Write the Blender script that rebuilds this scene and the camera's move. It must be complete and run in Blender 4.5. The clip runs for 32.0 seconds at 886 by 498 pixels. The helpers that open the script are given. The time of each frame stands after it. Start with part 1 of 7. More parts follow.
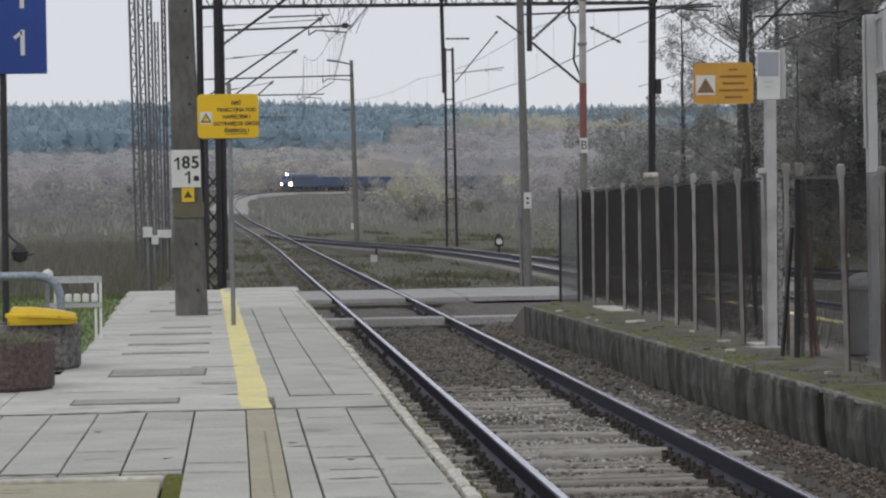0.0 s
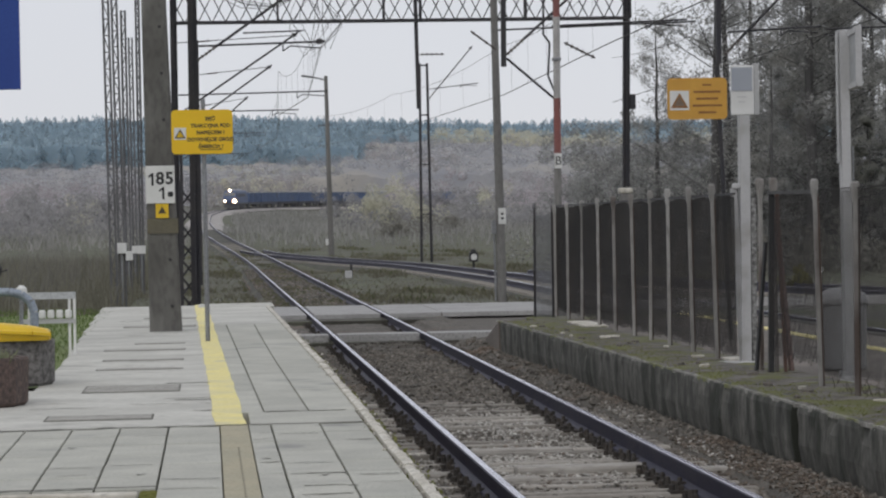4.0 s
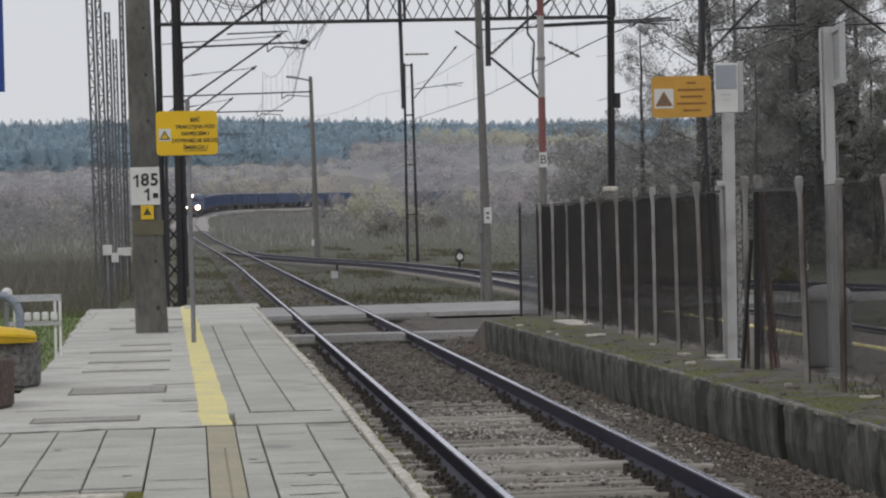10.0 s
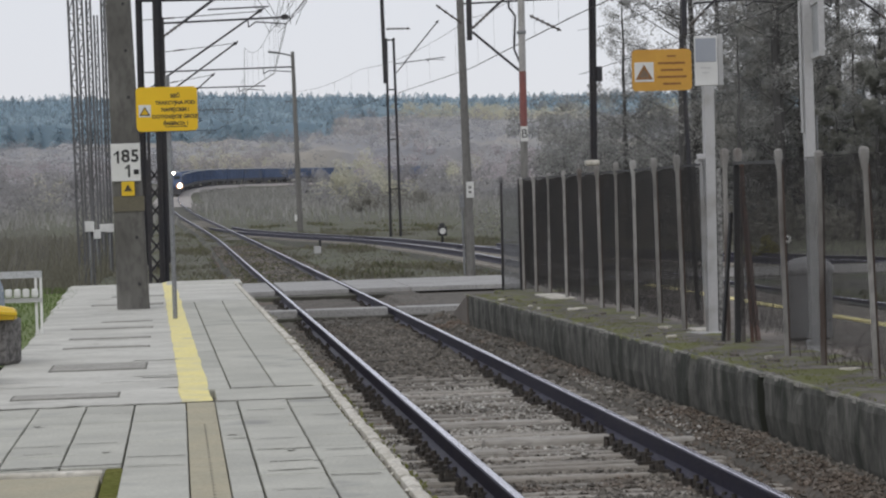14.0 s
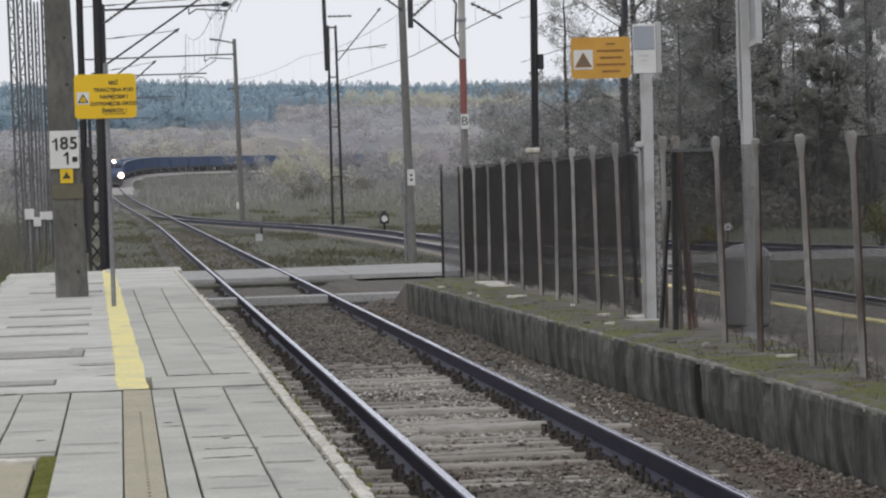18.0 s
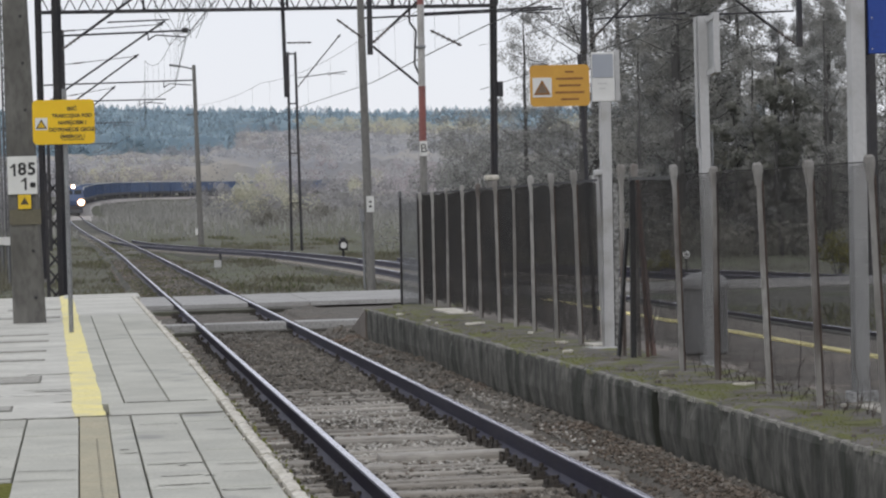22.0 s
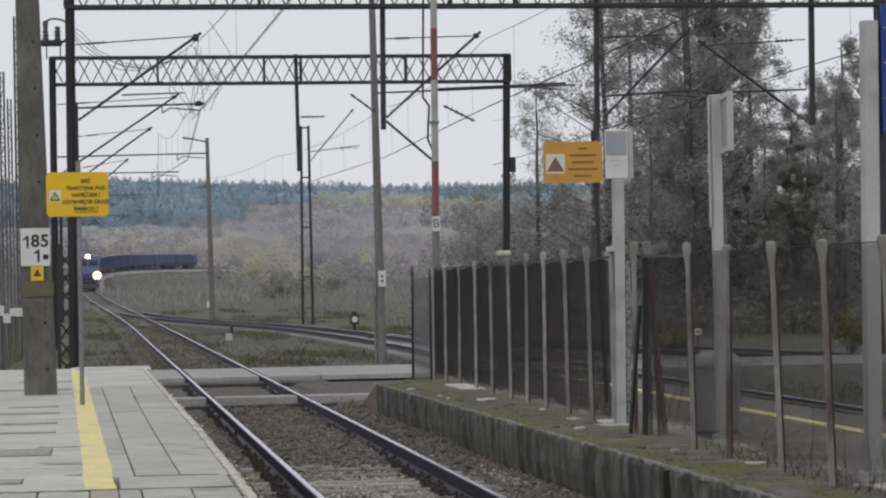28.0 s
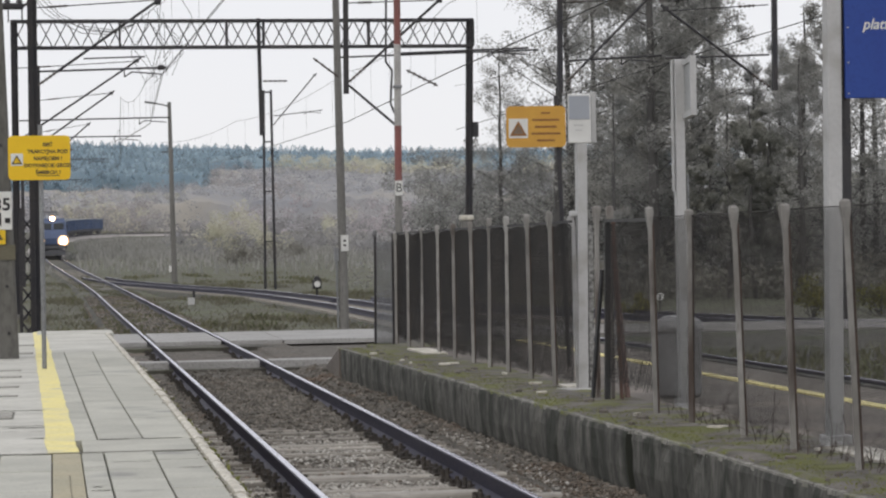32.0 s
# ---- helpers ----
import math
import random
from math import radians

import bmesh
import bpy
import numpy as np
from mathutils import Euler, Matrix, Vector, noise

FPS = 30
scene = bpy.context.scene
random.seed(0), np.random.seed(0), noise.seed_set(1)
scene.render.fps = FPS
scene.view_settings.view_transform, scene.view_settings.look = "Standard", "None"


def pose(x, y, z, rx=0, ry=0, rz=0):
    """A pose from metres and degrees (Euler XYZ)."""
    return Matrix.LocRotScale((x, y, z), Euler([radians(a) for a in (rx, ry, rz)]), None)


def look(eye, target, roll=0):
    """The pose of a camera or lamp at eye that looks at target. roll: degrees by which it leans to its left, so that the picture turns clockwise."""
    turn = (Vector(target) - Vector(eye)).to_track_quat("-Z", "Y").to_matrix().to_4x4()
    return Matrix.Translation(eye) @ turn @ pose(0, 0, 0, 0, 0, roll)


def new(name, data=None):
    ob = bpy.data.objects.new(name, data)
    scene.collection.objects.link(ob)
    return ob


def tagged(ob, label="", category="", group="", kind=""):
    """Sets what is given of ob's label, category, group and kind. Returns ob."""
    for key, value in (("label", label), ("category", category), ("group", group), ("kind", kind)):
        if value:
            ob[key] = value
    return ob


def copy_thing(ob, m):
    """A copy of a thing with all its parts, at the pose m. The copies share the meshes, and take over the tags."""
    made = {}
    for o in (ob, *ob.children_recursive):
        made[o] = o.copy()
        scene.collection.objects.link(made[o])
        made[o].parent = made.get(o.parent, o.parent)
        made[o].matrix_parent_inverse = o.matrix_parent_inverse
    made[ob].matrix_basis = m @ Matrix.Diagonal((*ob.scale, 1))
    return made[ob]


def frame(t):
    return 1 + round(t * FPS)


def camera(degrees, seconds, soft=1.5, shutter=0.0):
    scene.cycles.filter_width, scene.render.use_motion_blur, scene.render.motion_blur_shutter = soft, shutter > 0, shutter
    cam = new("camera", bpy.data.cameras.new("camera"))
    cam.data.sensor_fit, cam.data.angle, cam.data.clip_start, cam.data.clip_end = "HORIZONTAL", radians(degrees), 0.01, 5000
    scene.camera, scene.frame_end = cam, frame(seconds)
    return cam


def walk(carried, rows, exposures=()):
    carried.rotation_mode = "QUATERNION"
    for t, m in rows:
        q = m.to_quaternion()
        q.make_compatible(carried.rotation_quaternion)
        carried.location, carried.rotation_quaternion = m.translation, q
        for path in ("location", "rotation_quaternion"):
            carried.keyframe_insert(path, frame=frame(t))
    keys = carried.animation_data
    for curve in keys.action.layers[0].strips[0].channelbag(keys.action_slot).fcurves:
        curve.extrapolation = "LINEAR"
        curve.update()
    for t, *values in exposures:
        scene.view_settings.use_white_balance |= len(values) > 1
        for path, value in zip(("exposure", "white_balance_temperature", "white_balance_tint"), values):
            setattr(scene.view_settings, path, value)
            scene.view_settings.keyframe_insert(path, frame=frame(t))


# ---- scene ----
cam = camera(19.35, 32.0, soft=2.2)
# seconds, place, pitch, roll, yaw; z = 0 is the rail head, y runs along the near track
ROWS = [
    (0, -0.0000, 0.0000, 1.8250, -0.9128, 0.9740, -4.5989),
    (0.5, -0.0025, 0.0003, 1.8279, -0.7796, 0.9498, -4.5498),
    (1, 0.0004, -0.0000, 1.8254, -0.6923, 0.8388, -4.8063),
    (1.5, -0.0037, 0.0002, 1.8216, -0.7442, 0.9355, -4.8858),
    (2, -0.0031, 0.0003, 1.8295, -0.7385, 1.1326, -4.8818),
    (2.5, -0.0064, 0.0005, 1.8222, -0.8047, 1.1235, -4.8490),
    (3, 0.0059, -0.0005, 1.8207, -0.8612, 1.1419, -4.9554),
    (3.5, 0.0048, -0.0004, 1.8253, -0.7144, 0.9859, -5.0593),
    (4, 0.0061, -0.0005, 1.8248, -0.5814, 1.0614, -5.1536),
    (4.5, -0.0024, 0.0003, 1.8320, -0.4294, 0.9676, -5.1952),
    (6.5, 0.0190, -0.0015, 1.8280, -0.4126, 1.4032, -5.2564),
    (7, 0.0186, -0.0014, 1.8283, -0.2646, 1.4007, -5.2843),
    (7.5, 0.0198, -0.0016, 1.8248, -0.2857, 1.4364, -5.1696),
    (8, 0.0179, -0.0014, 1.8248, -0.4377, 1.4562, -5.2853),
    (8.5, 0.0222, -0.0017, 1.8282, -0.5422, 1.4421, -5.3372),
    (9, 0.0217, -0.0017, 1.8247, -0.6360, 1.5575, -5.4951),
    (9.5, 0.0250, -0.0020, 1.8251, -0.6242, 1.3715, -5.5776),
    (10, 0.0109, -0.0009, 1.8206, -0.5891, 1.4294, -5.4674),
    (10.5, 0.0161, -0.0014, 1.8199, -0.6949, 1.4635, -5.3345),
    (11, 0.0200, -0.0017, 1.8214, -0.7615, 1.4965, -5.3636),
    (11.5, 0.0127, -0.0010, 1.8233, -0.7640, 1.5509, -5.4851),
    (12, 0.0155, -0.0013, 1.8225, -0.7360, 1.4299, -5.4044),
    (12.5, 0.0170, -0.0015, 1.8162, -0.8384, 1.6163, -5.4135),
    (13, 0.0120, -0.0011, 1.8191, -1.0961, 1.4978, -5.4030),
    (13.5, 0.0222, -0.0018, 1.8224, -1.1428, 1.6203, -5.6468),
    (15.5, 0.0870, -0.0071, 1.8187, -1.4076, 1.7859, -6.1150),
    (16, 0.0833, -0.0068, 1.8196, -1.5274, 1.7706, -6.4484),
    (16.5, 0.0855, -0.0069, 1.8212, -1.4937, 1.7544, -6.8114),
    (17, 0.0881, -0.0072, 1.8192, -1.2641, 1.8720, -6.9465),
    (17.5, 0.0817, -0.0066, 1.8207, -1.2494, 1.8925, -6.9918),
    (18, 0.0830, -0.0068, 1.8179, -1.4714, 1.7315, -7.0943),
    (18.5, 0.0872, -0.0071, 1.8172, -1.5358, 1.7091, -7.3368),
    (19, 0.0847, -0.0068, 1.8245, -1.2965, 1.5780, -7.4420),
    (19.5, 0.0844, -0.0068, 1.8206, -1.1150, 1.5462, -7.6579),
    (20, 0.0788, -0.0064, 1.8216, -1.3901, 1.5999, -7.7414),
    (20.5, 0.0927, -0.0074, 1.8254, -1.0269, 1.6128, -7.9772),
    (21, 0.0870, -0.0070, 1.8259, -0.7389, 1.5756, -7.8897),
    (21.5, 0.0854, -0.0068, 1.8260, -0.8335, 1.4451, -8.0829),
    (22, 0.0915, -0.0074, 1.8224, -0.9078, 1.5395, -7.9895),
    (22.5, 0.0846, -0.0068, 1.8242, -0.7797, 1.5543, -7.9767),
    (23, 0.0828, -0.0067, 1.8230, -0.9648, 1.5153, -8.0770),
    (23.5, 0.0920, -0.0074, 1.8252, -0.8784, 1.3550, -8.3004),
    (24, 0.0884, -0.0071, 1.8262, -0.7242, 1.3839, -7.8958),
    (24.5, 0.0857, -0.0070, 1.8196, -1.1142, 1.3228, -8.1837),
    (25, 0.0838, -0.0070, 1.8095, -1.3672, 1.3226, -7.9933),
    (25.5, 0.0865, -0.0064, 1.8556, -0.4142, 1.4306, -7.4226),
    (26, 0.0784, -0.0060, 1.8406, 0.4720, 1.2743, -7.3885),
    (26.5, 0.0819, -0.0065, 1.8319, 0.7045, 1.2256, -7.5861),
    (28.5, 0.0799, -0.0063, 1.8330, 0.7663, 1.0357, -7.7418),
    (29, 0.0809, -0.0063, 1.8394, 0.9102, 1.1286, -7.8208),
    (29.5, 0.0776, -0.0060, 1.8367, 0.3496, 1.1686, -8.2995),
    (30, 0.0732, -0.0058, 1.8301, 0.4349, 1.0773, -8.2519),
    (30.5, 0.0772, -0.0061, 1.8307, 0.1177, 1.3375, -7.7971),
    (31, 0.0732, -0.0058, 1.8320, 0.2030, 0.9156, -8.0544),
    (31.5, 0.0752, -0.0059, 1.8309, 0.1272, 0.9034, -8.4199),
    (32, 0.0762, -0.0061, 1.8238, -0.0428, 0.9563, -8.5674),
]
walk(cam, [(t, pose(x, y, z, 90 + pitch, roll, yaw)) for t, x, y, z, pitch, roll, yaw in ROWS],
     [(0, -0.1, 6400, 10), (4, -0.1, 6430, 10), (7, -0.15, 6480, 10), (11, -0.18, 6500, 10), (13, -0.1, 6450, 10), (16, 0.12, 6400, 10), (18, 0.12, 6430, 10), (20, 0.13, 6400, 10), (23, 0.17, 6430, 10), (24, 0.18, 6450, 10),
      (25, 0.28, 6430, 10), (26, 0.02, 6450, 10), (28.5, -0.08, 6520, 10), (29, -0.08, 6600, 10), (30, 0.16, 6650, 10), (31, 0.0, 6650, 10), (32, 0.2, 6650, 10)])

# ---- light: a bright overcast autumn sky ----
world = bpy.data.worlds.new("overcast")
scene.world = world
world.use_nodes = True
wn = world.node_tree
sky = wn.nodes.new("ShaderNodeTexSky")
sky.sky_type, sky.sun_disc = "NISHITA", False
sky.sun_elevation, sky.sun_rotation = radians(30), radians(205)
bg = wn.nodes["Background"]
veil = wn.nodes.new("ShaderNodeMix")
veil.data_type = "RGBA"
veil.inputs[0].default_value = 0.93
veil.inputs[7].default_value = (7.56, 7.65, 8.12, 1)
wn.links.new(sky.outputs[0], veil.inputs[6])
wn.links.new(veil.outputs[2], bg.inputs[0])
bg.inputs[1].default_value = 0.1
sun = new("sun", bpy.data.lights.new("sun", "SUN"))
sun.data.energy, sun.data.angle, sun.data.color = 0.6, radians(25), (1.0, 0.96, 0.9)
sun.matrix_world = look((-20, -40, 40), (0, 0, 0))

# ---- materials ----
def mat(name, base, second=None, scale=6.0, rough=0.8, metal=0.0, bump=0.3, fine=40.0, mix=0.5, random_by="", spread=0.0, stretch=(1, 1, 1), stain=None, stain_scale=0.6, stain_from=0.55, leafy=0.0, loose=0.0):
    """A surface with coarse and fine variation; stain adds blotches with a shape of their own."""
    m = bpy.data.materials.new(name)
    m.use_nodes = True
    nt = m.node_tree
    b = nt.nodes["Principled BSDF"]
    b.inputs["Metallic"].default_value = metal
    tc = nt.nodes.new("ShaderNodeNewGeometry")
    mp = nt.nodes.new("ShaderNodeMapping")
    mp.inputs["Scale"].default_value = stretch
    nt.links.new(tc.outputs["Position"], mp.inputs[0])
    def noise_tex(s, detail=4):
        n = nt.nodes.new("ShaderNodeTexNoise")
        n.inputs["Scale"].default_value, n.inputs["Detail"].default_value = s, detail
        nt.links.new(mp.outputs[0], n.inputs["Vector"])
        return n
    def blend(fac, a, c):
        x = nt.nodes.new("ShaderNodeMix")
        x.data_type = "RGBA"
        if isinstance(fac, float):
            x.inputs[0].default_value = fac
        else:
            nt.links.new(fac, x.inputs[0])
        for sock, v in ((x.inputs[6], a), (x.inputs[7], c)):
            if isinstance(v, tuple):
                sock.default_value = (*v, 1)
            else:
                nt.links.new(v, sock)
        return x.outputs[2]
    def ramp(src, lo, hi):
        r = nt.nodes.new("ShaderNodeMapRange")
        r.inputs[1].default_value, r.inputs[2].default_value = lo, hi
        nt.links.new(src, r.inputs[0])
        return r.outputs[0]
    second = second or tuple(c * 0.65 for c in base)
    coarse, grain = noise_tex(scale), noise_tex(fine, 6)
    col = blend(ramp(coarse.outputs[0], 0.35, 0.68), base, second)
    col = blend(ramp(grain.outputs[0], 0.45, 0.8), col, tuple(c * (1 - mix) for c in base))
    if stain:
        blot = noise_tex(stain_scale, 8)
        col = blend(ramp(blot.outputs[0], stain_from, stain_from + 0.12), col, stain)
    if spread:
        rnd = nt.nodes.new("ShaderNodeObjectInfo").outputs["Random"] if random_by == "object" else tc.outputs["Random Per Island"]
        hs = nt.nodes.new("ShaderNodeHueSaturation")
        nt.links.new(col, hs.inputs["Color"])
        r = nt.nodes.new("ShaderNodeMapRange")
        r.inputs[3].default_value, r.inputs[4].default_value = 1 - spread, 1 + spread
        nt.links.new(rnd, r.inputs[0])
        nt.links.new(r.outputs[0], hs.inputs["Value"])
        col = hs.outputs[0]
    nt.links.new(col, b.inputs["Base Color"])
    rr = nt.nodes.new("ShaderNodeMapRange")
    rr.inputs[3].default_value, rr.inputs[4].default_value = max(0.05, rough - 0.12), min(1.0, rough + 0.12)
    nt.links.new(grain.outputs[0], rr.inputs[0])
    nt.links.new(rr.outputs[0], b.inputs["Roughness"])
    if bump:
        bp = nt.nodes.new("ShaderNodeBump")
        bp.inputs["Strength"].default_value, bp.inputs["Distance"].default_value = bump, 0.01
        nt.links.new(grain.outputs[0], bp.inputs["Height"])
        nt.links.new(bp.outputs[0], b.inputs["Normal"])
    if loose:
        # one fixed normal, up and towards the camera, flattens the shading like haze
        add = nt.nodes.new("ShaderNodeAddShader")
        for k, (kind, side) in enumerate((("ShaderNodeBsdfDiffuse", 1), ("ShaderNodeBsdfTranslucent", -1))):
            up, twig = nt.nodes.new("ShaderNodeCombineXYZ"), nt.nodes.new(kind)
            for i, v in enumerate((-0.1, -0.45, 0.88)):
                up.inputs[i].default_value = v * side
            nt.links.new(up.outputs[0], twig.inputs["Normal"])
            nt.links.new(col, twig.inputs["Color"])
            nt.links.new(twig.outputs[0], add.inputs[k])
        gaps, airy = nt.nodes.new("ShaderNodeBsdfTransparent"), nt.nodes.new("ShaderNodeMixShader")
        airy.inputs[0].default_value = loose
        nt.links.new(add.outputs[0], airy.inputs[1])
        nt.links.new(gaps.outputs[0], airy.inputs[2])
        nt.links.new(airy.outputs[0], nt.nodes["Material Output"].inputs[0])
    elif leafy:
        thin, both = nt.nodes.new("ShaderNodeBsdfTranslucent"), nt.nodes.new("ShaderNodeMixShader")
        both.inputs[0].default_value = leafy
        nt.links.new(col, thin.inputs["Color"])
        nt.links.new(b.outputs[0], both.inputs[1])
        nt.links.new(thin.outputs[0], both.inputs[2])
        nt.links.new(both.outputs[0], nt.nodes["Material Output"].inputs[0])
    return m


def glow(name, colour, strength):
    m = bpy.data.materials.new(name)
    m.use_nodes = True
    b = m.node_tree.nodes["Principled BSDF"]
    b.inputs["Base Color"].default_value = (*colour, 1)
    b.inputs["Emission Color"].default_value = (*colour, 1)
    b.inputs["Emission Strength"].default_value = strength
    return m


M_GROUND = mat("grass_ground", (0.088, 0.092, 0.062), (0.116, 0.11, 0.084), 0.25, 0.95, bump=0.5, fine=6, mix=0.35, stain=(0.105, 0.115, 0.068), stain_scale=0.3, stain_from=0.5)
M_GRASS = mat("lawn", (0.13, 0.19, 0.05), (0.17, 0.2, 0.075), 2.0, 0.9, fine=25)
M_BLADES = mat("dry_grass", (0.132, 0.126, 0.098), (0.108, 0.106, 0.08), 0.5, 0.9, fine=12, bump=0, spread=0.15, loose=0.05)
M_GREENBLADES = mat("green_grass", (0.135, 0.145, 0.09), (0.15, 0.152, 0.105), 0.9, 0.9, fine=12, bump=0, spread=0.15, loose=0.05)
M_LAWN = mat("lawn_blades", (0.13, 0.20, 0.05), (0.17, 0.20, 0.08), 0.9, 0.9, fine=12, bump=0, spread=0.25, leafy=0.4)
M_BALLAST = mat("ballast_bed", (0.1, 0.092, 0.08), (0.145, 0.13, 0.11), 2.2, 0.95, bump=1.0, fine=28, mix=0.6, stain=(0.15, 0.118, 0.092), stain_scale=0.5)
M_STONE = mat("ballast_stone", (0.21, 0.193, 0.168), (0.13, 0.114, 0.095), 2.0, 0.9, fine=40, spread=0.5, stain=(0.18, 0.135, 0.105), stain_scale=0.5)
M_PALEBALLAST = mat("pale_ballast", (0.42, 0.40, 0.38), (0.33, 0.30, 0.28), 0.6, 0.95, bump=0.6, fine=12)
M_DUST = mat("dusty_stone", (0.5, 0.485, 0.45), (0.33, 0.312, 0.28), 3.0, 0.95, fine=30, spread=0.35)
M_BALLASTFAR = mat("overgrown_ballast", (0.052, 0.05, 0.041), (0.085, 0.08, 0.067), 0.9, 0.95, bump=0.6, fine=12, mix=0.3, stain=(0.115, 0.118, 0.085), stain_scale=0.35, stain_from=0.5)
M_LITTER = mat("brown_litter", (0.165, 0.132, 0.104), (0.11, 0.09, 0.072), 3.0, 0.95, fine=30, bump=0, spread=0.4)
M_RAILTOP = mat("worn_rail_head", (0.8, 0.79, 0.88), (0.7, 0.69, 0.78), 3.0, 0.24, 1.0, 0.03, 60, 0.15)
M_RAIL = mat("blue_black_rail_web", (0.016, 0.015, 0.042), (0.026, 0.023, 0.042), 4.0, 0.55, 0.3, 0.3, 60)
M_SLEEPER = mat("weathered_sleeper", (0.36, 0.338, 0.3), (0.225, 0.203, 0.175), 3.0, 0.9, fine=30, spread=0.3, random_by="object", stretch=(0.4, 1, 1))
M_PALESLEEPER = mat("dusty_pale_sleeper", (0.42, 0.4, 0.365), (0.27, 0.25, 0.22), 4, 0.95, fine=22, bump=0.8, mix=0.5, stretch=(0.4, 1, 1))
M_FASTEN = mat("rail_fastening", (0.06, 0.055, 0.05), (0.085, 0.072, 0.06), 9.0, 0.7, 0.4)
M_SLAB = mat("platform_slab", (0.485, 0.482, 0.425), (0.395, 0.393, 0.35), 2.2, 0.85, fine=45, bump=0.4, mix=0.3, spread=0.08, random_by="object", stain=(0.27, 0.27, 0.255), stain_scale=1.5, stain_from=0.6)
M_OLDSLAB = mat("old_concrete", (0.6, 0.592, 0.54), (0.46, 0.454, 0.41), 1.6, 0.9, fine=26, bump=0.5, mix=0.35, stretch=(0.6, 1.2, 1), stain=(0.34, 0.335, 0.305), stain_scale=2.0, stain_from=0.59)
M_JOINT = mat("joint_dirt", (0.14, 0.138, 0.12), (0.18, 0.17, 0.14), 5, 0.95, fine=30)
M_PATCH = mat("cover_concrete", (0.33, 0.322, 0.29), (0.4, 0.39, 0.35), 4, 0.9, fine=30)
M_EDGE = mat("crumbling_edge", (0.7, 0.67, 0.6), (0.47, 0.44, 0.37), 6, 0.9, fine=25, mix=0.5, stain=(0.3, 0.28, 0.19), stain_scale=2.2, stain_from=0.63)
M_YELLOWPAINT = mat("worn_yellow_paint", (0.84, 0.74, 0.29), (0.72, 0.65, 0.34), 3.0, 0.7, fine=22, mix=0.25, stain=(0.55, 0.52, 0.40), stain_scale=2.6, stain_from=0.6)
M_TACTILE = mat("sandy_guide_tile", (0.42, 0.38, 0.27), (0.36, 0.34, 0.25), 3.0, 0.85, fine=50, mix=0.3)
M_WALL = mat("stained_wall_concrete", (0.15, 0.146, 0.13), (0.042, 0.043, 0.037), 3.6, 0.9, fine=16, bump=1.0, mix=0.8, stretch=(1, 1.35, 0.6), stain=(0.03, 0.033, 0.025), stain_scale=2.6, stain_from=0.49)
M_WALLTOP = mat("mossy_platform_top", (0.175, 0.16, 0.142), (0.08, 0.074, 0.062), 2.6, 0.95, fine=20, bump=1.0, mix=0.6, stain=(0.115, 0.122, 0.036), stain_scale=2.3, stain_from=0.47)
M_ASPHALT = mat("platform_asphalt", (0.18, 0.16, 0.14), (0.125, 0.11, 0.095), 1.4, 0.92, fine=35, stain=(0.21, 0.18, 0.155), stain_scale=0.8)
M_MOSS = mat("moss", (0.105, 0.115, 0.035), (0.14, 0.14, 0.05), 6, 1.0, fine=40, spread=0.2, bump=0, loose=0.03)
M_CROSS = mat("crossing_panel", (0.40, 0.395, 0.385), (0.31, 0.305, 0.295), 1.5, 0.85, fine=25)
M_POLE = mat("concrete_pole", (0.15, 0.145, 0.135), (0.10, 0.096, 0.088), 2.5, 0.85, fine=14, mix=0.5, stretch=(1, 1, 0.5), stain=(0.19, 0.185, 0.17), stain_scale=1.3)
M_POLE2 = mat("grey_concrete_pole", (0.22, 0.215, 0.205), (0.16, 0.155, 0.145), 1.5, 0.85, fine=20, stretch=(1, 1, 0.3))
M_STEEL = mat("dark_painted_steel", (0.035, 0.035, 0.042), (0.055, 0.05, 0.05), 2.0, 0.6, 0.2)
M_GALV = mat("galvanised_steel", (0.30, 0.31, 0.32), (0.22, 0.22, 0.23), 2.0, 0.5, 0.5)
M_GREYSTEEL = mat("grey_steel", (0.16, 0.16, 0.165), (0.11, 0.11, 0.11), 1.5, 0.6, 0.3)
M_WIRE = mat("copper_wire", (0.06, 0.06, 0.06), (0.09, 0.09, 0.085), 3, 0.6, 0.4, bump=0)
M_INSUL = mat("brown_insulator", (0.05, 0.035, 0.03), (0.08, 0.06, 0.05), 5, 0.3)
M_YELLOW = mat("yellow_sign", (0.84, 0.54, 0.01), (0.78, 0.48, 0.01), 2, 0.5, bump=0, mix=0.08)
M_ORANGE = mat("faded_orange_sign", (0.62, 0.34, 0.055), (0.55, 0.29, 0.05), 3, 0.6, bump=0, mix=0.12)
M_TEXT = mat("dark_lettering", (0.06, 0.05, 0.03), (0.08, 0.06, 0.03), 9, 0.6, bump=0)
M_ORTEXT = mat("faded_lettering", (0.26, 0.11, 0.03), (0.3, 0.14, 0.04), 9, 0.6, bump=0)
M_FADEDBROWN = mat("faded_brown_print", (0.22, 0.165, 0.12), (0.18, 0.135, 0.1), 9, 0.6, bump=0)
M_WHITE = mat("white_enamel", (0.74, 0.74, 0.72), (0.62, 0.62, 0.60), 3, 0.5, bump=0.05, mix=0.12)
M_BLACK = mat("black_paint", (0.02, 0.02, 0.022), (0.03, 0.03, 0.03), 3, 0.5, bump=0)
M_WHITEPOST = mat("pale_grey_post", (0.50, 0.50, 0.50), (0.42, 0.42, 0.42), 2, 0.6, fine=30, mix=0.15, stain=(0.34, 0.33, 0.31), stain_scale=2.0)
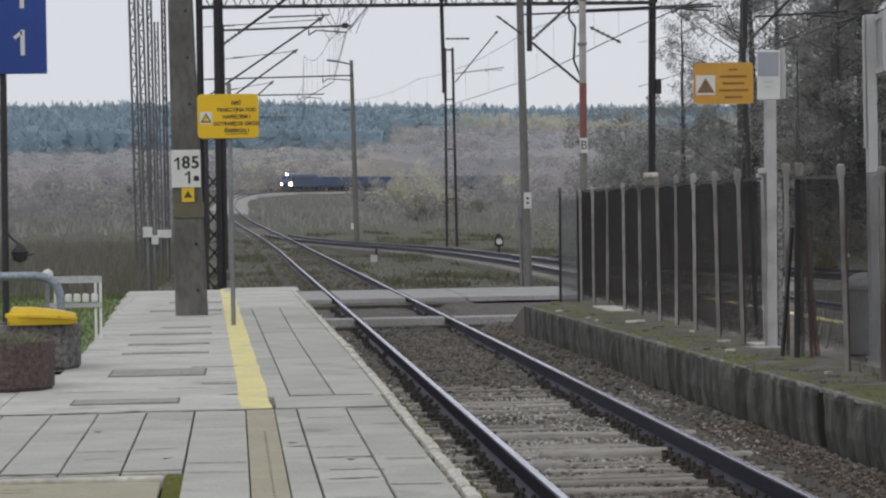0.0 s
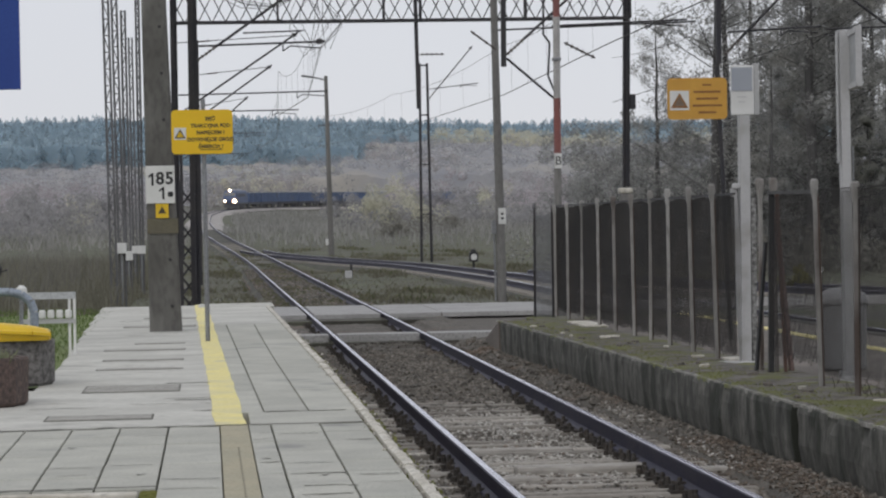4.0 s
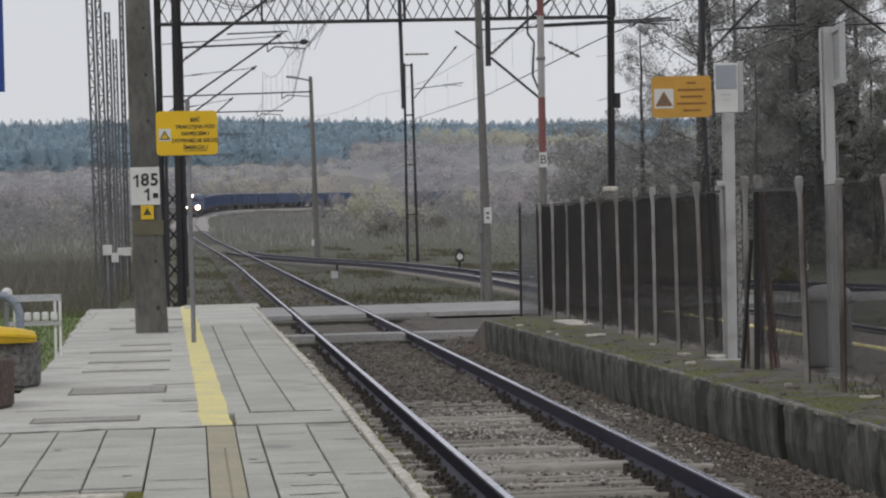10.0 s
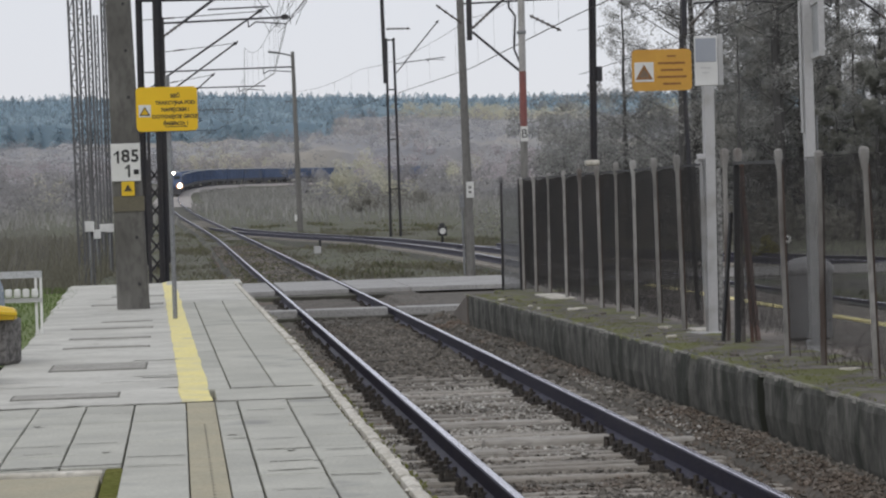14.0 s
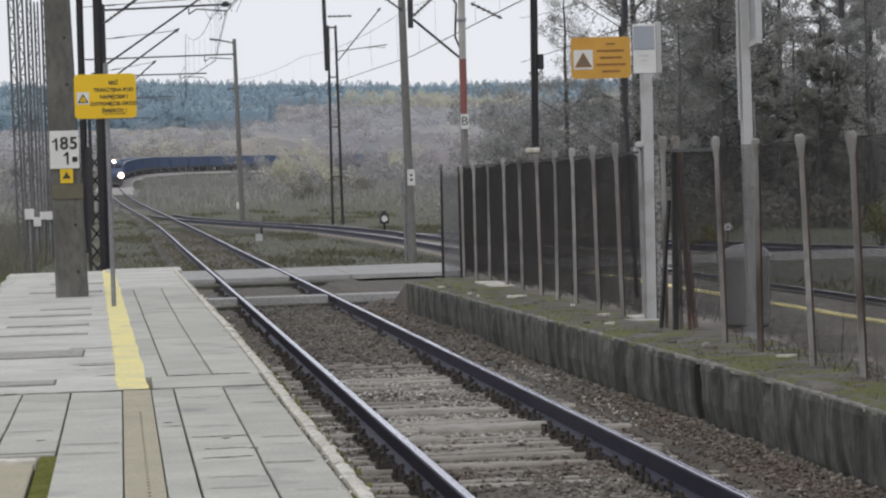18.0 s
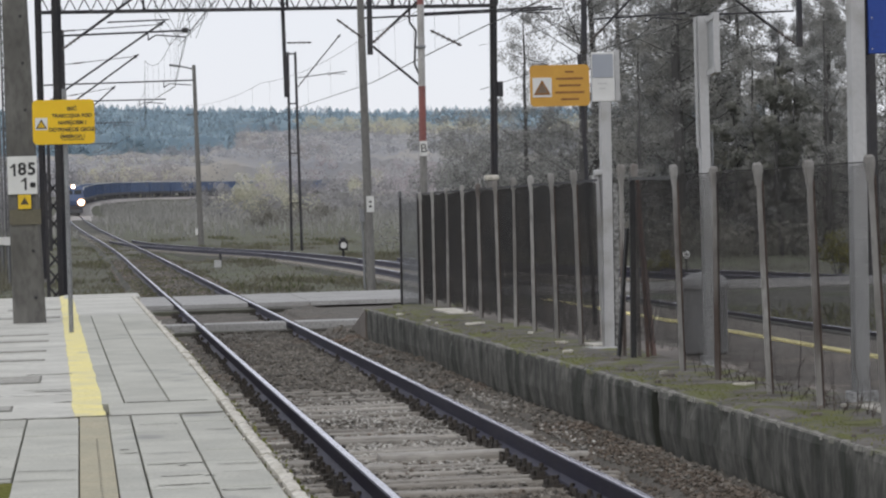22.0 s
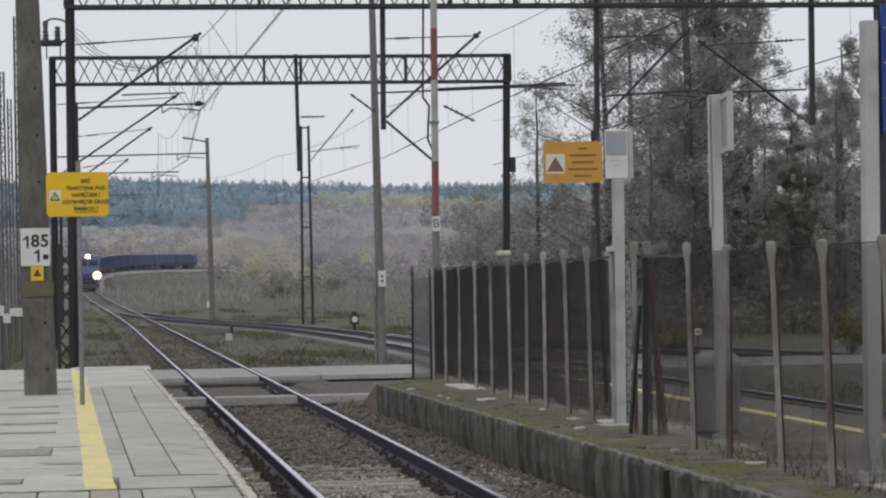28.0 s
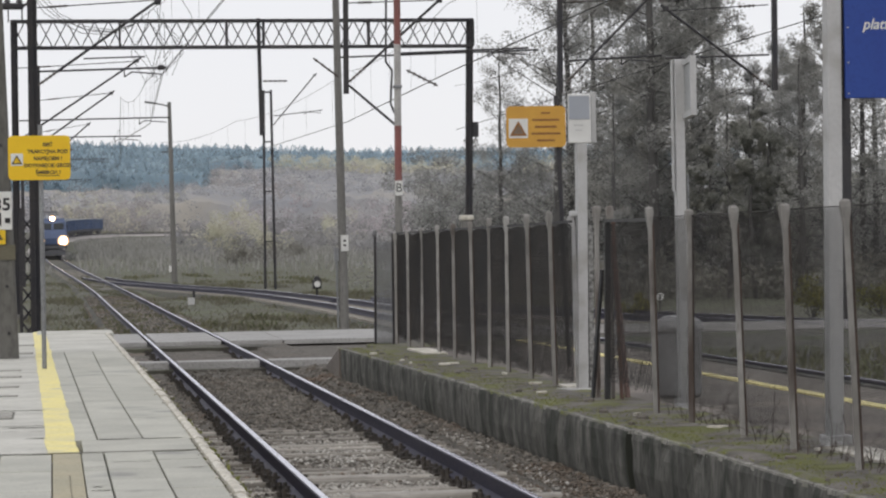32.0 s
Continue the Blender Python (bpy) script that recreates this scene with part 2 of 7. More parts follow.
M_BLUE = mat("blue_sign", (0.012, 0.045, 0.26), (0.016, 0.06, 0.30), 1, 0.45, bump=0, mix=0.1)
M_REDPAINT = mat("faded_red_paint", (0.27, 0.10, 0.09), (0.20, 0.09, 0.085), 3, 0.7)
M_POLEWHITE = mat("faded_white_paint", (0.46, 0.45, 0.44), (0.38, 0.37, 0.36), 3, 0.7)
M_FENCEPOST = mat("weathered_fence_post", (0.37, 0.362, 0.346), (0.2, 0.19, 0.176), 4, 0.85, 0.0, fine=30, stretch=(1, 1, 0.3), stain=(0.09, 0.07, 0.06), stain_scale=1.6, stain_from=0.53, spread=0.15, random_by="object")
M_MESH = mat("fence_wire", (0.022, 0.021, 0.021), (0.04, 0.034, 0.03), 2, 0.7, 0.3, bump=0)
M_RUST = mat("rusty_steel", (0.15, 0.085, 0.065), (0.09, 0.055, 0.045), 5, 0.85)
M_BIN = mat("grey_plastic", (0.27, 0.275, 0.275), (0.22, 0.22, 0.22), 3, 0.55, bump=0.1)
M_PEBBLE = mat("pebble_concrete", (0.15, 0.105, 0.09), (0.05, 0.04, 0.038), 26, 0.8, fine=55, bump=0.8, mix=0.6)
M_PEBBLE2 = mat("grey_pebble_concrete", (0.25, 0.24, 0.23), (0.06, 0.055, 0.052), 22, 0.8, fine=50, bump=0.8, mix=0.6)
M_SOIL = mat("soil", (0.07, 0.055, 0.04), (0.10, 0.08, 0.05), 8, 1.0)
M_LEMON = mat("yellow_plastic", (0.78, 0.52, 0.02), (0.68, 0.45, 0.02), 4, 0.4, bump=0.1, mix=0.15)
M_BLUEGREY = mat("blue_grey_tube", (0.33, 0.38, 0.44), (0.27, 0.31, 0.36), 3, 0.4, 0.3, bump=0.05)
# alder leaves and thicket lightened to grey, haze painted into the colour
M_LEAF = mat("hazy_alder_leaf", (0.21, 0.212, 0.205), (0.24, 0.235, 0.215), 0.35, 0.8, bump=0, fine=3, spread=0.2, loose=0.15)
M_THICKET = mat("hazy_thicket", (0.215, 0.22, 0.212), (0.235, 0.233, 0.222), 0.2, 0.9, bump=0, fine=3, spread=0.15, loose=0.55)
M_OLIVELEAF = mat("olive_leaf", (0.165, 0.168, 0.152), (0.19, 0.188, 0.165), 0.35, 0.8, bump=0, fine=3, spread=0.15, loose=0.12)
M_TREEBARK = mat("grey_bark", (0.1, 0.098, 0.096), (0.08, 0.077, 0.075), 3, 0.95, fine=14, stretch=(1, 1, 0.3))
M_LEAF2 = mat("yellow_leaf", (0.22, 0.20, 0.05), (0.15, 0.15, 0.05), 0.5, 0.8, bump=0, fine=3, spread=0.4, leafy=0.4)
# reeds and scrub: base colours washed out to carry the haze
M_REED = mat("hazy_pale_reed", (0.235, 0.23, 0.215), (0.19, 0.19, 0.175), 0.04, 0.95, bump=0, fine=0.5, spread=0.15, loose=0.3)
M_SCRUB = mat("hazy_bare_scrub", (0.255, 0.25, 0.25), (0.215, 0.213, 0.217), 0.05, 0.95, bump=0, fine=0.5, spread=0.08, loose=0.5)
M_SCRUB2 = mat("hazy_yellowing_scrub", (0.432, 0.42, 0.324), (0.372, 0.366, 0.3), 0.05, 0.95, bump=0, fine=0.5, spread=0.08, loose=0.5)
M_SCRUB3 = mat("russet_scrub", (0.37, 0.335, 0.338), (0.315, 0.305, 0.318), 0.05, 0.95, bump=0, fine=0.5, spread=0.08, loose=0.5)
# far woods: the haze of distance is put into these pale base colours
M_FARWOOD = mat("haze_grey_wood", (0.29, 0.292, 0.305), (0.25, 0.26, 0.282), 0.02, 0.95, bump=0, fine=0.2, spread=0.06, loose=0.55)
M_FARRUSSET = mat("haze_russet_wood", (0.33, 0.31, 0.302), (0.29, 0.282, 0.29), 0.02, 0.95, bump=0, fine=0.2, spread=0.06, loose=0.55)
M_PINE = mat("haze_blue_pine", (0.235, 0.305, 0.35), (0.21, 0.28, 0.33), 0.02, 0.95, bump=0, fine=0.3, spread=0.05, loose=0.6)
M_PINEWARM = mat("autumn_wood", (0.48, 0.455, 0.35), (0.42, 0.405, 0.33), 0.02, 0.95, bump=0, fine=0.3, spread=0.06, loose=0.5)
M_FARWOOD_CROWN = mat("haze_grey_crowns", (0.29, 0.288, 0.292), (0.225, 0.232, 0.255), 0.075, 0.95, bump=0, fine=0.5, mix=0.22, stain=(0.315, 0.3, 0.275), stain_scale=0.022, stain_from=0.52, loose=0.02)
M_PINE_CROWN = mat("haze_blue_pine_crowns", (0.215, 0.275, 0.315), (0.17, 0.225, 0.268), 0.1, 0.95, bump=0, fine=0.6, mix=0.2, loose=0.02)
M_DARKBUSH = mat("dark_bush", (0.17, 0.165, 0.145), (0.13, 0.125, 0.11), 0.5, 0.95, bump=0, fine=2, spread=0.2, loose=0.3)
M_LOCO = mat("blue_loco_paint", (0.085, 0.125, 0.235), (0.07, 0.1, 0.19), 0.8, 0.5, fine=9)
# wagon, running gear and coal colours lightened blue-grey to carry distance haze
M_WAGON = mat("haze_blue_wagon", (0.13, 0.18, 0.3), (0.11, 0.15, 0.25), 0.4, 0.7, fine=5, stain=(0.13, 0.15, 0.2), stain_scale=0.35, spread=0.15, random_by="object")
M_ROOFGREY = mat("pale_roof_grey", (0.5, 0.52, 0.55), (0.42, 0.44, 0.47), 1, 0.7)
M_UNDER = mat("hazy_running_gear", (0.13, 0.135, 0.15), (0.16, 0.16, 0.17), 2, 0.8)
M_COAL = mat("coal", (0.075, 0.078, 0.09), (0.1, 0.1, 0.11), 3, 0.9)
M_CROSSDARK = mat("darker_crossing_panel", (0.26, 0.25, 0.235), (0.16, 0.155, 0.145), 1.2, 0.9, fine=18)
M_YARD = mat("weedy_yard_gravel", (0.065, 0.063, 0.05), (0.1, 0.095, 0.08), 0.9, 0.95, bump=0.8, fine=14, mix=0.5, stain=(0.06, 0.068, 0.035), stain_scale=0.7, stain_from=0.5)
M_YARDWEED = mat("dark_yard_weed", (0.075, 0.082, 0.045), (0.12, 0.11, 0.075), 0.6, 0.9, fine=12, bump=0, spread=0.3, loose=0.05)
M_TWIG = mat("dark_twig", (0.07, 0.052, 0.042), (0.1, 0.075, 0.06), 9, 0.9, bump=0)
# chipped lip, its pale tone painting light along the wall's upper edge
M_LIP = mat("lit_concrete_lip", (0.34, 0.33, 0.30), (0.17, 0.165, 0.14), 5, 0.9, fine=22, mix=0.5, stain=(0.16, 0.17, 0.06), stain_scale=1.4, stain_from=0.52)
M_GLASS = mat("dark_window_glass", (0.02, 0.025, 0.03), (0.03, 0.035, 0.04), 2, 0.1, bump=0)
M_LAMP = glow("lit_headlamp", (1.0, 0.82, 0.62), 30.0)
# added warm glow that imitates the glare halo round the headlamps
M_HALO = glow("headlamp_halo", (1.0, 0.60, 0.34), 1.3)


# ---- mesh helpers ----
def mesh_of(name, bm, material, smooth=False):
    me = bpy.data.meshes.new(name)
    bm.to_mesh(me)
    bm.free()
    me.materials.append(material)
    if smooth:
        me.shade_smooth()
    return me


def part(name, bm, material, parent=None, label="", smooth=False):
    """One mesh object from a bmesh, under a thing or a part where one is given."""
    me = bm if isinstance(bm, bpy.types.Mesh) else mesh_of(name, bm, material, smooth)
    ob = new(name, me)
    if parent:
        ob.parent = parent
    return tagged(ob, label)


def piece(name, me, parent, m):
    ob = new(name, me)
    ob.parent = parent
    ob.matrix_basis = m
    return ob


def thing(name, label, category, m=None, group="", kind=""):
    ob = tagged(new(name), label, category, group, kind)
    if m:
        ob.matrix_basis = m
    return ob


def box(bm, c, s, m=None, bevel=0.0):
    """A box round c of size s."""
    mm = Matrix.Translation(c) @ (m or Matrix()) @ Matrix.Diagonal((*s, 1))
    vs = bmesh.ops.create_cube(bm, size=1, matrix=mm)["verts"]
    if bevel:
        es = list({e for v in vs for e in v.link_edges})
        bmesh.ops.bevel(bm, geom=es, offset=bevel, segments=2, affect="EDGES", profile=0.5)
    return bm


def tube(bm, a, b, r, r2=None, n=8):
    """A rod from a to b."""
    a, b = Vector(a), Vector(b)
    q = (b - a).to_track_quat("Z", "Y").to_matrix().to_4x4()
    bmesh.ops.create_cone(bm, cap_ends=True, segments=n, radius1=r, radius2=r if r2 is None else r2, depth=(b - a).length, matrix=Matrix.Translation((a + b) / 2) @ q)
    return bm


def bar(bm, a, b, w, h):
    """A rectangular bar from a to b."""
    a, b = Vector(a), Vector(b)
    q = (b - a).to_track_quat("Z", "Y").to_matrix().to_4x4()
    bmesh.ops.create_cube(bm, size=1, matrix=Matrix.Translation((a + b) / 2) @ q @ Matrix.Diagonal((w, h, (b - a).length, 1)))
    return bm


def rope(bm, pts, r, n=6):
    for a, b in zip(pts, pts[1:]):
        tube(bm, a, b, r, n=n)
    return bm


def B():
    return bmesh.new()


def raw(name, verts, faces, material, parent=None):
    me = bpy.data.meshes.new(name)
    me.from_pydata([tuple(v) for v in verts], [], [tuple(f) for f in faces])
    me.materials.append(material)
    ob = new(name, me)
    if parent:
        ob.parent = parent
    return ob


def lathe(bm, profile, n=16, c=(0, 0, 0)):
    """A body of revolution about z through c from (radius, height) pairs."""
    rings = [[bm.verts.new((c[0] + r * math.cos(2 * math.pi * k / n), c[1] + r * math.sin(2 * math.pi * k / n), c[2] + z)) for k in range(n)] for r, z in profile]
    for a, b in zip(rings, rings[1:]):
        for k in range(n):
            bm.faces.new((a[k], a[(k + 1) % n], b[(k + 1) % n], b[k]))
    bm.faces.new(rings[0][::-1])
    bm.faces.new(rings[-1])
    return bm


def writing(name, text, size, material, parent, m, depth=0.002, label="", align="CENTER", bold=0.0, slant=0.0):
    cu = bpy.data.curves.new(name, "FONT")
    cu.body, cu.size, cu.align_x, cu.align_y, cu.extrude = text, size, align, "CENTER", depth
    cu.offset, cu.shear = bold, slant
    tmp = bpy.data.objects.new(name, cu)
    me = bpy.data.meshes.new_from_object(tmp)
    bpy.data.objects.remove(tmp)
    me.materials.clear()
    me.materials.append(material)
    ob = new(name, me)
    ob.parent = parent
    ob.matrix_basis = m
    return tagged(ob, label)


# ---- the plan: tracks and terrain ----
def spline(points, step):
    """Evenly spaced points on a smooth line through the given ones."""
    p = np.array(points, float)
    ext = np.vstack([2 * p[0] - p[1], p, 2 * p[-1] - p[-2]])
    out = []
    for i in range(1, len(ext) - 2):
        a, b, c, d = ext[i - 1:i + 3]
        n = max(2, int(np.linalg.norm(c - b)))
        for k in range(n):
            u = k / n
            out.append(0.5 * (2 * b + (c - a) * u + (2 * a - 5 * b + 4 * c - d) * u * u + (3 * b - a - 3 * c + d) * u ** 3))
    out.append(p[-1])
    out = np.array(out)
    s = np.r_[0, np.cumsum(np.linalg.norm(np.diff(out, axis=0), axis=1))]
    q = np.arange(0, s[-1], step)
    return np.c_[[np.interp(q, s, out[:, k]) for k in range(out.shape[1])]].T


MAIN = [(2.785, -40, 0), (2.785, 30, 0), (2.785, 80, 0), (2.785, 130, 0.0), (2.35, 165, 0.2), (1.2, 205, 0.75), (0.2, 248, 1.4), (-0.2, 308, 1.85), (-0.6, 378, 2.55), (-0.4, 438, 3.4), (0.2, 478, 4.2), (4.0, 524, 5.3),
        (12.2, 568, 5.9), (32, 612, 6.2), (62, 643, 6.3), (105, 670, 6.4), (170, 695, 6.5), (260, 715, 6.6), (360, 722, 6.6), (470, 725, 6.6), (620, 725, 6.6)]
LOOP = [(9.9, -40, 0), (9.9, 30, 0), (10.0, 70, 0), (9.95, 92, 0), (8.9, 118, 0), (6.6, 138, 0.02), (4.0, 158, 0.12), (2.75, 172, 0.25)]
SIDING = [(20.5, -40, 0), (20.3, 20, 0), (19.2, 46, 0), (16.6, 62, 0), (13.4, 80, 0), (11.0, 97, 0)]
MAIN_LINE = spline(MAIN, 1.0)


def track_height(y):
    return float(np.interp(y, MAIN_LINE[:690, 1], MAIN_LINE[:690, 2]))


def ground_height(x, y):
    h = track_height(max(y, 0)) * (1 - 0.25 * min(1, abs(x) / 120)) - 0.36
    if y > 60:
        h += 0.25 * noise.noise((x * 0.05, y * 0.05, 0)) * min(1, (y - 60) / 60)
    if y > 300:
        bend = float(np.interp(x, MAIN_LINE[460:, 0], MAIN_LINE[460:, 1])) if x > 1 else 480
        if x > 1 and 480 < y < bend:
            h -= 1.2 * math.sin(math.pi * (y - 480) / max(bend - 480, 1)) ** 2
    if y > 620:
        h += (min(y, 1050) - 620) * 0.062
    return h


# ---- ground ----
def build_ground():
    xs = np.r_[np.linspace(-900, -60, 15), np.linspace(-50, 60, 45), np.linspace(70, 1200, 24)]
    ys = np.r_[np.linspace(-200, -10, 6), np.linspace(0, 200, 67), np.linspace(206, 700, 90), np.linspace(730, 2500, 24)]
    verts, faces = [], []
    for y in ys:
        for x in xs:
            z = ground_height(x, y)
            if -4.6 < x < 24 and y < 66:
                z = -0.42
            if y > 1500:
                z = ground_height(x, 1500)
            verts.append((x, y, z))
    n = len(xs)
    for j in range(len(ys) - 1):
        for i in range(n - 1):
            a = j * n + i
            faces.append((a, a + 1, a + n + 1, a + n))
    tagged(raw("ground", verts, faces, M_GROUND), "rough autumn grassland rising to the woods", "ground", kind="structure")


build_ground()


# ---- tracks ----
def sweep(line, profile):
    """Vertices and faces of a closed profile (across, up) swept along a line."""
    verts, faces, n = [], [], len(profile)
    tang = np.gradient(line, axis=0)
    for p, t in zip(line, tang):
        d = np.array((t[1], -t[0])) / max(1e-6, math.hypot(t[0], t[1]))
        for u, v in profile:
            verts.append((p[0] + d[0] * u, p[1] + d[1] * u, p[2] + v))
    for k in range(len(line) - 1):
        for i in range(n):
            j = (i + 1) % n
            faces.append((k * n + i, k * n + j, (k + 1) * n + j, (k + 1) * n + i))
    faces += [tuple(range(n))[::-1], tuple(range((len(line) - 1) * n, len(line) * n))]
    return verts, faces


RAIL_BODY = [(-0.075, -0.172), (0.075, -0.172), (0.07, -0.157), (0.012, -0.135), (0.012, -0.045), (0.035, -0.034), (0.036, -0.010), (0.028, -0.003), (-0.028, -0.003), (-0.036, -0.010), (-0.035, -0.034), (-0.012, -0.045), (-0.012, -0.135), (-0.07, -0.157)]
RAIL_HEAD = [(-0.027, -0.012), (0.027, -0.012), (0.027, -0.002), (0.021, 0.001), (-0.021, 0.001), (-0.027, -0.002)]


def rails(line, parent, label):
    for side in (-0.7535, 0.7535):
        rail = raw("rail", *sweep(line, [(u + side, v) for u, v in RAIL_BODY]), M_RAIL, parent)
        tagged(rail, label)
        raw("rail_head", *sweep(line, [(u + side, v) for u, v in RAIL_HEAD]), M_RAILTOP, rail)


def bed(name, line, half, top, material, label):
    """The ballast bed under a track, with sloping shoulders."""
    prof = [(-half - 0.9, -0.75), (half + 0.9, -0.75), (half, top), (-half, top)]
    return tagged(raw(name, *sweep(line, prof), material), label, "track bed", kind="structure")


def sleeper_mesh(name, length=2.5):
    bm = box(B(), (0, 0, 0), (length, 0.13, 0.15), bevel=0.022)
    return mesh_of(name, bm, M_SLEEPER)


def fastening_mesh():
    """Ribbed baseplate with clip, bolt and screws on both sides of a rail foot."""
    bm = box(B(), (0, 0, 0.01), (0.34, 0.13, 0.02))
    for s in (-1, 1):
        box(bm, (s * 0.085, 0, 0.035), (0.04, 0.09, 0.035))
        tube(bm, (s * 0.105, 0, 0.02), (s * 0.105, 0, 0.085), 0.027, 0.018, 6)
        tube(bm, (s * 0.15, 0, 0.02), (s * 0.15, 0, 0.06), 0.022, n=6)
    return mesh_of("fastening", bm, M_FASTEN)


def stones(name, area, count, size, height, material, label):
    """Loose broken stones strewn over a strip."""
    rng = np.random.RandomState(11)
    base = np.array([(1, 0, 0), (-1, 0, 0), (0, 1, 0), (0, -1, 0), (0, 0, 1), (0, 0, -1)], float)
    tri = [(0, 2, 4), (2, 1, 4), (1, 3, 4), (3, 0, 4), (2, 0, 5), (1, 2, 5), (3, 1, 5), (0, 3, 5)]
    verts, faces = [], []
    for _ in range(count):
        x, y = area(rng)
        s = size * rng.uniform(0.5, 1.3)
        m = Euler(rng.uniform(0, 6.28, 3)).to_matrix()
        k = len(verts)
        for v in base * rng.uniform(0.6, 1.2, (6, 1)):
            w = m @ Vector(v * s)
            verts.append((x + w.x, y + w.y, height(x, y) + w.z * 0.75))
        faces += [(a + k, b + k, c + k) for a, b, c in tri]
    return tagged(raw(name, verts, faces, material), label, "ballast", kind="stuff")


near_track = thing("railway_track", "single railway track with polished rails on weathered sleepers", "railway track", kind="structure")
rails(MAIN_LINE, near_track, "blue-black rail with a polished head")
bed("ballast_near", MAIN_LINE[:101], 1.3, -0.24, M_BALLASTFAR, "dirty grey-brown ballast bed")
bed("ballast_mid", MAIN_LINE[100:330], 1.3, -0.178, M_BALLASTFAR, "overgrown grey-brown ballast bed beyond the crossing")
bed("ballast_far", MAIN_LINE[320:], 2.5, -0.2, M_PALEBALLAST, "pale ballast bed of the curving main line")
LOOP_LINE, SIDING_LINE = spline(LOOP, 1.0), spline(SIDING, 1.0)
loop_track = thing("railway_track", "second railway track beyond the island platform", "railway track", kind="structure")
rails(LOOP_LINE, loop_track, "blue-black rail with a polished head")
bed("ballast_loop", LOOP_LINE, 1.35, -0.24, M_YARD, "dark ballast of the second track")
siding_track = thing("railway_track", "siding track curving beyond the second track", "railway track", kind="structure")
rails(SIDING_LINE, siding_track, "blue-black rail")
bed("ballast_siding", SIDING_LINE, 1.45, -0.24, M_BALLAST, "dark ballast of the siding")

SLEEPER, FASTEN = sleeper_mesh("sleeper"), fastening_mesh()
rng = random.Random(4)
far_sleepers = B()
for k in range(640):
    y = 8.0 + 0.3 * k
    if y < 62:
        s = piece("sleeper", SLEEPER, near_track, pose(2.785 + rng.uniform(-0.05, 0.05), y + rng.uniform(-0.03, 0.03), -0.262 + rng.uniform(-0.03, 0.006), rng.uniform(-4, 4), rng.uniform(-0.4, 0.4), rng.uniform(-1.3, 1.3)))
        for side in (-0.7535, 0.7535):
            piece("fastening", FASTEN, s, pose(side, 0, 0.072))
    elif k % 2:
        i = int(np.searchsorted(MAIN_LINE[:, 1], y))
        box(far_sleepers, (MAIN_LINE[i, 0], y, MAIN_LINE[i, 2] - 0.255), (2.5, 0.24, 0.15))
for line in (LOOP_LINE, SIDING_LINE):
    for i in range(20, len(line) - 2):
        a = math.degrees(math.atan2(line[i + 1, 0] - line[i - 1, 0], line[i + 1, 1] - line[i - 1, 1]))
        for d in (0, 0.5):
            p = line[i] * (1 - d) + line[i + 1] * d
            box(far_sleepers, (p[0], p[1], p[2] - 0.258), (2.5, 0.24, 0.15), pose(0, 0, 0, 0, 0, -a))
tagged(part("far_sleepers", far_sleepers, M_SLEEPER), "weathered sleepers of the more distant tracks", "sleepers", kind="stuff")

def ballast_height(x, y):
    """Between the rails the stone lies lower near the camera, where the sleepers show."""
    u = x - 2.785
    wob = 1.6 * noise.noise((x * 0.7, y * 0.25, 5))
    fill = min(1.0, max(0.0, (y - 28.8 + wob) / 2.6))
    heap = max(0.0, 1 - abs(y - 24.0 + 0.5 * wob) / 0.75)
    near = min(1.0, max(0.0, (19.0 - y + wob) / 1.6))
    z = -0.225 + 0.07 * fill + 0.055 * heap + 0.03 * near
    if abs(u) > 0.9:
        z = -0.215 + 0.05 * fill + 0.05 * max(0.0, abs(u) - 1.2)
        if u > 1.3:
            z += 0.05
    if 0.62 < abs(u) < 0.9:
        z = -0.225 + 0.03 * fill
    return z + 0.022 * noise.noise((x * 3.1, y * 2.3, 1)) + 0.022 * noise.noise((x * 11, y * 11, 2)) + 0.014 * noise.noise((x * 23, y * 23, 3))


verts, faces = [], []
bx = np.linspace(1.08, 4.72, 66)
by = np.r_[np.arange(8.0, 26.0, 0.055), np.arange(26.0, 42.9, 0.085), np.arange(43.0, 62.0, 0.2)]
for y in by:
    for x in bx:
        verts.append((x, y, ballast_height(x, y)))
n = len(bx)
for j in range(len(by) - 1):
    for i in range(n - 1):
        a = j * n + i
        faces.append((a, a + 1, a + n + 1, a + n))
tagged(raw("ballast_surface", verts, faces, M_BALLAST), "rough dirty ballast between platform and wall", "ballast", kind="structure")


def strewn(r):
    side = r.uniform()
    y = 9.5 + 31 * r.uniform() ** 1.35
    if side < 0.3:
        return 2.785 + r.uniform(0.95, 1.85), y
    if side < 0.5:
        return 2.785 - r.uniform(0.9, 1.65), y
    return 2.785 + r.uniform(-0.66, 0.66), y


stones("ballast_stones", strewn, 26000, 0.026, lambda x, y: ballast_height(x, y) + 0.006, M_STONE, "loose broken ballast stones between the rails")
stones("ballast_clods", lambda r: (2.785 + (r.uniform(-0.62, 0.62) if r.uniform() < 0.65 else r.uniform(0.95, 1.6)), 27 + 16 * r.uniform()), 900, 0.062, lambda x, y: ballast_height(x, y) + 0.004, M_BALLAST, "dark clods of dirty ballast between the rails")
stones("dusty_stones", lambda r: (2.785 + r.uniform(-0.68, 0.68) * (1 if r.uniform() < 0.75 else 2.2), (21.8 if r.uniform() < 0.55 else 26.0) + r.normal(0, 1.0)), 9000, 0.022, lambda x, y: ballast_height(x, y) + 0.008, M_DUST, "pale dusty ballast stones between the rails")
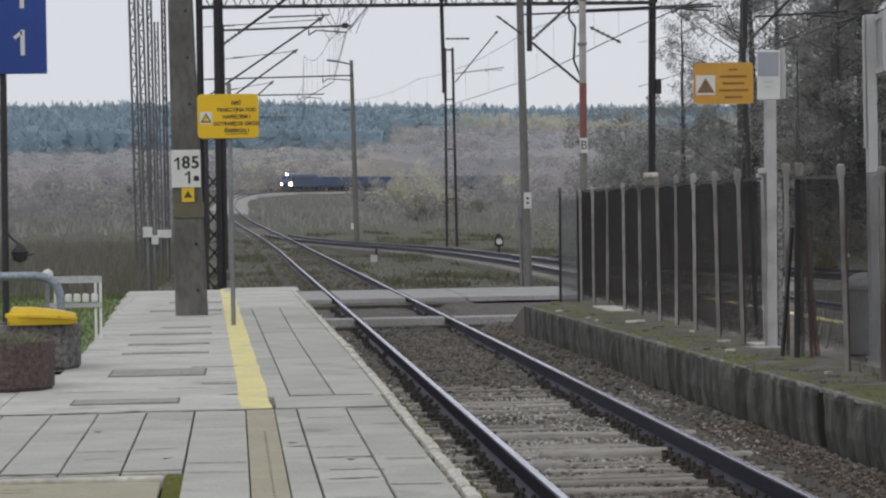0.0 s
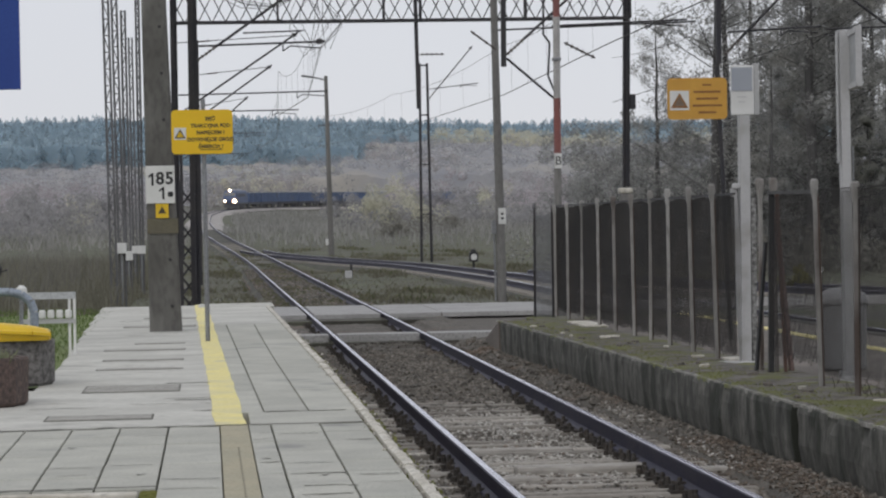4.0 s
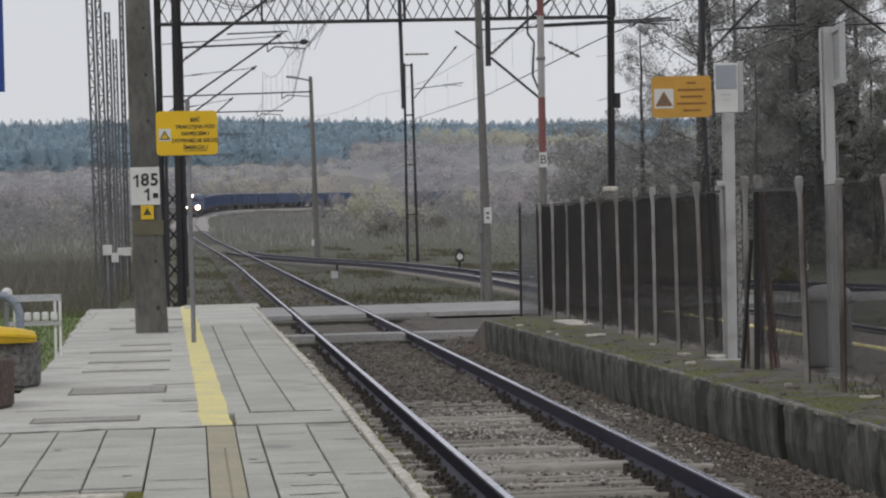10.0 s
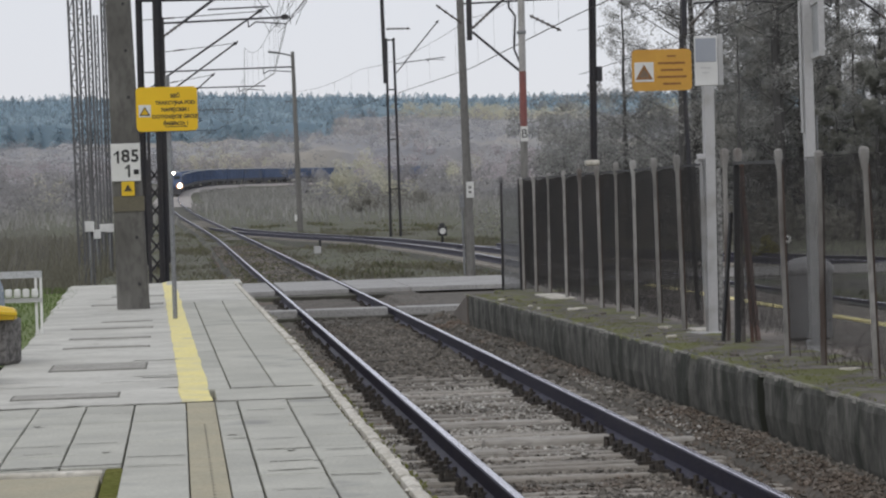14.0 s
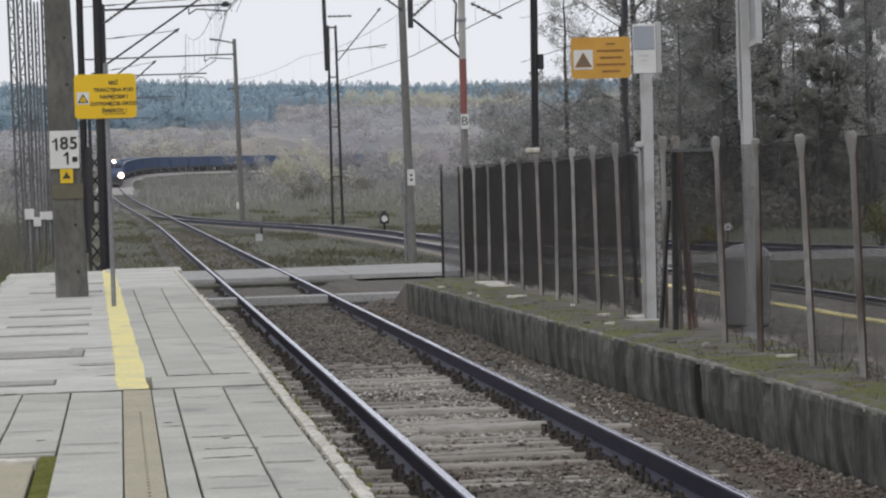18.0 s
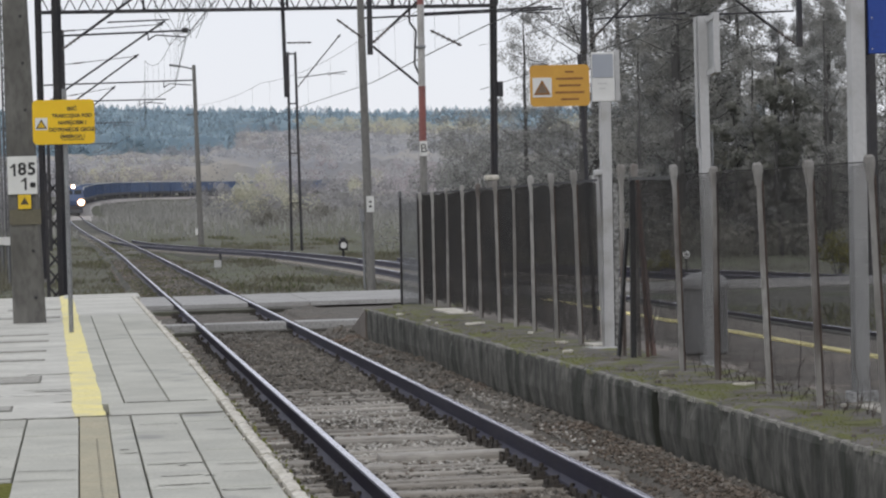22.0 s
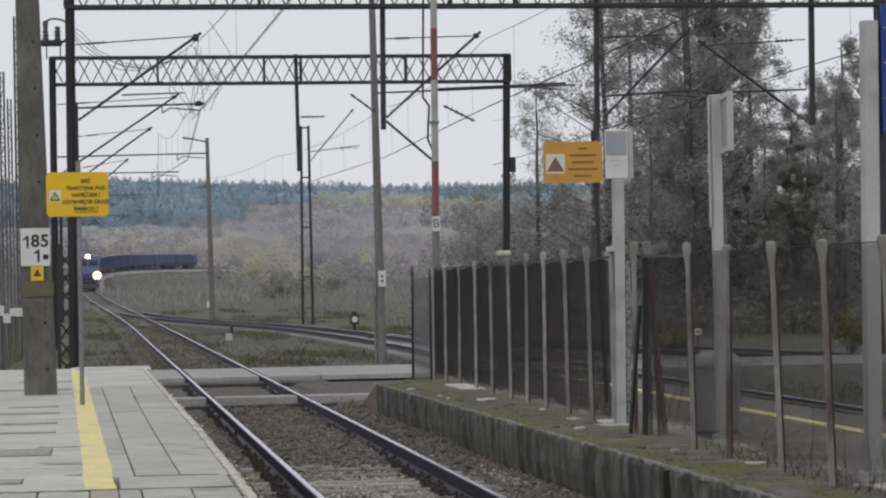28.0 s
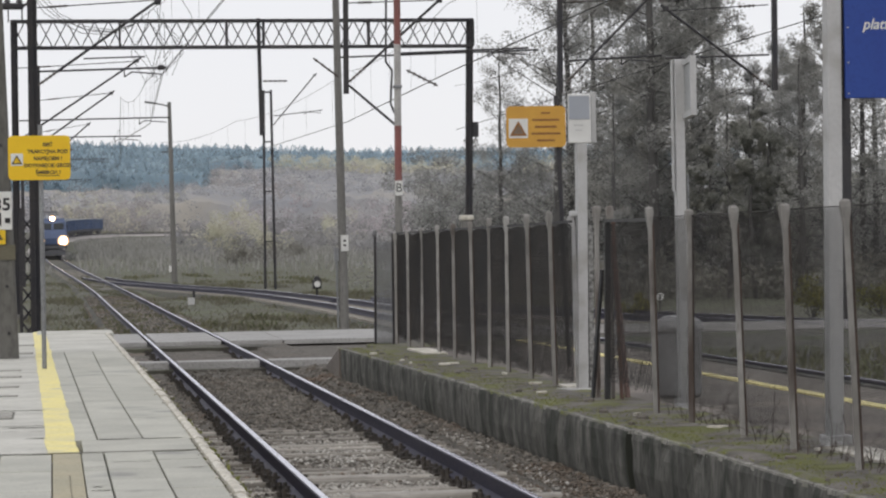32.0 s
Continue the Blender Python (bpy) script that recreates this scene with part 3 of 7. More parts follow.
part("pale_sleeper", box(B(), (2.95, 20.75, -0.225), (1.05, 0.26, 0.16), bevel=0.03), M_PALESLEEPER, near_track, "pale dusty sleeper")
for x_, y_, l_ in ((1.62, 20.6, 0.62), (2.3, 20.1, 0.5), (4.2, 20.5, 0.8), (2.7, 22.6, 0.9)):
    part("pale_sleeper", box(B(), (x_, y_, -0.21), (l_, 0.2, 0.09), bevel=0.025), M_PALESLEEPER, near_track)


# ---- the near platform ----
PL = 0.445
platform = thing("platform_near", "low paved railway platform with worn concrete slabs", "platform", kind="structure")


def slab_mesh(name, w, l, material, h=0.08, bevel=0.006):
    return mesh_of(name, box(B(), (0, 0, -h / 2), (w, l, h), bevel=bevel), material)


bm = box(B(), (-1.05, 5, (PL - 0.07 - 0.6) / 2), (4.24, 26.3, PL - 0.07 + 0.6))
part("platform_core", bm, M_JOINT, platform, "dirt-filled base under the slabs")
bm = box(B(), (-0.3, 32.4, (PL - 0.085 - 0.6) / 2), (2.4, 28.4, PL - 0.085 + 0.6), pose(0, 0, 0, 0, 0, 0.32))
box(bm, (-2.4, 21.0, (PL - 0.085 - 0.6) / 2), (1.4, 5.6, PL - 0.085 + 0.6))
part("platform_core", bm, M_JOINT, platform)

rng = random.Random(7)
# lengthwise rows of paving in the near field
ROWS_X = [(-3.1, -2.79), (-2.78, -2.26), (-2.25, -1.93), (-1.92, -1.61), (-1.6, -1.282), (-1.27, -0.962), (-0.95, -0.632), (-0.62, -0.302), (-0.29, 0.053), (0.257, 0.402), (0.414, 0.742), (0.754, 1.058)]
for x0, x1 in ROWS_X:
    y = 18.08
    right = x0 > 0.2
    if not right and x0 < -0.3:
        end = 13.9
    else:
        end = 8.0
    step = 0.71
    me = slab_mesh("slab", x1 - x0, step - 0.006, M_SLAB)
    while y - step > end - 0.3:
        piece("slab", me, platform, pose((x0 + x1) / 2, y - step / 2, PL + rng.uniform(-0.003, 0.003), rng.uniform(-0.15, 0.15), rng.uniform(-0.2, 0.2), rng.uniform(-0.12, 0.12)))
        y -= step
tac = slab_mesh("guide_tile", 0.19, 0.44, M_TACTILE)
for k in range(23):
    ob = piece("guide_tile", tac, platform, pose(0.155, 17.86 - 0.445 * k, PL + 0.001))
bm = B()
for k in range(52):
    tube(bm, (0.165 + 0.0002 * k, 16.2 - 0.14 * k, PL), (0.165 + 0.0002 * k, 16.2 - 0.14 * k, PL + 0.005), 0.008, n=6)
part("guide_studs", bm, M_JOINT, platform, "row of small dark studs")
# the worn field near the camera: pale kerb strips, reddish slab and moss
part("kerb_strip", box(B(), (-0.85, 13.62, PL - 0.03), (0.92, 0.1, 0.07), bevel=0.01), M_EDGE, platform, "pale worn kerb strip")
part("kerb_strip", box(B(), (-2.0, 13.45, PL - 0.03), (1.35, 0.16, 0.07), bevel=0.01), M_EDGE, platform, "pale worn kerb strip")
part("reddish_slab", box(B(), (-0.95, 11.3, PL - 0.045), (1.1, 4.4, 0.07), bevel=0.01), M_TACTILE, platform, "sandy reddish paving slab")
part("reddish_slab", box(B(), (-2.4, 11.3, PL - 0.045), (1.75, 4.0, 0.07), bevel=0.01), M_TACTILE, platform)
part("moss_patch", box(B(), (-0.335, 12.3, PL - 0.03), (0.1, 3.0, 0.05), bevel=0.015), M_MOSS, platform, "moss growing in the wide joint")

def bay_left(y):
    return -1.69 if y < 23.6 else -1.52 - 0.019 * max(0, y - 27)


# the far field: old poured concrete bays, edge slabs and the yellow line
y = 18.12
for l in (1.2, 3.2, 2.9, 1.75, 1.85, 1.75, 1.9, 2.4, 3.0, 3.0, 2.9, 2.0):
    part("concrete_bay", box(B(), ((bay_left(y + l / 2) + 0.07 - 0.0105 * (y + l / 2 - 18.1)) / 2, y + l / 2, PL - 0.05), (0.07 - 0.0105 * (y + l / 2 - 18.1) - bay_left(y + l / 2), l - 0.012, 0.1), bevel=0.006), M_OLDSLAB, platform)
    y += l
for k in range(3):
    part("concrete_bay", box(B(), (-2.4, 18.13 + 1.85 * k + 0.92, PL - 0.052), (1.4, 1.83, 0.1), bevel=0.006), M_OLDSLAB, platform)
part("concrete_bay", box(B(), (0.665, 18.72, PL - 0.05), (0.79, 1.16, 0.1), bevel=0.006), M_SLAB, platform)


def tapered_slab(name, y0, y1, left, right, material, h=0.09):
    """A slab whose sides follow two slowly converging joints."""
    bm = B()
    top = [(left(y0), y0), (right(y0), y0), (right(y1), y1), (left(y1), y1)]
    lo, hi = [bm.verts.new((x, y, PL - h)) for x, y in top], [bm.verts.new((x, y, PL + rng.uniform(-0.002, 0.002))) for x, y in top]
    bm.faces.new(hi)
    bm.faces.new(lo[::-1])
    for k in range(4):
        bm.faces.new((lo[k], lo[(k + 1) % 4], hi[(k + 1) % 4], hi[k]))
    bmesh.ops.bevel(bm, geom=list(bm.edges), offset=0.004, segments=1, affect="EDGES")
    part(name, bm, material, platform)


# the long joints between the edge slabs, the platform edge and the yellow line's middle
joint_a = lambda y: 0.39 - 0.0096 * (y - 19.4)
joint_b = lambda y: 0.725 - 0.0062 * (y - 19.3) - 0.02 * math.sin((y - 19.3) / 5.4)
outer = lambda y: 1.075 - 0.006 * max(0, y - 24)
line_mid = lambda y: 0.135 - 0.0106 * (y - 18.12)
for left, right in ((lambda y: line_mid(y) + 0.075, lambda y: joint_a(y) - 0.006), (lambda y: joint_a(y) + 0.006, lambda y: joint_b(y) - 0.006), (lambda y: joint_b(y) + 0.006, outer)):
    y = 19.32
    while y < 36.8:
        tapered_slab("edge_slab", y, y + 2.494, left, right, M_SLAB)
        y += 2.5
tapered_slab("concrete_bay", 36.83, 40.4, lambda y: line_mid(y) + 0.075, outer, M_OLDSLAB)
tapered_slab("concrete_bay", 40.41, 44.64, lambda y: line_mid(y) + 0.075, outer, M_OLDSLAB)
part("concrete_bay", box(B(), (0.45, 45.6, PL - 0.04), (1.3, 1.9, 0.1), bevel=0.01), M_OLDSLAB, platform)
bm = B()
rows_ = []
for k in range(95):
    y = 18.12 + 0.3 * k
    c = line_mid(y) + 0.012 * noise.noise((y * 0.5, 1, 0))
    rows_.append([bm.verts.new((c + s * (0.108 + 0.012 * noise.noise((y * 0.9, s, 0)) + rng.uniform(-0.004, 0.004)), y, z)) for s, z in ((-1, PL - 0.06), (-1, PL + 0.004), (1, PL + 0.004), (1, PL - 0.06))])
for a, b in zip(rows_, rows_[1:]):
    for k in range(3):
        bm.faces.new((a[k], a[k + 1], b[k + 1], b[k]))
bm.faces.new(rows_[0][::-1])
bm.faces.new(rows_[-1])
part("yellow_line", bm, M_YELLOWPAINT, platform, "worn yellow safety line")
for x0, x1, y0, y1 in ((-1.21, -0.42, 18.82, 19.4), (-1.09, -0.26, 21.98, 23.0), (-1.12, -0.27, 25.45, 25.75), (-1.13, -0.28, 27.2, 27.55), (-1.2, -0.28, 29.4, 29.8), (-0.9, -0.3, 31.05, 31.3), (-1.2, -0.2, 36.2, 36.9), (-1.0, -0.2, 39.5, 40.0)):
    # flush dark rim painted in place of the recess's shaded edge
    part("cover_frame", box(B(), ((x0 + x1) / 2, (y0 + y1) / 2, PL - 0.048), (x1 - x0, y1 - y0, 0.1), bevel=0.004), M_JOINT, platform, "dark rim for the shaded recess round the cover slab")
    part("cover_slab", box(B(), ((x0 + x1) / 2, (y0 + y1) / 2 + 0.03, PL - 0.0445), (x1 - x0 - 0.035, y1 - y0 - 0.1 - 0.1 * (y1 - y0), 0.1), bevel=0.004), M_PATCH, platform, "inset concrete cover slab")
# crumbling edge stones
rng = random.Random(3)


def edge_x(y):
    return 1.085 - 0.006 * max(0, y - 24)


def edge_stone(y0, y1):
    ys, prof = np.r_[np.arange(y0, y1 - 0.02, 0.045), y1], [(0.05, -0.22), (0.08, -0.1), (0.078, -0.03), (0.062, 0.012), (0.025, 0.024), (-0.004, 0.014), (-0.006, -0.2)]
    verts, faces, n = [], [], len(prof)
    sink = rng.uniform(-0.012, 0.002)
    for y in ys:
        bite = max(0.0, noise.noise((y * 4.5, 3, 0)) + 0.1) * 0.05
        for k, (u, v) in enumerate(prof):
            out = 1.0 if k < 4 else 0.3
            verts.append((edge_x(y) + u + out * (0.01 * noise.noise((y * 9, k, 1)) + 0.006 * noise.noise((y * 27, k, 4)) - bite * 0.5), y, PL + v + sink - (bite * 0.5 if 1 < k < 5 else 0)))
    for j in range(len(ys) - 1):
        for i in range(n - 1):
            a = j * n + i
            faces.append((a, a + 1, a + n + 1, a + n))
    m = (len(ys) - 1) * n
    faces += [tuple(range(n))[::-1], tuple(range(m, m + n))]
    raw("edge_stone", verts, faces, M_EDGE, platform)


y = 8.0
while y < 44.5:
    l = rng.uniform(0.4, 0.95)
    edge_stone(y, y + l - rng.uniform(0.004, 0.03))
    y += l
stones("edge_crumbs", lambda r: (lambda y: (edge_x(y) + r.normal(0.03, 0.03), y))(10 + 30 * r.uniform() ** 1.5), 450, 0.014, lambda x, y: PL + 0.006, M_EDGE, "pale crumbled concrete along the platform edge")
# dirt-filled joints and cracks lying flush in the paving
verts, faces = [], []


def ribbon(pts, w):
    for (xa, ya), (xb, yb) in zip(pts, pts[1:]):
        k, d = len(verts), Vector((xb - xa, yb - ya)).normalized()
        nx, ny = -d.y * w / 2, d.x * w / 2
        wa, wb = rng.uniform(0.5, 1.2), rng.uniform(0.5, 1.2)
        verts.extend(((xa - nx * wa, ya - ny * wa, PL + 0.0045), (xa + nx * wa, ya + ny * wa, PL + 0.0045), (xb + nx * wb, yb + ny * wb, PL + 0.0045), (xb - nx * wb, yb - ny * wb, PL + 0.0045)))
        faces.append((k, k + 1, k + 2, k + 3))


def crack(x0, y0, x1, y1, w, n=10, wob=0.02):
    ribbon([(x0 + (x1 - x0) * k / n, y0 + (y1 - y0) * k / n + rng.uniform(-wob, wob)) for k in range(n + 1)], w)


crack(-3.1, 17.98, 1.06, 18.1, 0.085, 40, 0.035)
for x0, x1 in ROWS_X[5:]:
    for k in range(14):
        if rng.random() < (0.75 if x0 > 0.4 else 0.3):
            y = 18.08 - 0.71 * k + rng.uniform(-0.25, 0.25)
            a = rng.uniform(0, 0.4) * (x1 - x0)
            crack(x0 + a, y, x1 - rng.uniform(0, 0.3) * (x1 - x0 - a), y + rng.uniform(-0.03, 0.03), rng.uniform(0.012, 0.035), 6, 0.012)
for k in range(20):
    x, y = rng.uniform(-1.4, 0.0), rng.uniform(18.4, 44)
    l = rng.uniform(0.15, 0.7)
    crack(x, y, min(x + l, 0.0), y + rng.uniform(-0.06, 0.06), rng.uniform(0.02, 0.06), 6, 0.03)
crack(-1.3, 13.86, -0.3, 13.9, 0.05, 12, 0.02)
crack(0.4, 19.33, 1.0, 19.3, 0.05, 8, 0.01)
for x, y in ((-0.42, 14.6), (0.6, 14.3), (0.72, 13.7), (-0.9, 16.5), (0.3, 15.4)):
    crack(x, y, x + 0.035, y, 0.07, 2, 0.01)
tagged(raw("joint_dirt", verts, faces, M_JOINT, platform), "dark dirt in joints and cracks", kind="stuff")
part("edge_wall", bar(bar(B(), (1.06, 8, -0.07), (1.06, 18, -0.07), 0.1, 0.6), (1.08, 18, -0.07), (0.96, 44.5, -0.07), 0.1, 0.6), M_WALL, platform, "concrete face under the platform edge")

# lawn beside the platform
def lawn_sheet():
    verts, faces = [], []
    xs, ys = np.r_[np.linspace(-9, -2.3, 9), -1.9, -1.7, -1.4], np.linspace(23.7, 50, 30)
    for y in ys:
        for x in xs:
            xx = min(x, bay_left(y) + 0.03)
            verts.append((xx, y, 0.40 - 0.02 * max(0, -x - 3.0) + 0.03 * noise.noise((x, y, 0)) - 0.7 * max(0, (y - 44) / 6)))
    for j in range(29):
        for i in range(11):
            a = j * 12 + i
            faces.append((a, a + 1, a + 13, a + 12))
    tagged(raw("lawn", verts, faces, M_GRASS), "green mown grass beside the platform", "lawn", kind="structure")


lawn_sheet()

# ---- pedestrian crossing ----
crossing = thing("crossing", "pale panel pedestrian crossing over the track", "level crossing", kind="structure")
for x0, x1, lab in ((1.2, 1.95, ""), (2.12, 3.45, ""), (3.62, 4.7, "")):
    for k in range(3):
        part("crossing_panel", box(B(), ((x0 + x1) / 2, 53.7 + 1.9 * k, -0.05), (x1 - x0, 1.87, 0.1), bevel=0.01), M_CROSS, crossing)
for k in range(3):
    part("crossing_panel", box(B(), (5.99, 53.7 + 1.9 * k, -0.05), (2.54, 1.87, 0.1), bevel=0.01), M_CROSS, crossing)
for x0, x1 in ((1.25, 1.95), (2.1, 3.45), (3.62, 4.95)):
    part("crossing_beam", box(B(), ((x0 + x1) / 2, 43.2, -0.06), (x1 - x0, 0.55, 0.13), bevel=0.01), M_CROSS, crossing, "narrow concrete beam between the rails")

tagged(raw("crossing_fill", [(4.7, 38, -0.5), (9.0, 38, -0.5), (9.0, 63, -0.5), (4.7, 63, -0.5), (4.7, 38, -0.14), (9.0, 38, -0.14), (9.0, 63, -0.14), (4.7, 63, -0.14)], [(4, 5, 6, 7), (0, 1, 5, 4), (1, 2, 6, 5), (2, 3, 7, 6), (3, 0, 4, 7)], M_BALLAST), "packed gravel beside the crossing", "ground", kind="structure")

for y0, y1, z in ((51.5, 60.5, -0.09), (42.5, 44.0, -0.115)):
    tagged(part("crossing_fill", box(B(), (2.9, (y0 + y1) / 2, z - 0.15), (3.7, y1 - y0, 0.3)), M_BALLASTFAR), "packed gravel under the crossing", "ground", kind="structure")

# ---- island platform and its retaining wall ----
PR = 0.35
island = thing("platform_island", "island platform with mossy edge and asphalt top", "platform", kind="structure")
rng = random.Random(9)


def wall_x(y):
    return 4.58 - 0.0165 * max(0, y - 18)


def rough_block(y0, y1):
    """A weathered concrete wall block: rough face towards the track and a chipped upper edge."""
    ys, prof = np.r_[np.arange(y0, y1 - 0.05, 0.09), y1], [(0.10, -0.7), (0.02, -0.45), (0.0, -0.3), (0.0, -0.15), (0.0, -0.05), (0.01, -0.008), (0.05, 0.0), (0.2, 0.002), (0.36, 0.0)]
    verts, faces, n = [], [], len(prof)
    for y in ys:
        chip = max(0.0, noise.noise((y * 2.2, 7, 0)) - 0.2) * 0.09
        for k, (u, v) in enumerate(prof):
            rough = 0.016 * noise.noise((y * 3, v * 6, 1)) + 0.008 * noise.noise((y * 13, v * 17, 2))
            top = 1.0 if 3 < k < 7 else 0.0
            verts.append((wall_x(y) + u + rough + chip * top, y, PR + v - chip * 0.55 * top + rough * 0.5))
    for j in range(len(ys) - 1):
        for i in range(n - 1):
            a = j * n + i
            faces.append((a, a + n, a + n + 1, a + 1))
    m = (len(ys) - 1) * n
    faces += [tuple(range(n)), tuple(range(m, m + n))[::-1]]
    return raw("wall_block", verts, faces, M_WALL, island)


y = -6.0
for l in (3.2, 3.2, 3.2, 3.2, 3.2, 3.2, 3.3, 3.6, 3.6, 3.5, 3.6, 3.5, 3.7):
    rough_block(y, y + l - (0.2 if abs(y + l - 19.9) < 0.5 else 0.0))
    y += l
part("wall_core", box(B(), (4.95, 16.0, PR - 0.36), (0.3, 44.4, 0.66)), M_BLACK, island)
bm = box(B(), (6.45, 16.0, PR - 0.32), (3.5, 44.5, 0.62))
part("platform_top", bm, M_ASPHALT, island, "dull asphalt platform surface")
verts, faces = [], []
for j in range(121):
    y = -6 + j * 0.367
    for i in range(10):
        x = wall_x(y) + (0.07 + 0.03 * noise.noise((y * 1.7, 0, 0)) if i == 0 else i * 0.12)
        verts.append((x, y, PR + (-0.004 if i == 0 else 0.008 + 0.03 * max(0, noise.noise((x * 2.2, y * 1.1, 3))) + 0.014 * noise.noise((x * 9, y * 9, 0)))))
for j in range(120):
    for i in range(9):
        a = j * 10 + i
        faces.append((a, a + 1, a + 11, a + 10))
raw("mossy_strip", verts, faces, M_WALLTOP, island)
# broken lip along the wall's upper edge, painted pale as the lit edge
verts, faces = [], []
for j in range(500):
    y = 8.0 + j * 0.061
    w = 0.035 + 0.05 * noise.noise((y * 1.3, 4, 0)) + 0.025 * noise.noise((y * 7, 5, 0))
    if w > 0.012:
        k, x = len(verts), wall_x(y) + 0.012 + 0.02 * noise.noise((y * 5, 9, 0))
        z = PR + 0.006 + 0.006 * noise.noise((y * 9, 2, 0))
        verts += [(x, y, z - 0.03), (x, y + 0.058, z - 0.03), (x + 0.006, y + 0.055, z), (x + 0.006, y + 0.003, z), (x + w, y + 0.055, z + 0.004), (x + w, y + 0.003, z + 0.004)]
        faces += [(k, k + 1, k + 2, k + 3), (k + 3, k + 2, k + 4, k + 5)]
raw("worn_lip", verts, faces, M_LIP, island)
bm = B()
for k in range(30):
    box(bm, (7.33, -4 + 1.5 * k, PR - 0.005), (0.14, 1.44, 0.02))
part("yellow_line", bm, M_YELLOWPAINT, island, "faded yellow safety line")
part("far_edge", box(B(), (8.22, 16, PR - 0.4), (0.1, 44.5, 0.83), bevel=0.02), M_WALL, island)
rng = random.Random(14)
verts, faces = [], []
for _ in range(120):
    y = rng.uniform(12.5, 34)
    x, l, k = wall_x(y) + rng.uniform(0.1, 0.75), rng.uniform(0.08, 0.4), len(verts)
    dy, w, z = rng.uniform(-0.06, 0.06), rng.uniform(0.012, 0.045), PR + 0.034
    verts += [(x, y, z), (x + l * 0.5, y + dy - w, z + 0.002), (x + l, y + dy, z), (x + l * 0.5, y + dy + w * 0.4, z + 0.002)]
    faces.append((k, k + 1, k + 2, k + 3))
tagged(raw("crack_dirt", verts, faces, M_SOIL, island), "dark cracks across the platform top", kind="stuff")
for _ in range(34):
    y = rng.uniform(12, 37)
    s = rng.uniform(0.03, 0.1)
    ob = part("concrete_fragment", box(B(), (0, 0, 0), (s, s * rng.uniform(0.6, 1.6), 0.03), bevel=0.008), M_EDGE if rng.random() < 0.35 else M_ASPHALT, island)
    ob.matrix_basis = pose(wall_x(y) + rng.uniform(0.12, 0.8), y, PR + 0.018, rng.uniform(-5, 5), rng.uniform(-5, 5), rng.uniform(0, 90))
for y, l in ((36.2, 1.8), (26.4, 0.5), (17.0, 1.4)):
    part("pale_slab", box(B(), (wall_x(y) + 1.0, y, PR + 0.012), (0.32, l, 0.03), bevel=0.008), M_EDGE, island, "pale loose slab")
# ramp at the end
bm = B()
vs = [bm.verts.new(v) for v in ((4.25, 38.2, PR), (8.2, 38.2, PR), (8.2, 42.6, -0.1), (4.35, 41.4, -0.1), (4.25, 38.2, -0.6), (8.2, 38.2, -0.6), (8.2, 42.6, -0.6), (4.35, 41.4, -0.6))]
for f in ((0, 1, 2, 3), (4, 7, 6, 5), (0, 3, 7, 4), (1, 5, 6, 2), (2, 6, 7, 3), (0, 4, 5, 1)):
    bm.faces.new([vs[i] for i in f])
part("platform_end", box(B(), (6.6, 39.4, PR - 0.36), (3.3, 2.5, 0.66), bevel=0.02), M_WALLTOP, island, "mossy end of the platform beside the ramp")
part("ramp", bm, M_ASPHALT, island, "sloping end of the platform")
for k in range(3):
    for x0, x1 in ((8.4, 9.05), (9.25, 10.55), (10.75, 13.2), (13.25, 15.7), (15.75, 18.2), (18.25, 20.0)):
        part("crossing_panel", box(B(), ((x0 + x1) / 2, 53.7 + 1.9 * k, -0.06), (x1 - x0, 1.87, 0.1), bevel=0.01), M_CROSSDARK, crossing)
yard = [(x, y, z) for y, z in ((-40, -0.3), (46, -0.3), (51.5, -0.05), (60, -0.05), (68, -0.4)) for x in (8.3, 26)]
tagged(raw("yard_gravel", yard, [(2 * k, 2 * k + 1, 2 * k + 3, 2 * k + 2) for k in range(4)], M_YARD), "dark weedy gravel between the farther tracks", "ground", kind="structure")
stones("leaf_litter", lambda r: (4.5 - abs(r.normal(0, 0.33)), 11 + 12 * r.uniform() ** 1.2), 5500, 0.016, lambda x, y: ballast_height(x, y) + 0.012, M_LITTER, "brown leaf litter along the foot of the wall")


# ---- poles, signs and masts ----
def facing(x, y, z, turn=0.0):
    """A pose whose local x runs to the right and local y up, as on a board that faces the near platform."""
    return pose(x, y, z, 90, 0, turn)


def figure_one(parent, x, y, z, h, material):
    """An upright figure one with its flag."""
    w = h * 0.17
    bm = box(B(), (x, y, z), (w, 0.004, h))
    bar(bm, (x - 0.1 * w, y, z + h / 2 - 0.45 * w), (x - 1.9 * w, y, z + h / 2 - 1.9 * w), 0.004, w * 0.8)
    return part("figure", bm, material, parent)


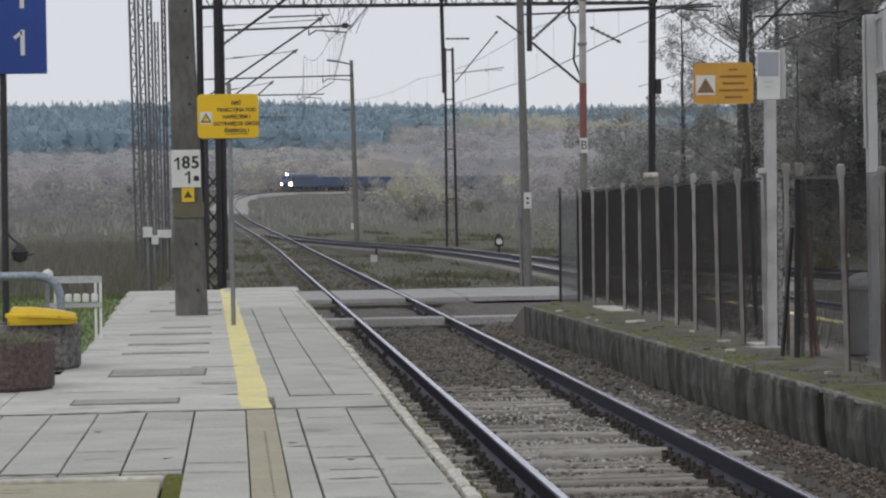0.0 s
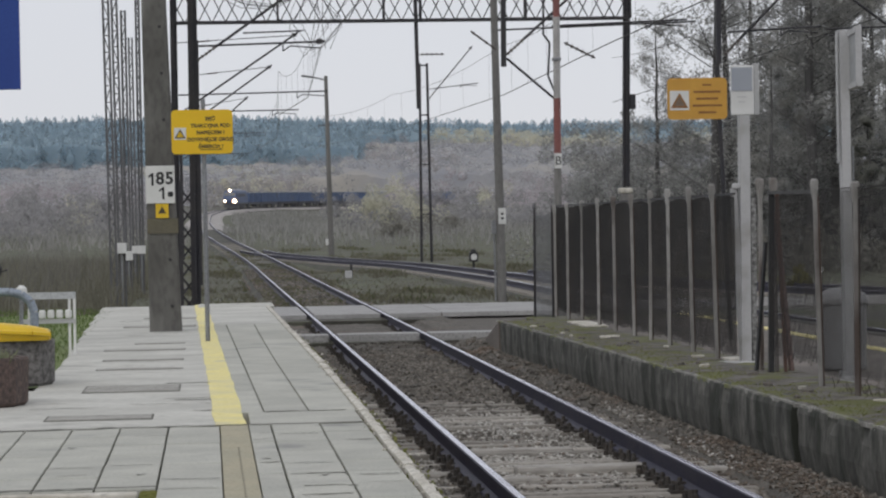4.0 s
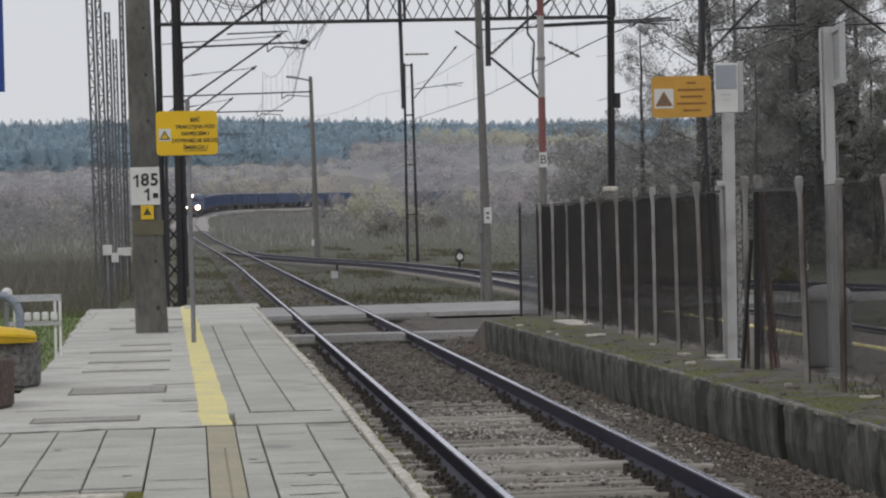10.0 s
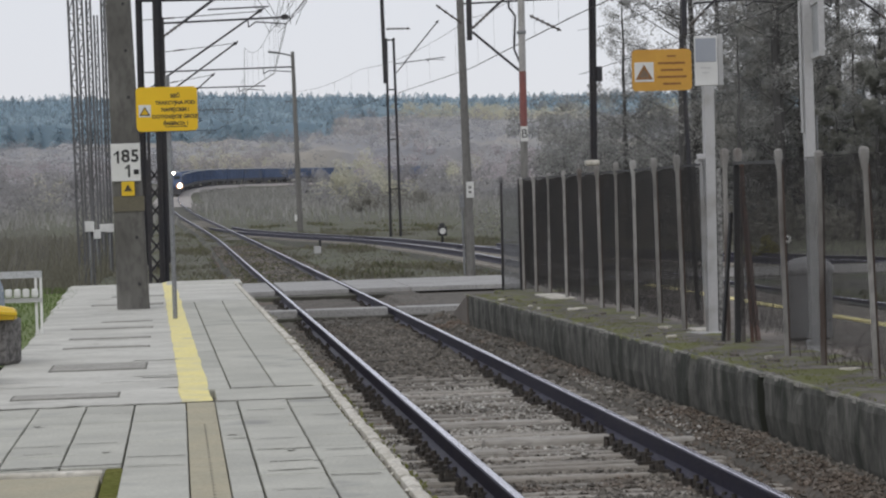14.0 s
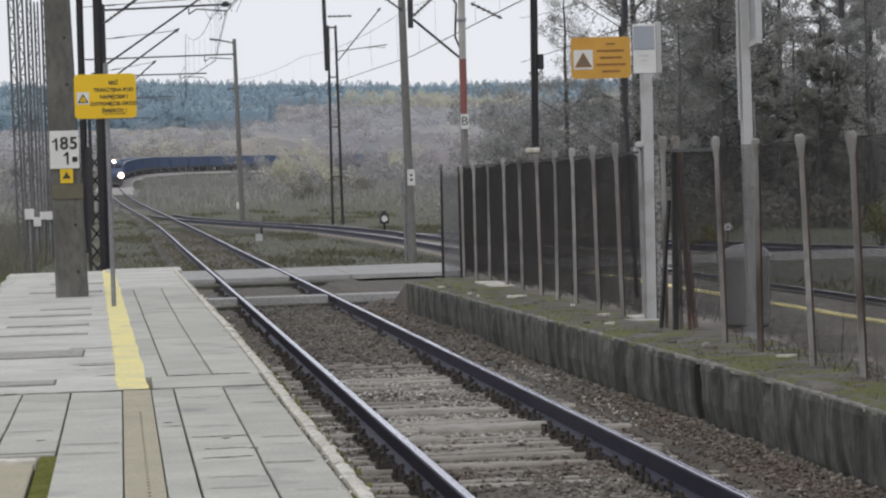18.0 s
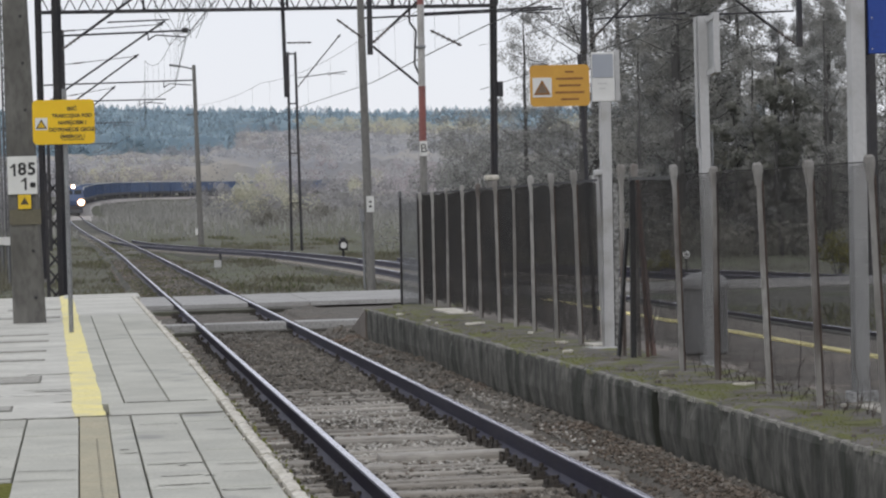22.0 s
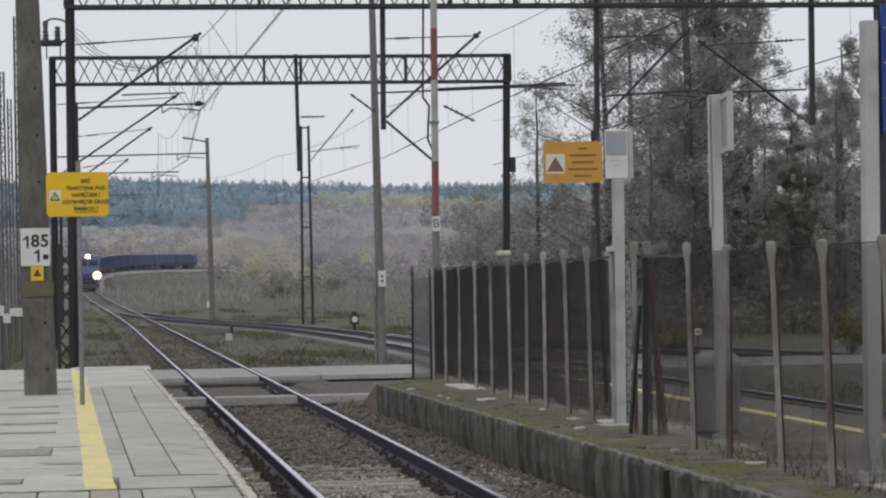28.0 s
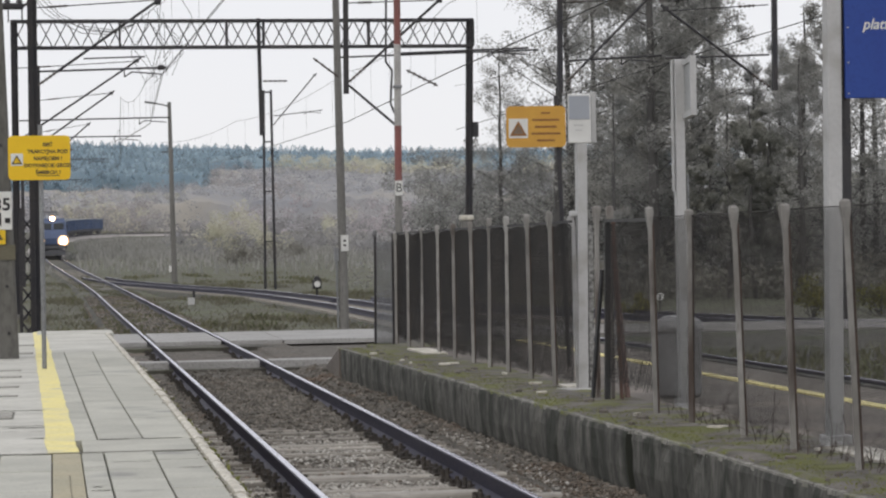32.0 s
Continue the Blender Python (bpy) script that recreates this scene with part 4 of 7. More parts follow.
def km_pole():
    ob = thing("concrete_pole", "tall dark tapered concrete pole standing on the platform", "pole", pose(-0.585, 34.9, 0.43))
    bm = B()
    pts = [(0.215, 0.17, 0.0), (0.165, 0.13, 4.3), (0.12, 0.10, 8.4)]
    rings = []
    for w, d, z in pts:
        lean = -0.0185 * z
        c = 0.03
        rings.append([bm.verts.new((x + lean, y, z)) for x, y in ((-w + c, -d), (w - c, -d), (w, -d + c), (w, d - c), (w - c, d), (-w + c, d), (-w, d - c), (-w, -d + c))])
    for a, b in zip(rings, rings[1:]):
        for k in range(8):
            bm.faces.new((a[k], a[(k + 1) % 8], b[(k + 1) % 8], b[k]))
    bm.faces.new(rings[-1])
    bm.faces.new(rings[0][::-1])
    part("shaft", bm, M_POLE, ob)
    for k in range(9):
        z = 0.35 + 0.62 * k
        part("hole_plug", tube(B(), (0.10 - 0.027 * z, -0.17 + 0.012 * z, z), (0.10 - 0.027 * z, -0.185 + 0.012 * z, z), 0.022), M_BLACK, ob)
    plate = part("distance_plate", box(B(), (-0.04, -0.19, 1.97), (0.385, 0.012, 0.5), bevel=0.004), M_WHITE, ob, "white enamel distance plate with black figures")
    writing("figure", "8", 0.225, M_BLACK, plate, facing(-0.04, -0.198, 2.045), bold=0.006)
    writing("figure", "5", 0.225, M_BLACK, plate, facing(0.083, -0.198, 2.045), bold=0.006)
    figure_one(plate, -0.14, -0.2, 2.04, 0.165, M_BLACK)
    figure_one(plate, 0.0, -0.2, 1.855, 0.165, M_BLACK)
    part("mark", box(B(), (0.095, -0.198, 1.84), (0.07, 0.004, 0.065), bevel=0.012), M_BLACK, plate)
    tag = part("warning_plate", box(B(), (-0.02, -0.19, 1.62), (0.17, 0.01, 0.19), bevel=0.004), M_LEMON, ob, "small yellow warning plate with a pale triangle")
    bm = B()
    v = [bm.verts.new(p) for p in ((-0.075, -0.199, 1.585), (0.035, -0.199, 1.585), (-0.02, -0.199, 1.68))]
    bm.faces.new(v)
    part("triangle", bm, M_TEXT, tag)
    part("paint_band", box(B(), (-0.015, -0.172, 1.42), (0.41, 0.01, 0.2)), mat("ochre_stain", (0.15, 0.135, 0.095), (0.125, 0.115, 0.085), 6, 0.9, mix=0.3), ob, "faded ochre band")
    part("collar", box(B(), (-0.105, 0, 5.52), (0.34, 0.28, 0.09), bevel=0.01), M_STEEL, ob, "dark steel collar")
    part("stay", rope(B(), [(0.05, -0.12, 5.52), (0.35, -0.12, 5.56), (0.62, -0.12, 5.8), (1.5, -0.12, 6.5)], 0.028), M_STEEL, ob)


def warning_sign(x, y, z0, w, h, board, text, ob_label, post_mat, post_x, base_z, size, plain=False):
    ob = thing("warning_sign", ob_label, "warning sign", pose(x, y, base_z))
    z = z0 - base_z
    part("post", tube(B(), (post_x, 0.03, 0), (post_x * 0.7, 0.03, z + h * 0.75), 0.028, n=10), post_mat, ob)
    bm = B()
    rr = 0.05
    ring = [(sx * (w / 2 - rr) + rr * math.cos(a), z + sz * (h / 2 - rr) + rr * math.sin(a)) for sx, sz, a0 in ((1, 1, 0), (-1, 1, 90), (-1, -1, 180), (1, -1, 270)) for a in (radians(a0), radians(a0 + 30), radians(a0 + 60), radians(a0 + 90))]
    fr, bk = [bm.verts.new((x_, -0.019, z_)) for x_, z_ in ring], [bm.verts.new((x_, -0.005, z_)) for x_, z_ in ring]
    bm.faces.new(fr)
    bm.faces.new(bk[::-1])
    for k in range(len(ring)):
        bm.faces.new((fr[k], bk[k], bk[(k + 1) % len(ring)], fr[(k + 1) % len(ring)]))
    bmesh.ops.recalc_face_normals(bm, faces=bm.faces)
    b = part("board", bm, board, ob)
    part("bracket", bar(bar(B(), (-w * 0.42, 0.008, z + h * 0.3), (w * 0.42, 0.008, z + h * 0.3), 0.02, 0.025), (-w * 0.42, 0.008, z - h * 0.3), (w * 0.42, 0.008, z - h * 0.3), 0.02, 0.025), post_mat, ob)
    s = size
    sx0 = -w * (0.3 if plain else 0.36)
    sq = part("symbol_field", box(B(), (sx0, -0.021, z - 0.02), (s, 0.004, s), bevel=0.002), M_WHITE, b, "white square with a warning triangle")
    bm = B()
    k = s * 0.46
    outer = [(-k, -k * 0.85), (k, -k * 0.85), (0, k * 0.85)]
    inner = [(-k * 0.62, -k * 0.62), (k * 0.62, -k * 0.62), (0, k * 0.48)]
    vo = [bm.verts.new((sx0 + a, -0.0245, z - 0.02 + c)) for a, c in outer]
    vi = [bm.verts.new((sx0 + a, -0.0245, z - 0.02 + c)) for a, c in inner]
    for i in range(3):
        bm.faces.new((vo[i], vo[(i + 1) % 3], vi[(i + 1) % 3], vi[i]))
    bar(bm, (sx0 + 0.12 * k, -0.0245, z - 0.02 + 0.3 * k), (sx0 - 0.06 * k, -0.0245, z - 0.02 - 0.08 * k), 0.01, 0.003)
    bar(bm, (sx0 - 0.06 * k, -0.0245, z - 0.02 - 0.08 * k), (sx0 + 0.05 * k, -0.0245, z - 0.02 - 0.5 * k), 0.01, 0.003)
    part("triangle", bm, text, sq)
    bm = B()
    bm.faces.new([bm.verts.new((sx0 + a, -0.0238, z - 0.02 + c)) for a, c in inner])
    part("triangle_field", bm, M_FADEDBROWN if plain else board, sq)
    if plain:
        for j, (lw, lh) in enumerate(((0.11, 0.02), (0.33, 0.025), (0.27, 0.025), (0.36, 0.025), (0.22, 0.025))):
            part("lettering", box(B(), (0.12, -0.021, z + 0.165 - 0.083 * j), (lw, 0.003, lh)), text, b)
    else:
        for j, line in enumerate(("SIEĆ", "TRAKCYJNA POD", "NAPIĘCIEM !", "DOTKNIĘCIE GROZI", "ŚMIERCIĄ !")):
            writing("lettering", line, 0.06, text, b, facing(0.1, -0.02, z + 0.155 - 0.083 * j), 0.001, bold=0.0025)
        part("underline", box(B(), (0.105, -0.0205, z - 0.215), (0.27, 0.003, 0.008)), text, b)


km_pole()
warning_sign(-0.05, 31.4, 2.97, 0.735, 0.53, M_YELLOW, M_TEXT, "yellow overhead-line warning sign on a thin grey post", M_GALV, 0.02, 0.44, 0.145)
warning_sign(5.91, 31.0, 3.265, 0.73, 0.5, M_ORANGE, M_ORTEXT, "faded orange overhead-line warning sign on a dark post", M_STEEL, 0.37, 0.34, 0.235, plain=True)


def board_post():
    ob = thing("notice_post", "pale grey steel post with a small two-tone notice board", "sign post", pose(5.41, 26.0, 0.34))
    bm = bar(B(), (0.0, 0, 0), (0.025, 0, 2.62), 0.135, 0.1)
    part("post", bm, M_WHITEPOST, ob)
    part("stub", bar(B(), (-0.02, 0.03, 0.02), (-0.088, 0.03, 1.78), 0.06, 0.06), M_WHITEPOST, ob)
    # speckle in the colour stands in for wire mesh before the stub
    part("side_stub", bar(B(), (0.09, -0.02, 0.02), (0.1, -0.02, 1.68), 0.06, 0.05), mat("mesh_speckled_grey", (0.36, 0.36, 0.35), (0.06, 0.058, 0.055), 30, 0.9, fine=70, bump=0.6, mix=0.6), ob, "grey stub post with the mesh before it drawn as speckle")
    part("cap", box(B(), (-0.055, 0.0, 1.8), (0.1, 0.1, 0.06), bevel=0.015), M_WHITEPOST, ob)
    b = part("board", box(B(), (0.0, -0.06, 2.77), (0.235, 0.03, 0.5), bevel=0.006), M_WHITE, ob, "white notice board with a grey-blue upper half")
    part("upper_panel", box(B(), (-0.005, -0.078, 2.88), (0.215, 0.006, 0.24), bevel=0.003), mat("grey_blue_print", (0.33, 0.355, 0.40), (0.37, 0.39, 0.42), 2, 0.5, bump=0, fine=3, mix=0.05), b)
    for k in range(2):
        part("lettering", box(B(), (-0.01, -0.077, 2.70 - 0.05 * k), (0.10 - 0.03 * k, 0.003, 0.009)), M_WHITEPOST, b)
    part("side_flange", box(B(), (0.155, 0.0, 2.78), (0.055, 0.06, 0.52), bevel=0.006), M_WHITEPOST, ob)
    part("base_plate", box(B(), (-0.06, -0.05, 0.01), (0.42, 0.3, 0.03), bevel=0.008), M_WHITEPOST, ob)


def frame_post():
    ob = thing("display_post", "pale grey post with an edge-on framed display case", "sign post", pose(5.66, 22.7, 0.34))
    part("post", bar(B(), (0, 0, 0), (-0.01, 0, 3.13), 0.118, 0.08), M_WHITEPOST, ob)
    part("side_strip", bar(B(), (-0.067, 0, 1.95), (-0.067, 0, 3.12), 0.01, 0.05), M_WHITEPOST, ob)
    part("conduit", tube(B(), (0.066, -0.02, 1.2), (0.06, -0.02, 2.1), 0.008), M_GALV, ob, "thin grey conduit")
    part("foot", box(B(), (0, 0, 0.05), (0.16, 0.12, 0.1), bevel=0.01), M_WHITEPOST, ob)
    turn = pose(0.045, -0.03, -0.06, 0, 0, -97.6)
    case = part("case", box(B(), (0.35, 0, 2.915), (0.62, 0.02, 0.44)), mat("pale_display", (0.33, 0.34, 0.345), (0.27, 0.28, 0.28), 6, 0.4, bump=0), ob, "grey display panel")
    case.matrix_basis = turn
    for a, b in (((0.0, 0, 2.68), (0.68, 0, 2.68)), ((0.0, 0, 3.15), (0.68, 0, 3.15)), ((0.02, 0, 2.66), (0.02, 0, 3.17)), ((0.66, 0, 2.655), (0.66, 0, 3.175))):
        part("case_frame", bar(B(), a, b, 0.05, 0.05), M_WHITEPOST, case)


def blue_right():
    ob = thing("station_sign", "blue station information sign on a pale grey post", "sign", pose(5.585, 17.9, 0.34))
    part("post", bar(B(), (-0.01, 0, 0), (0.02, 0, 3.3), 0.125, 0.1), M_WHITEPOST, ob)
    part("foot", box(B(), (0, 0, 0.05), (0.2, 0.17, 0.1), bevel=0.012), M_WHITEPOST, ob)
    p = part("panel", box(B(), (0.78, -0.02, 2.955), (1.36, 0.03, 0.92), bevel=0.006), M_BLUE, ob, "deep blue sign panel with white lettering")
    part("back_bar", bar(B(), (0.09, 0.02, 2.2), (0.11, 0.02, 3.4), 0.03, 0.04), M_STEEL, ob)
    part("support_bar", bar(B(), (0.08, 0.03, 2.62), (1.45, 0.03, 2.62), 0.03, 0.03), M_STEEL, ob)
    writing("lettering", "platfo", 0.105, M_WHITE, p, facing(0.235, -0.037, 3.02), label="white lettering", align="LEFT", bold=0.0015, slant=0.25)
    for z in (2.53, 2.75, 3.0, 3.25):
        part("rivet", tube(B(), (0.125, -0.034, z), (0.125, -0.04, z), 0.006), M_WHITEPOST, p)


def blue_left():
    ob = thing("platform_sign", "blue platform number sign on a dark post", "sign", pose(-2.62, 30.0, 0.36))
    part("post", tube(B(), (0, 0, 0), (0.03, 0, 4.6), 0.04, n=10), M_STEEL, ob)
    p = part("panel", box(B(), (0.03, -0.06, 3.68), (0.99, 0.04, 1.22), bevel=0.006), M_BLUE, ob, "blue panel with white platform numbers")
    for z in (3.425, 3.96):
        tagged(figure_one(p, 0.255, -0.083, z, 0.29, M_WHITE), "white figure one")
    lan = part("lantern", lathe(B(), [(0.02, 0.0), (0.085, 0.03), (0.10, 0.12), (0.05, 0.19), (0.015, 0.22)], 12, (0.17, 0, 0.92)), M_BLACK, ob, "small black lantern")
    part("arm", rope(B(), [(0.0, 0, 1.3), (0.08, 0, 1.2), (0.17, 0, 1.12)], 0.012), M_BLACK, lan)
    part("arm", rope(B(), [(0.17, 0, 1.02), (0.28, 0, 1.0), (0.33, 0, 1.02)], 0.01), M_BLACK, lan)


board_post()
frame_post()
blue_right()
blue_left()


def round_pole(name, label, x, y, z0, z1, x1, r0, r1, material, category="pole"):
    ob = thing(name, label, category, pose(x, y, z0))
    part("shaft", tube(B(), (0, 0, 0), (x1 - x, 0, z1 - z0), r0, r1, 14), material, ob, smooth=False)
    return ob


grey = round_pole("concrete_pole", "slender grey concrete pole beside the crossing", 7.65, 67.8, -0.45, 10.5, 7.53, 0.125, 0.08, M_POLE2)
part("number_plate", box(B(), (0.02, -0.13, 2.42), (0.2, 0.02, 0.42), bevel=0.005), M_WHITE, grey, "white plate with dark bars")
for z in (2.48, 2.36):
    part("lettering", box(B(), (0.02, -0.142, z), (0.07, 0.004, 0.055)), M_BLACK, grey)
cab = part("cable_box", box(B(), (-0.19, -0.02, 2.13), (0.12, 0.14, 0.36), bevel=0.01), M_GALV, grey, "pale grey cable box with a conduit")
part("conduit", tube(B(), (-0.17, -0.02, 0.2), (-0.19, -0.02, 1.95), 0.03), M_GALV, cab)

bpole = thing("marker_pole", "red and white banded pole with a letter plate", "pole", pose(5.53, 41.0, 0.143) @ Matrix.Scale(1.035, 4))
for z0, z1, m_, r in ((0.0, 2.65, M_POLE2, 0.058), (2.65, 3.50, M_REDPAINT, 0.056), (3.50, 4.75, M_POLEWHITE, 0.054), (4.75, 5.55, M_REDPAINT, 0.053), (5.55, 7.2, M_POLEWHITE, 0.052)):
    part("band", tube(B(), (0.0085 * z0, 0, z0), (0.0085 * z1, 0, z1), r, n=12), m_, bpole)
plate = part("letter_plate", box(B(), (0.02, -0.07, 2.54), (0.115, 0.012, 0.23), bevel=0.003), M_WHITE, bpole, "white plate with a black letter")
writing("letter", "B", 0.19, M_BLACK, plate, facing(0.02, -0.078, 2.54))
part("base_sleeve", box(B(), (0.0, 0, 0.3), (0.2, 0.2, 0.72), bevel=0.02), M_POLE2, bpole, "grey concrete sleeve at the foot")
part("clamp", box(B(), (0.03, 0, 4.1), (0.13, 0.13, 0.05), bevel=0.008), M_GALV, bpole)

lamp = round_pole("street_lamp", "distant concrete lamp post with a curved arm", 7.6, 162, -0.4, 11.1, 7.45, 0.19, 0.11, M_POLE2, "street lamp")
part("arm", rope(B(), [(-0.03, 0, 11.2), (-0.6, 0, 11.35), (-1.1, 0, 11.45)], 0.045), M_GREYSTEEL, lamp)
part("lamp_head", box(B(), (-1.3, 0, 11.48), (0.75, 0.28, 0.13), pose(0, 0, 0, 0, 8, 0), bevel=0.04), M_GALV, lamp)
part("box", box(B(), (-0.26, -0.1, 1.15), (0.16, 0.14, 0.4), bevel=0.01), M_WHITE, lamp)
part("cross_arm", bar(B(), (-0.7, 0, 8.4), (0.1, 0, 8.45), 0.07, 0.07), M_STEEL, lamp)


def lattice_mast(x, y, z0, z1, w0, w1, label, box_z=None, step=0.9, lean=0.0, name="lattice_mast"):
    ob = thing(name, label, "mast", pose(x, y, z0))
    h = z1 - z0
    def at(sx, sy, z):
        w = (w0 + (w1 - w0) * z / h) / 2
        return (sx * w + lean * z, sy * w, z)
    t = 0.025 + 0.012 * (w0 > 0.4)
    for sx in (-1, 1):
        for sy in (-1, 1):
            part("leg", bar(B(), at(sx, sy, 0), at(sx, sy, h), t * 2, t * 2), M_GREYSTEEL if w0 < 0.4 else M_STEEL, ob)
    skin = M_GREYSTEEL if w0 < 0.4 else M_STEEL
    for k in range(int(h / step)):
        a, b = k * step, (k + 1) * step
        for s in (-1, 1):
            if w0 < 0.4:
                part("lacing", bar(B(), at(-1 if k % 2 else 1, s, a), at(1 if k % 2 else -1, s, b), t * 0.5, t * 0.9), skin, ob)
            part("rung", bar(B(), at(-1, s, b), at(1, s, b), t * 0.5, t * (1.6 if w0 > 0.4 else 0.9)), skin, ob)
    if box_z is not None:
        part("switch_box", box(B(), (0.0 + lean * box_z, -w0 / 2 - 0.09, box_z), (0.27, 0.16, 0.28), bevel=0.012), M_WHITE, ob, "white switch box")
        part("conduit", tube(B(), (0.0, -w0 / 2 - 0.08, 0), (lean * box_z, -w0 / 2 - 0.08, box_z), 0.03), M_GALV, ob)
    return ob


lattice_mast(11.8, 141, -0.4, 10.5, 0.55, 0.40, "distant dark lattice mast beside the tracks", step=2.7)
lattice_mast(-2.38, 66, -0.45, 9.6, 0.15, 0.13, "slim grey lattice floodlight mast beside the line", None, 0.42, -0.012)
lattice_mast(-2.30, 70, -0.45, 8.5, 0.15, 0.13, "slim grey lattice floodlight mast with a white switch box", 1.75, 0.42, -0.012)
lattice_mast(-2.41, 79, -0.45, 8.4, 0.14, 0.12, "slim grey lattice floodlight mast", 1.45, 0.42, -0.004)
lattice_mast(-2.66, 95, -0.45, 8.75, 0.14, 0.12, "slim grey lattice floodlight mast with a short top", 1.5, 0.42, -0.004)
lattice_mast(-2.25, 88, -0.45, 11.0, 0.11, 0.10, "very slim grey lattice mast behind the others", 1.55, 0.42, 0.0)


# ---- overhead line ----
def truss(ob, y, x0, x1, z0, z1, depth=0.42, panel=0.86):
    """A lattice gantry beam: four chords, zigzag lacing on the two faces and end frames."""
    for z in (z0, z1):
        for s in (-1, 1):
            part("chord", bar(B(), (x0, s * depth / 2, z), (x1, s * depth / 2, z), 0.075, 0.085), M_STEEL, ob)
    n = int((x1 - x0) / panel)
    p = (x1 - x0) / n
    for k in range(n):
        for s, first in ((-1, 0), (1, 1)):
            a = x0 + k * p
            za, zb = (z0, z1) if first == 0 else (z1, z0)
            bm = bar(B(), (a, s * depth / 2, za), (a + p / 2, s * depth / 2, zb), 0.035, 0.035)
            bar(bm, (a + p / 2, s * depth / 2, zb), (a + p, s * depth / 2, za), 0.035, 0.035)
            part("lacing", bm, M_STEEL, ob)
    for f in (0.0, 0.23, 0.46, 0.54, 0.77, 1.0):
        x = x0 + (x1 - x0) * f
        bm = bar(B(), (x, -depth / 2, z0), (x, -depth / 2, z1), 0.06, 0.05)
        bar(bm, (x, depth / 2, z0), (x, depth / 2, z1), 0.06, 0.05)
        part("post", bm, M_STEEL, ob)


def column(ob, x, z0, z1, w=0.2, lean=0.0, lattice=0.0):
    for q in (-0.13, 0.13):
        part("flange", bar(B(), (x, q, z0), (x + lean, q, z1), w, 0.03), M_STEEL, ob)
    part("web", bar(B(), (x, 0, z0), (x + lean, 0, z1), w * 0.75, 0.225), M_STEEL, ob)
    if lattice:
        bm = B()
        for k in range(7):
            z = z0 + 0.3 + 0.42 * k
            bar(bm, (x - lattice, 0, z), (x, 0, z + 0.42), 0.05, 0.05)
            bar(bm, (x - lattice, 0, z + 0.42), (x, 0, z), 0.05, 0.05)
        bar(bm, (x - lattice, 0, z0), (x - lattice, 0, z0 + 3.4), 0.08, 0.08)
        part("base_lattice", bm, M_STEEL, ob)
    part("footing", box(B(), (x, 0, z0 + 0.1), (0.6, 0.6, 0.5), bevel=0.04), M_POLE2, ob, "concrete footing")


def insulator(parent, a, b, n=5, r=0.055):
    a, b = Vector(a), Vector(b)
    bm = tube(B(), a, b, 0.022)
    for k in range(n):
        p = a.lerp(b, (k + 0.5) / n)
        d = (b - a).normalized() * 0.018
        tube(bm, p - d, p + d, r, r * 0.6, 10)
    part("insulator", bm, M_INSUL, parent, "ribbed brown insulator")


def cantilever(ob, x, z, top, reg, y=0.0, tie=None, r=0.033):
    """A slanting strut from its insulator to the messenger wire, with tie, register tube and steady arm."""
    a, b = Vector((x, y, z)), Vector((top[0], y, top[1]))
    d = (b - a).normalized()
    insulator(ob, a, a + d * 0.55)
    part("strut", tube(B(), a + d * 0.55, b + d * 0.15, r), M_STEEL, ob)
    part("clamp", box(B(), b, (0.14, 0.12, 0.12), bevel=0.02), M_STEEL, ob)
    if tie:
        t0, t1 = Vector((tie[0], y, tie[1])), Vector((tie[2], y, tie[3]))
        part("tie", tube(B(), t0, t1, 0.014), M_STEEL, ob)
        insulator(ob, t0.lerp(t1, 0.12), t0.lerp(t1, 0.28), 4, 0.045)
    if reg:
        x0, z0, x1, z1 = reg
        rt = part("register_tube", tube(B(), (x0, y, z0), (x1, y, z1), 0.024), M_STEEL, ob)
        s = 1 if x1 > x0 else -1
        xa = x1 - s * 1.0
        part("steady_arm", rope(B(), [(xa, y, z1 - 0.02), (xa, y, z1 - 0.22), (xa + s * 0.18, y, z1 - 0.1), (x1 - s * 0.1, y, z1 - 0.16)], 0.016), M_STEEL, rt)


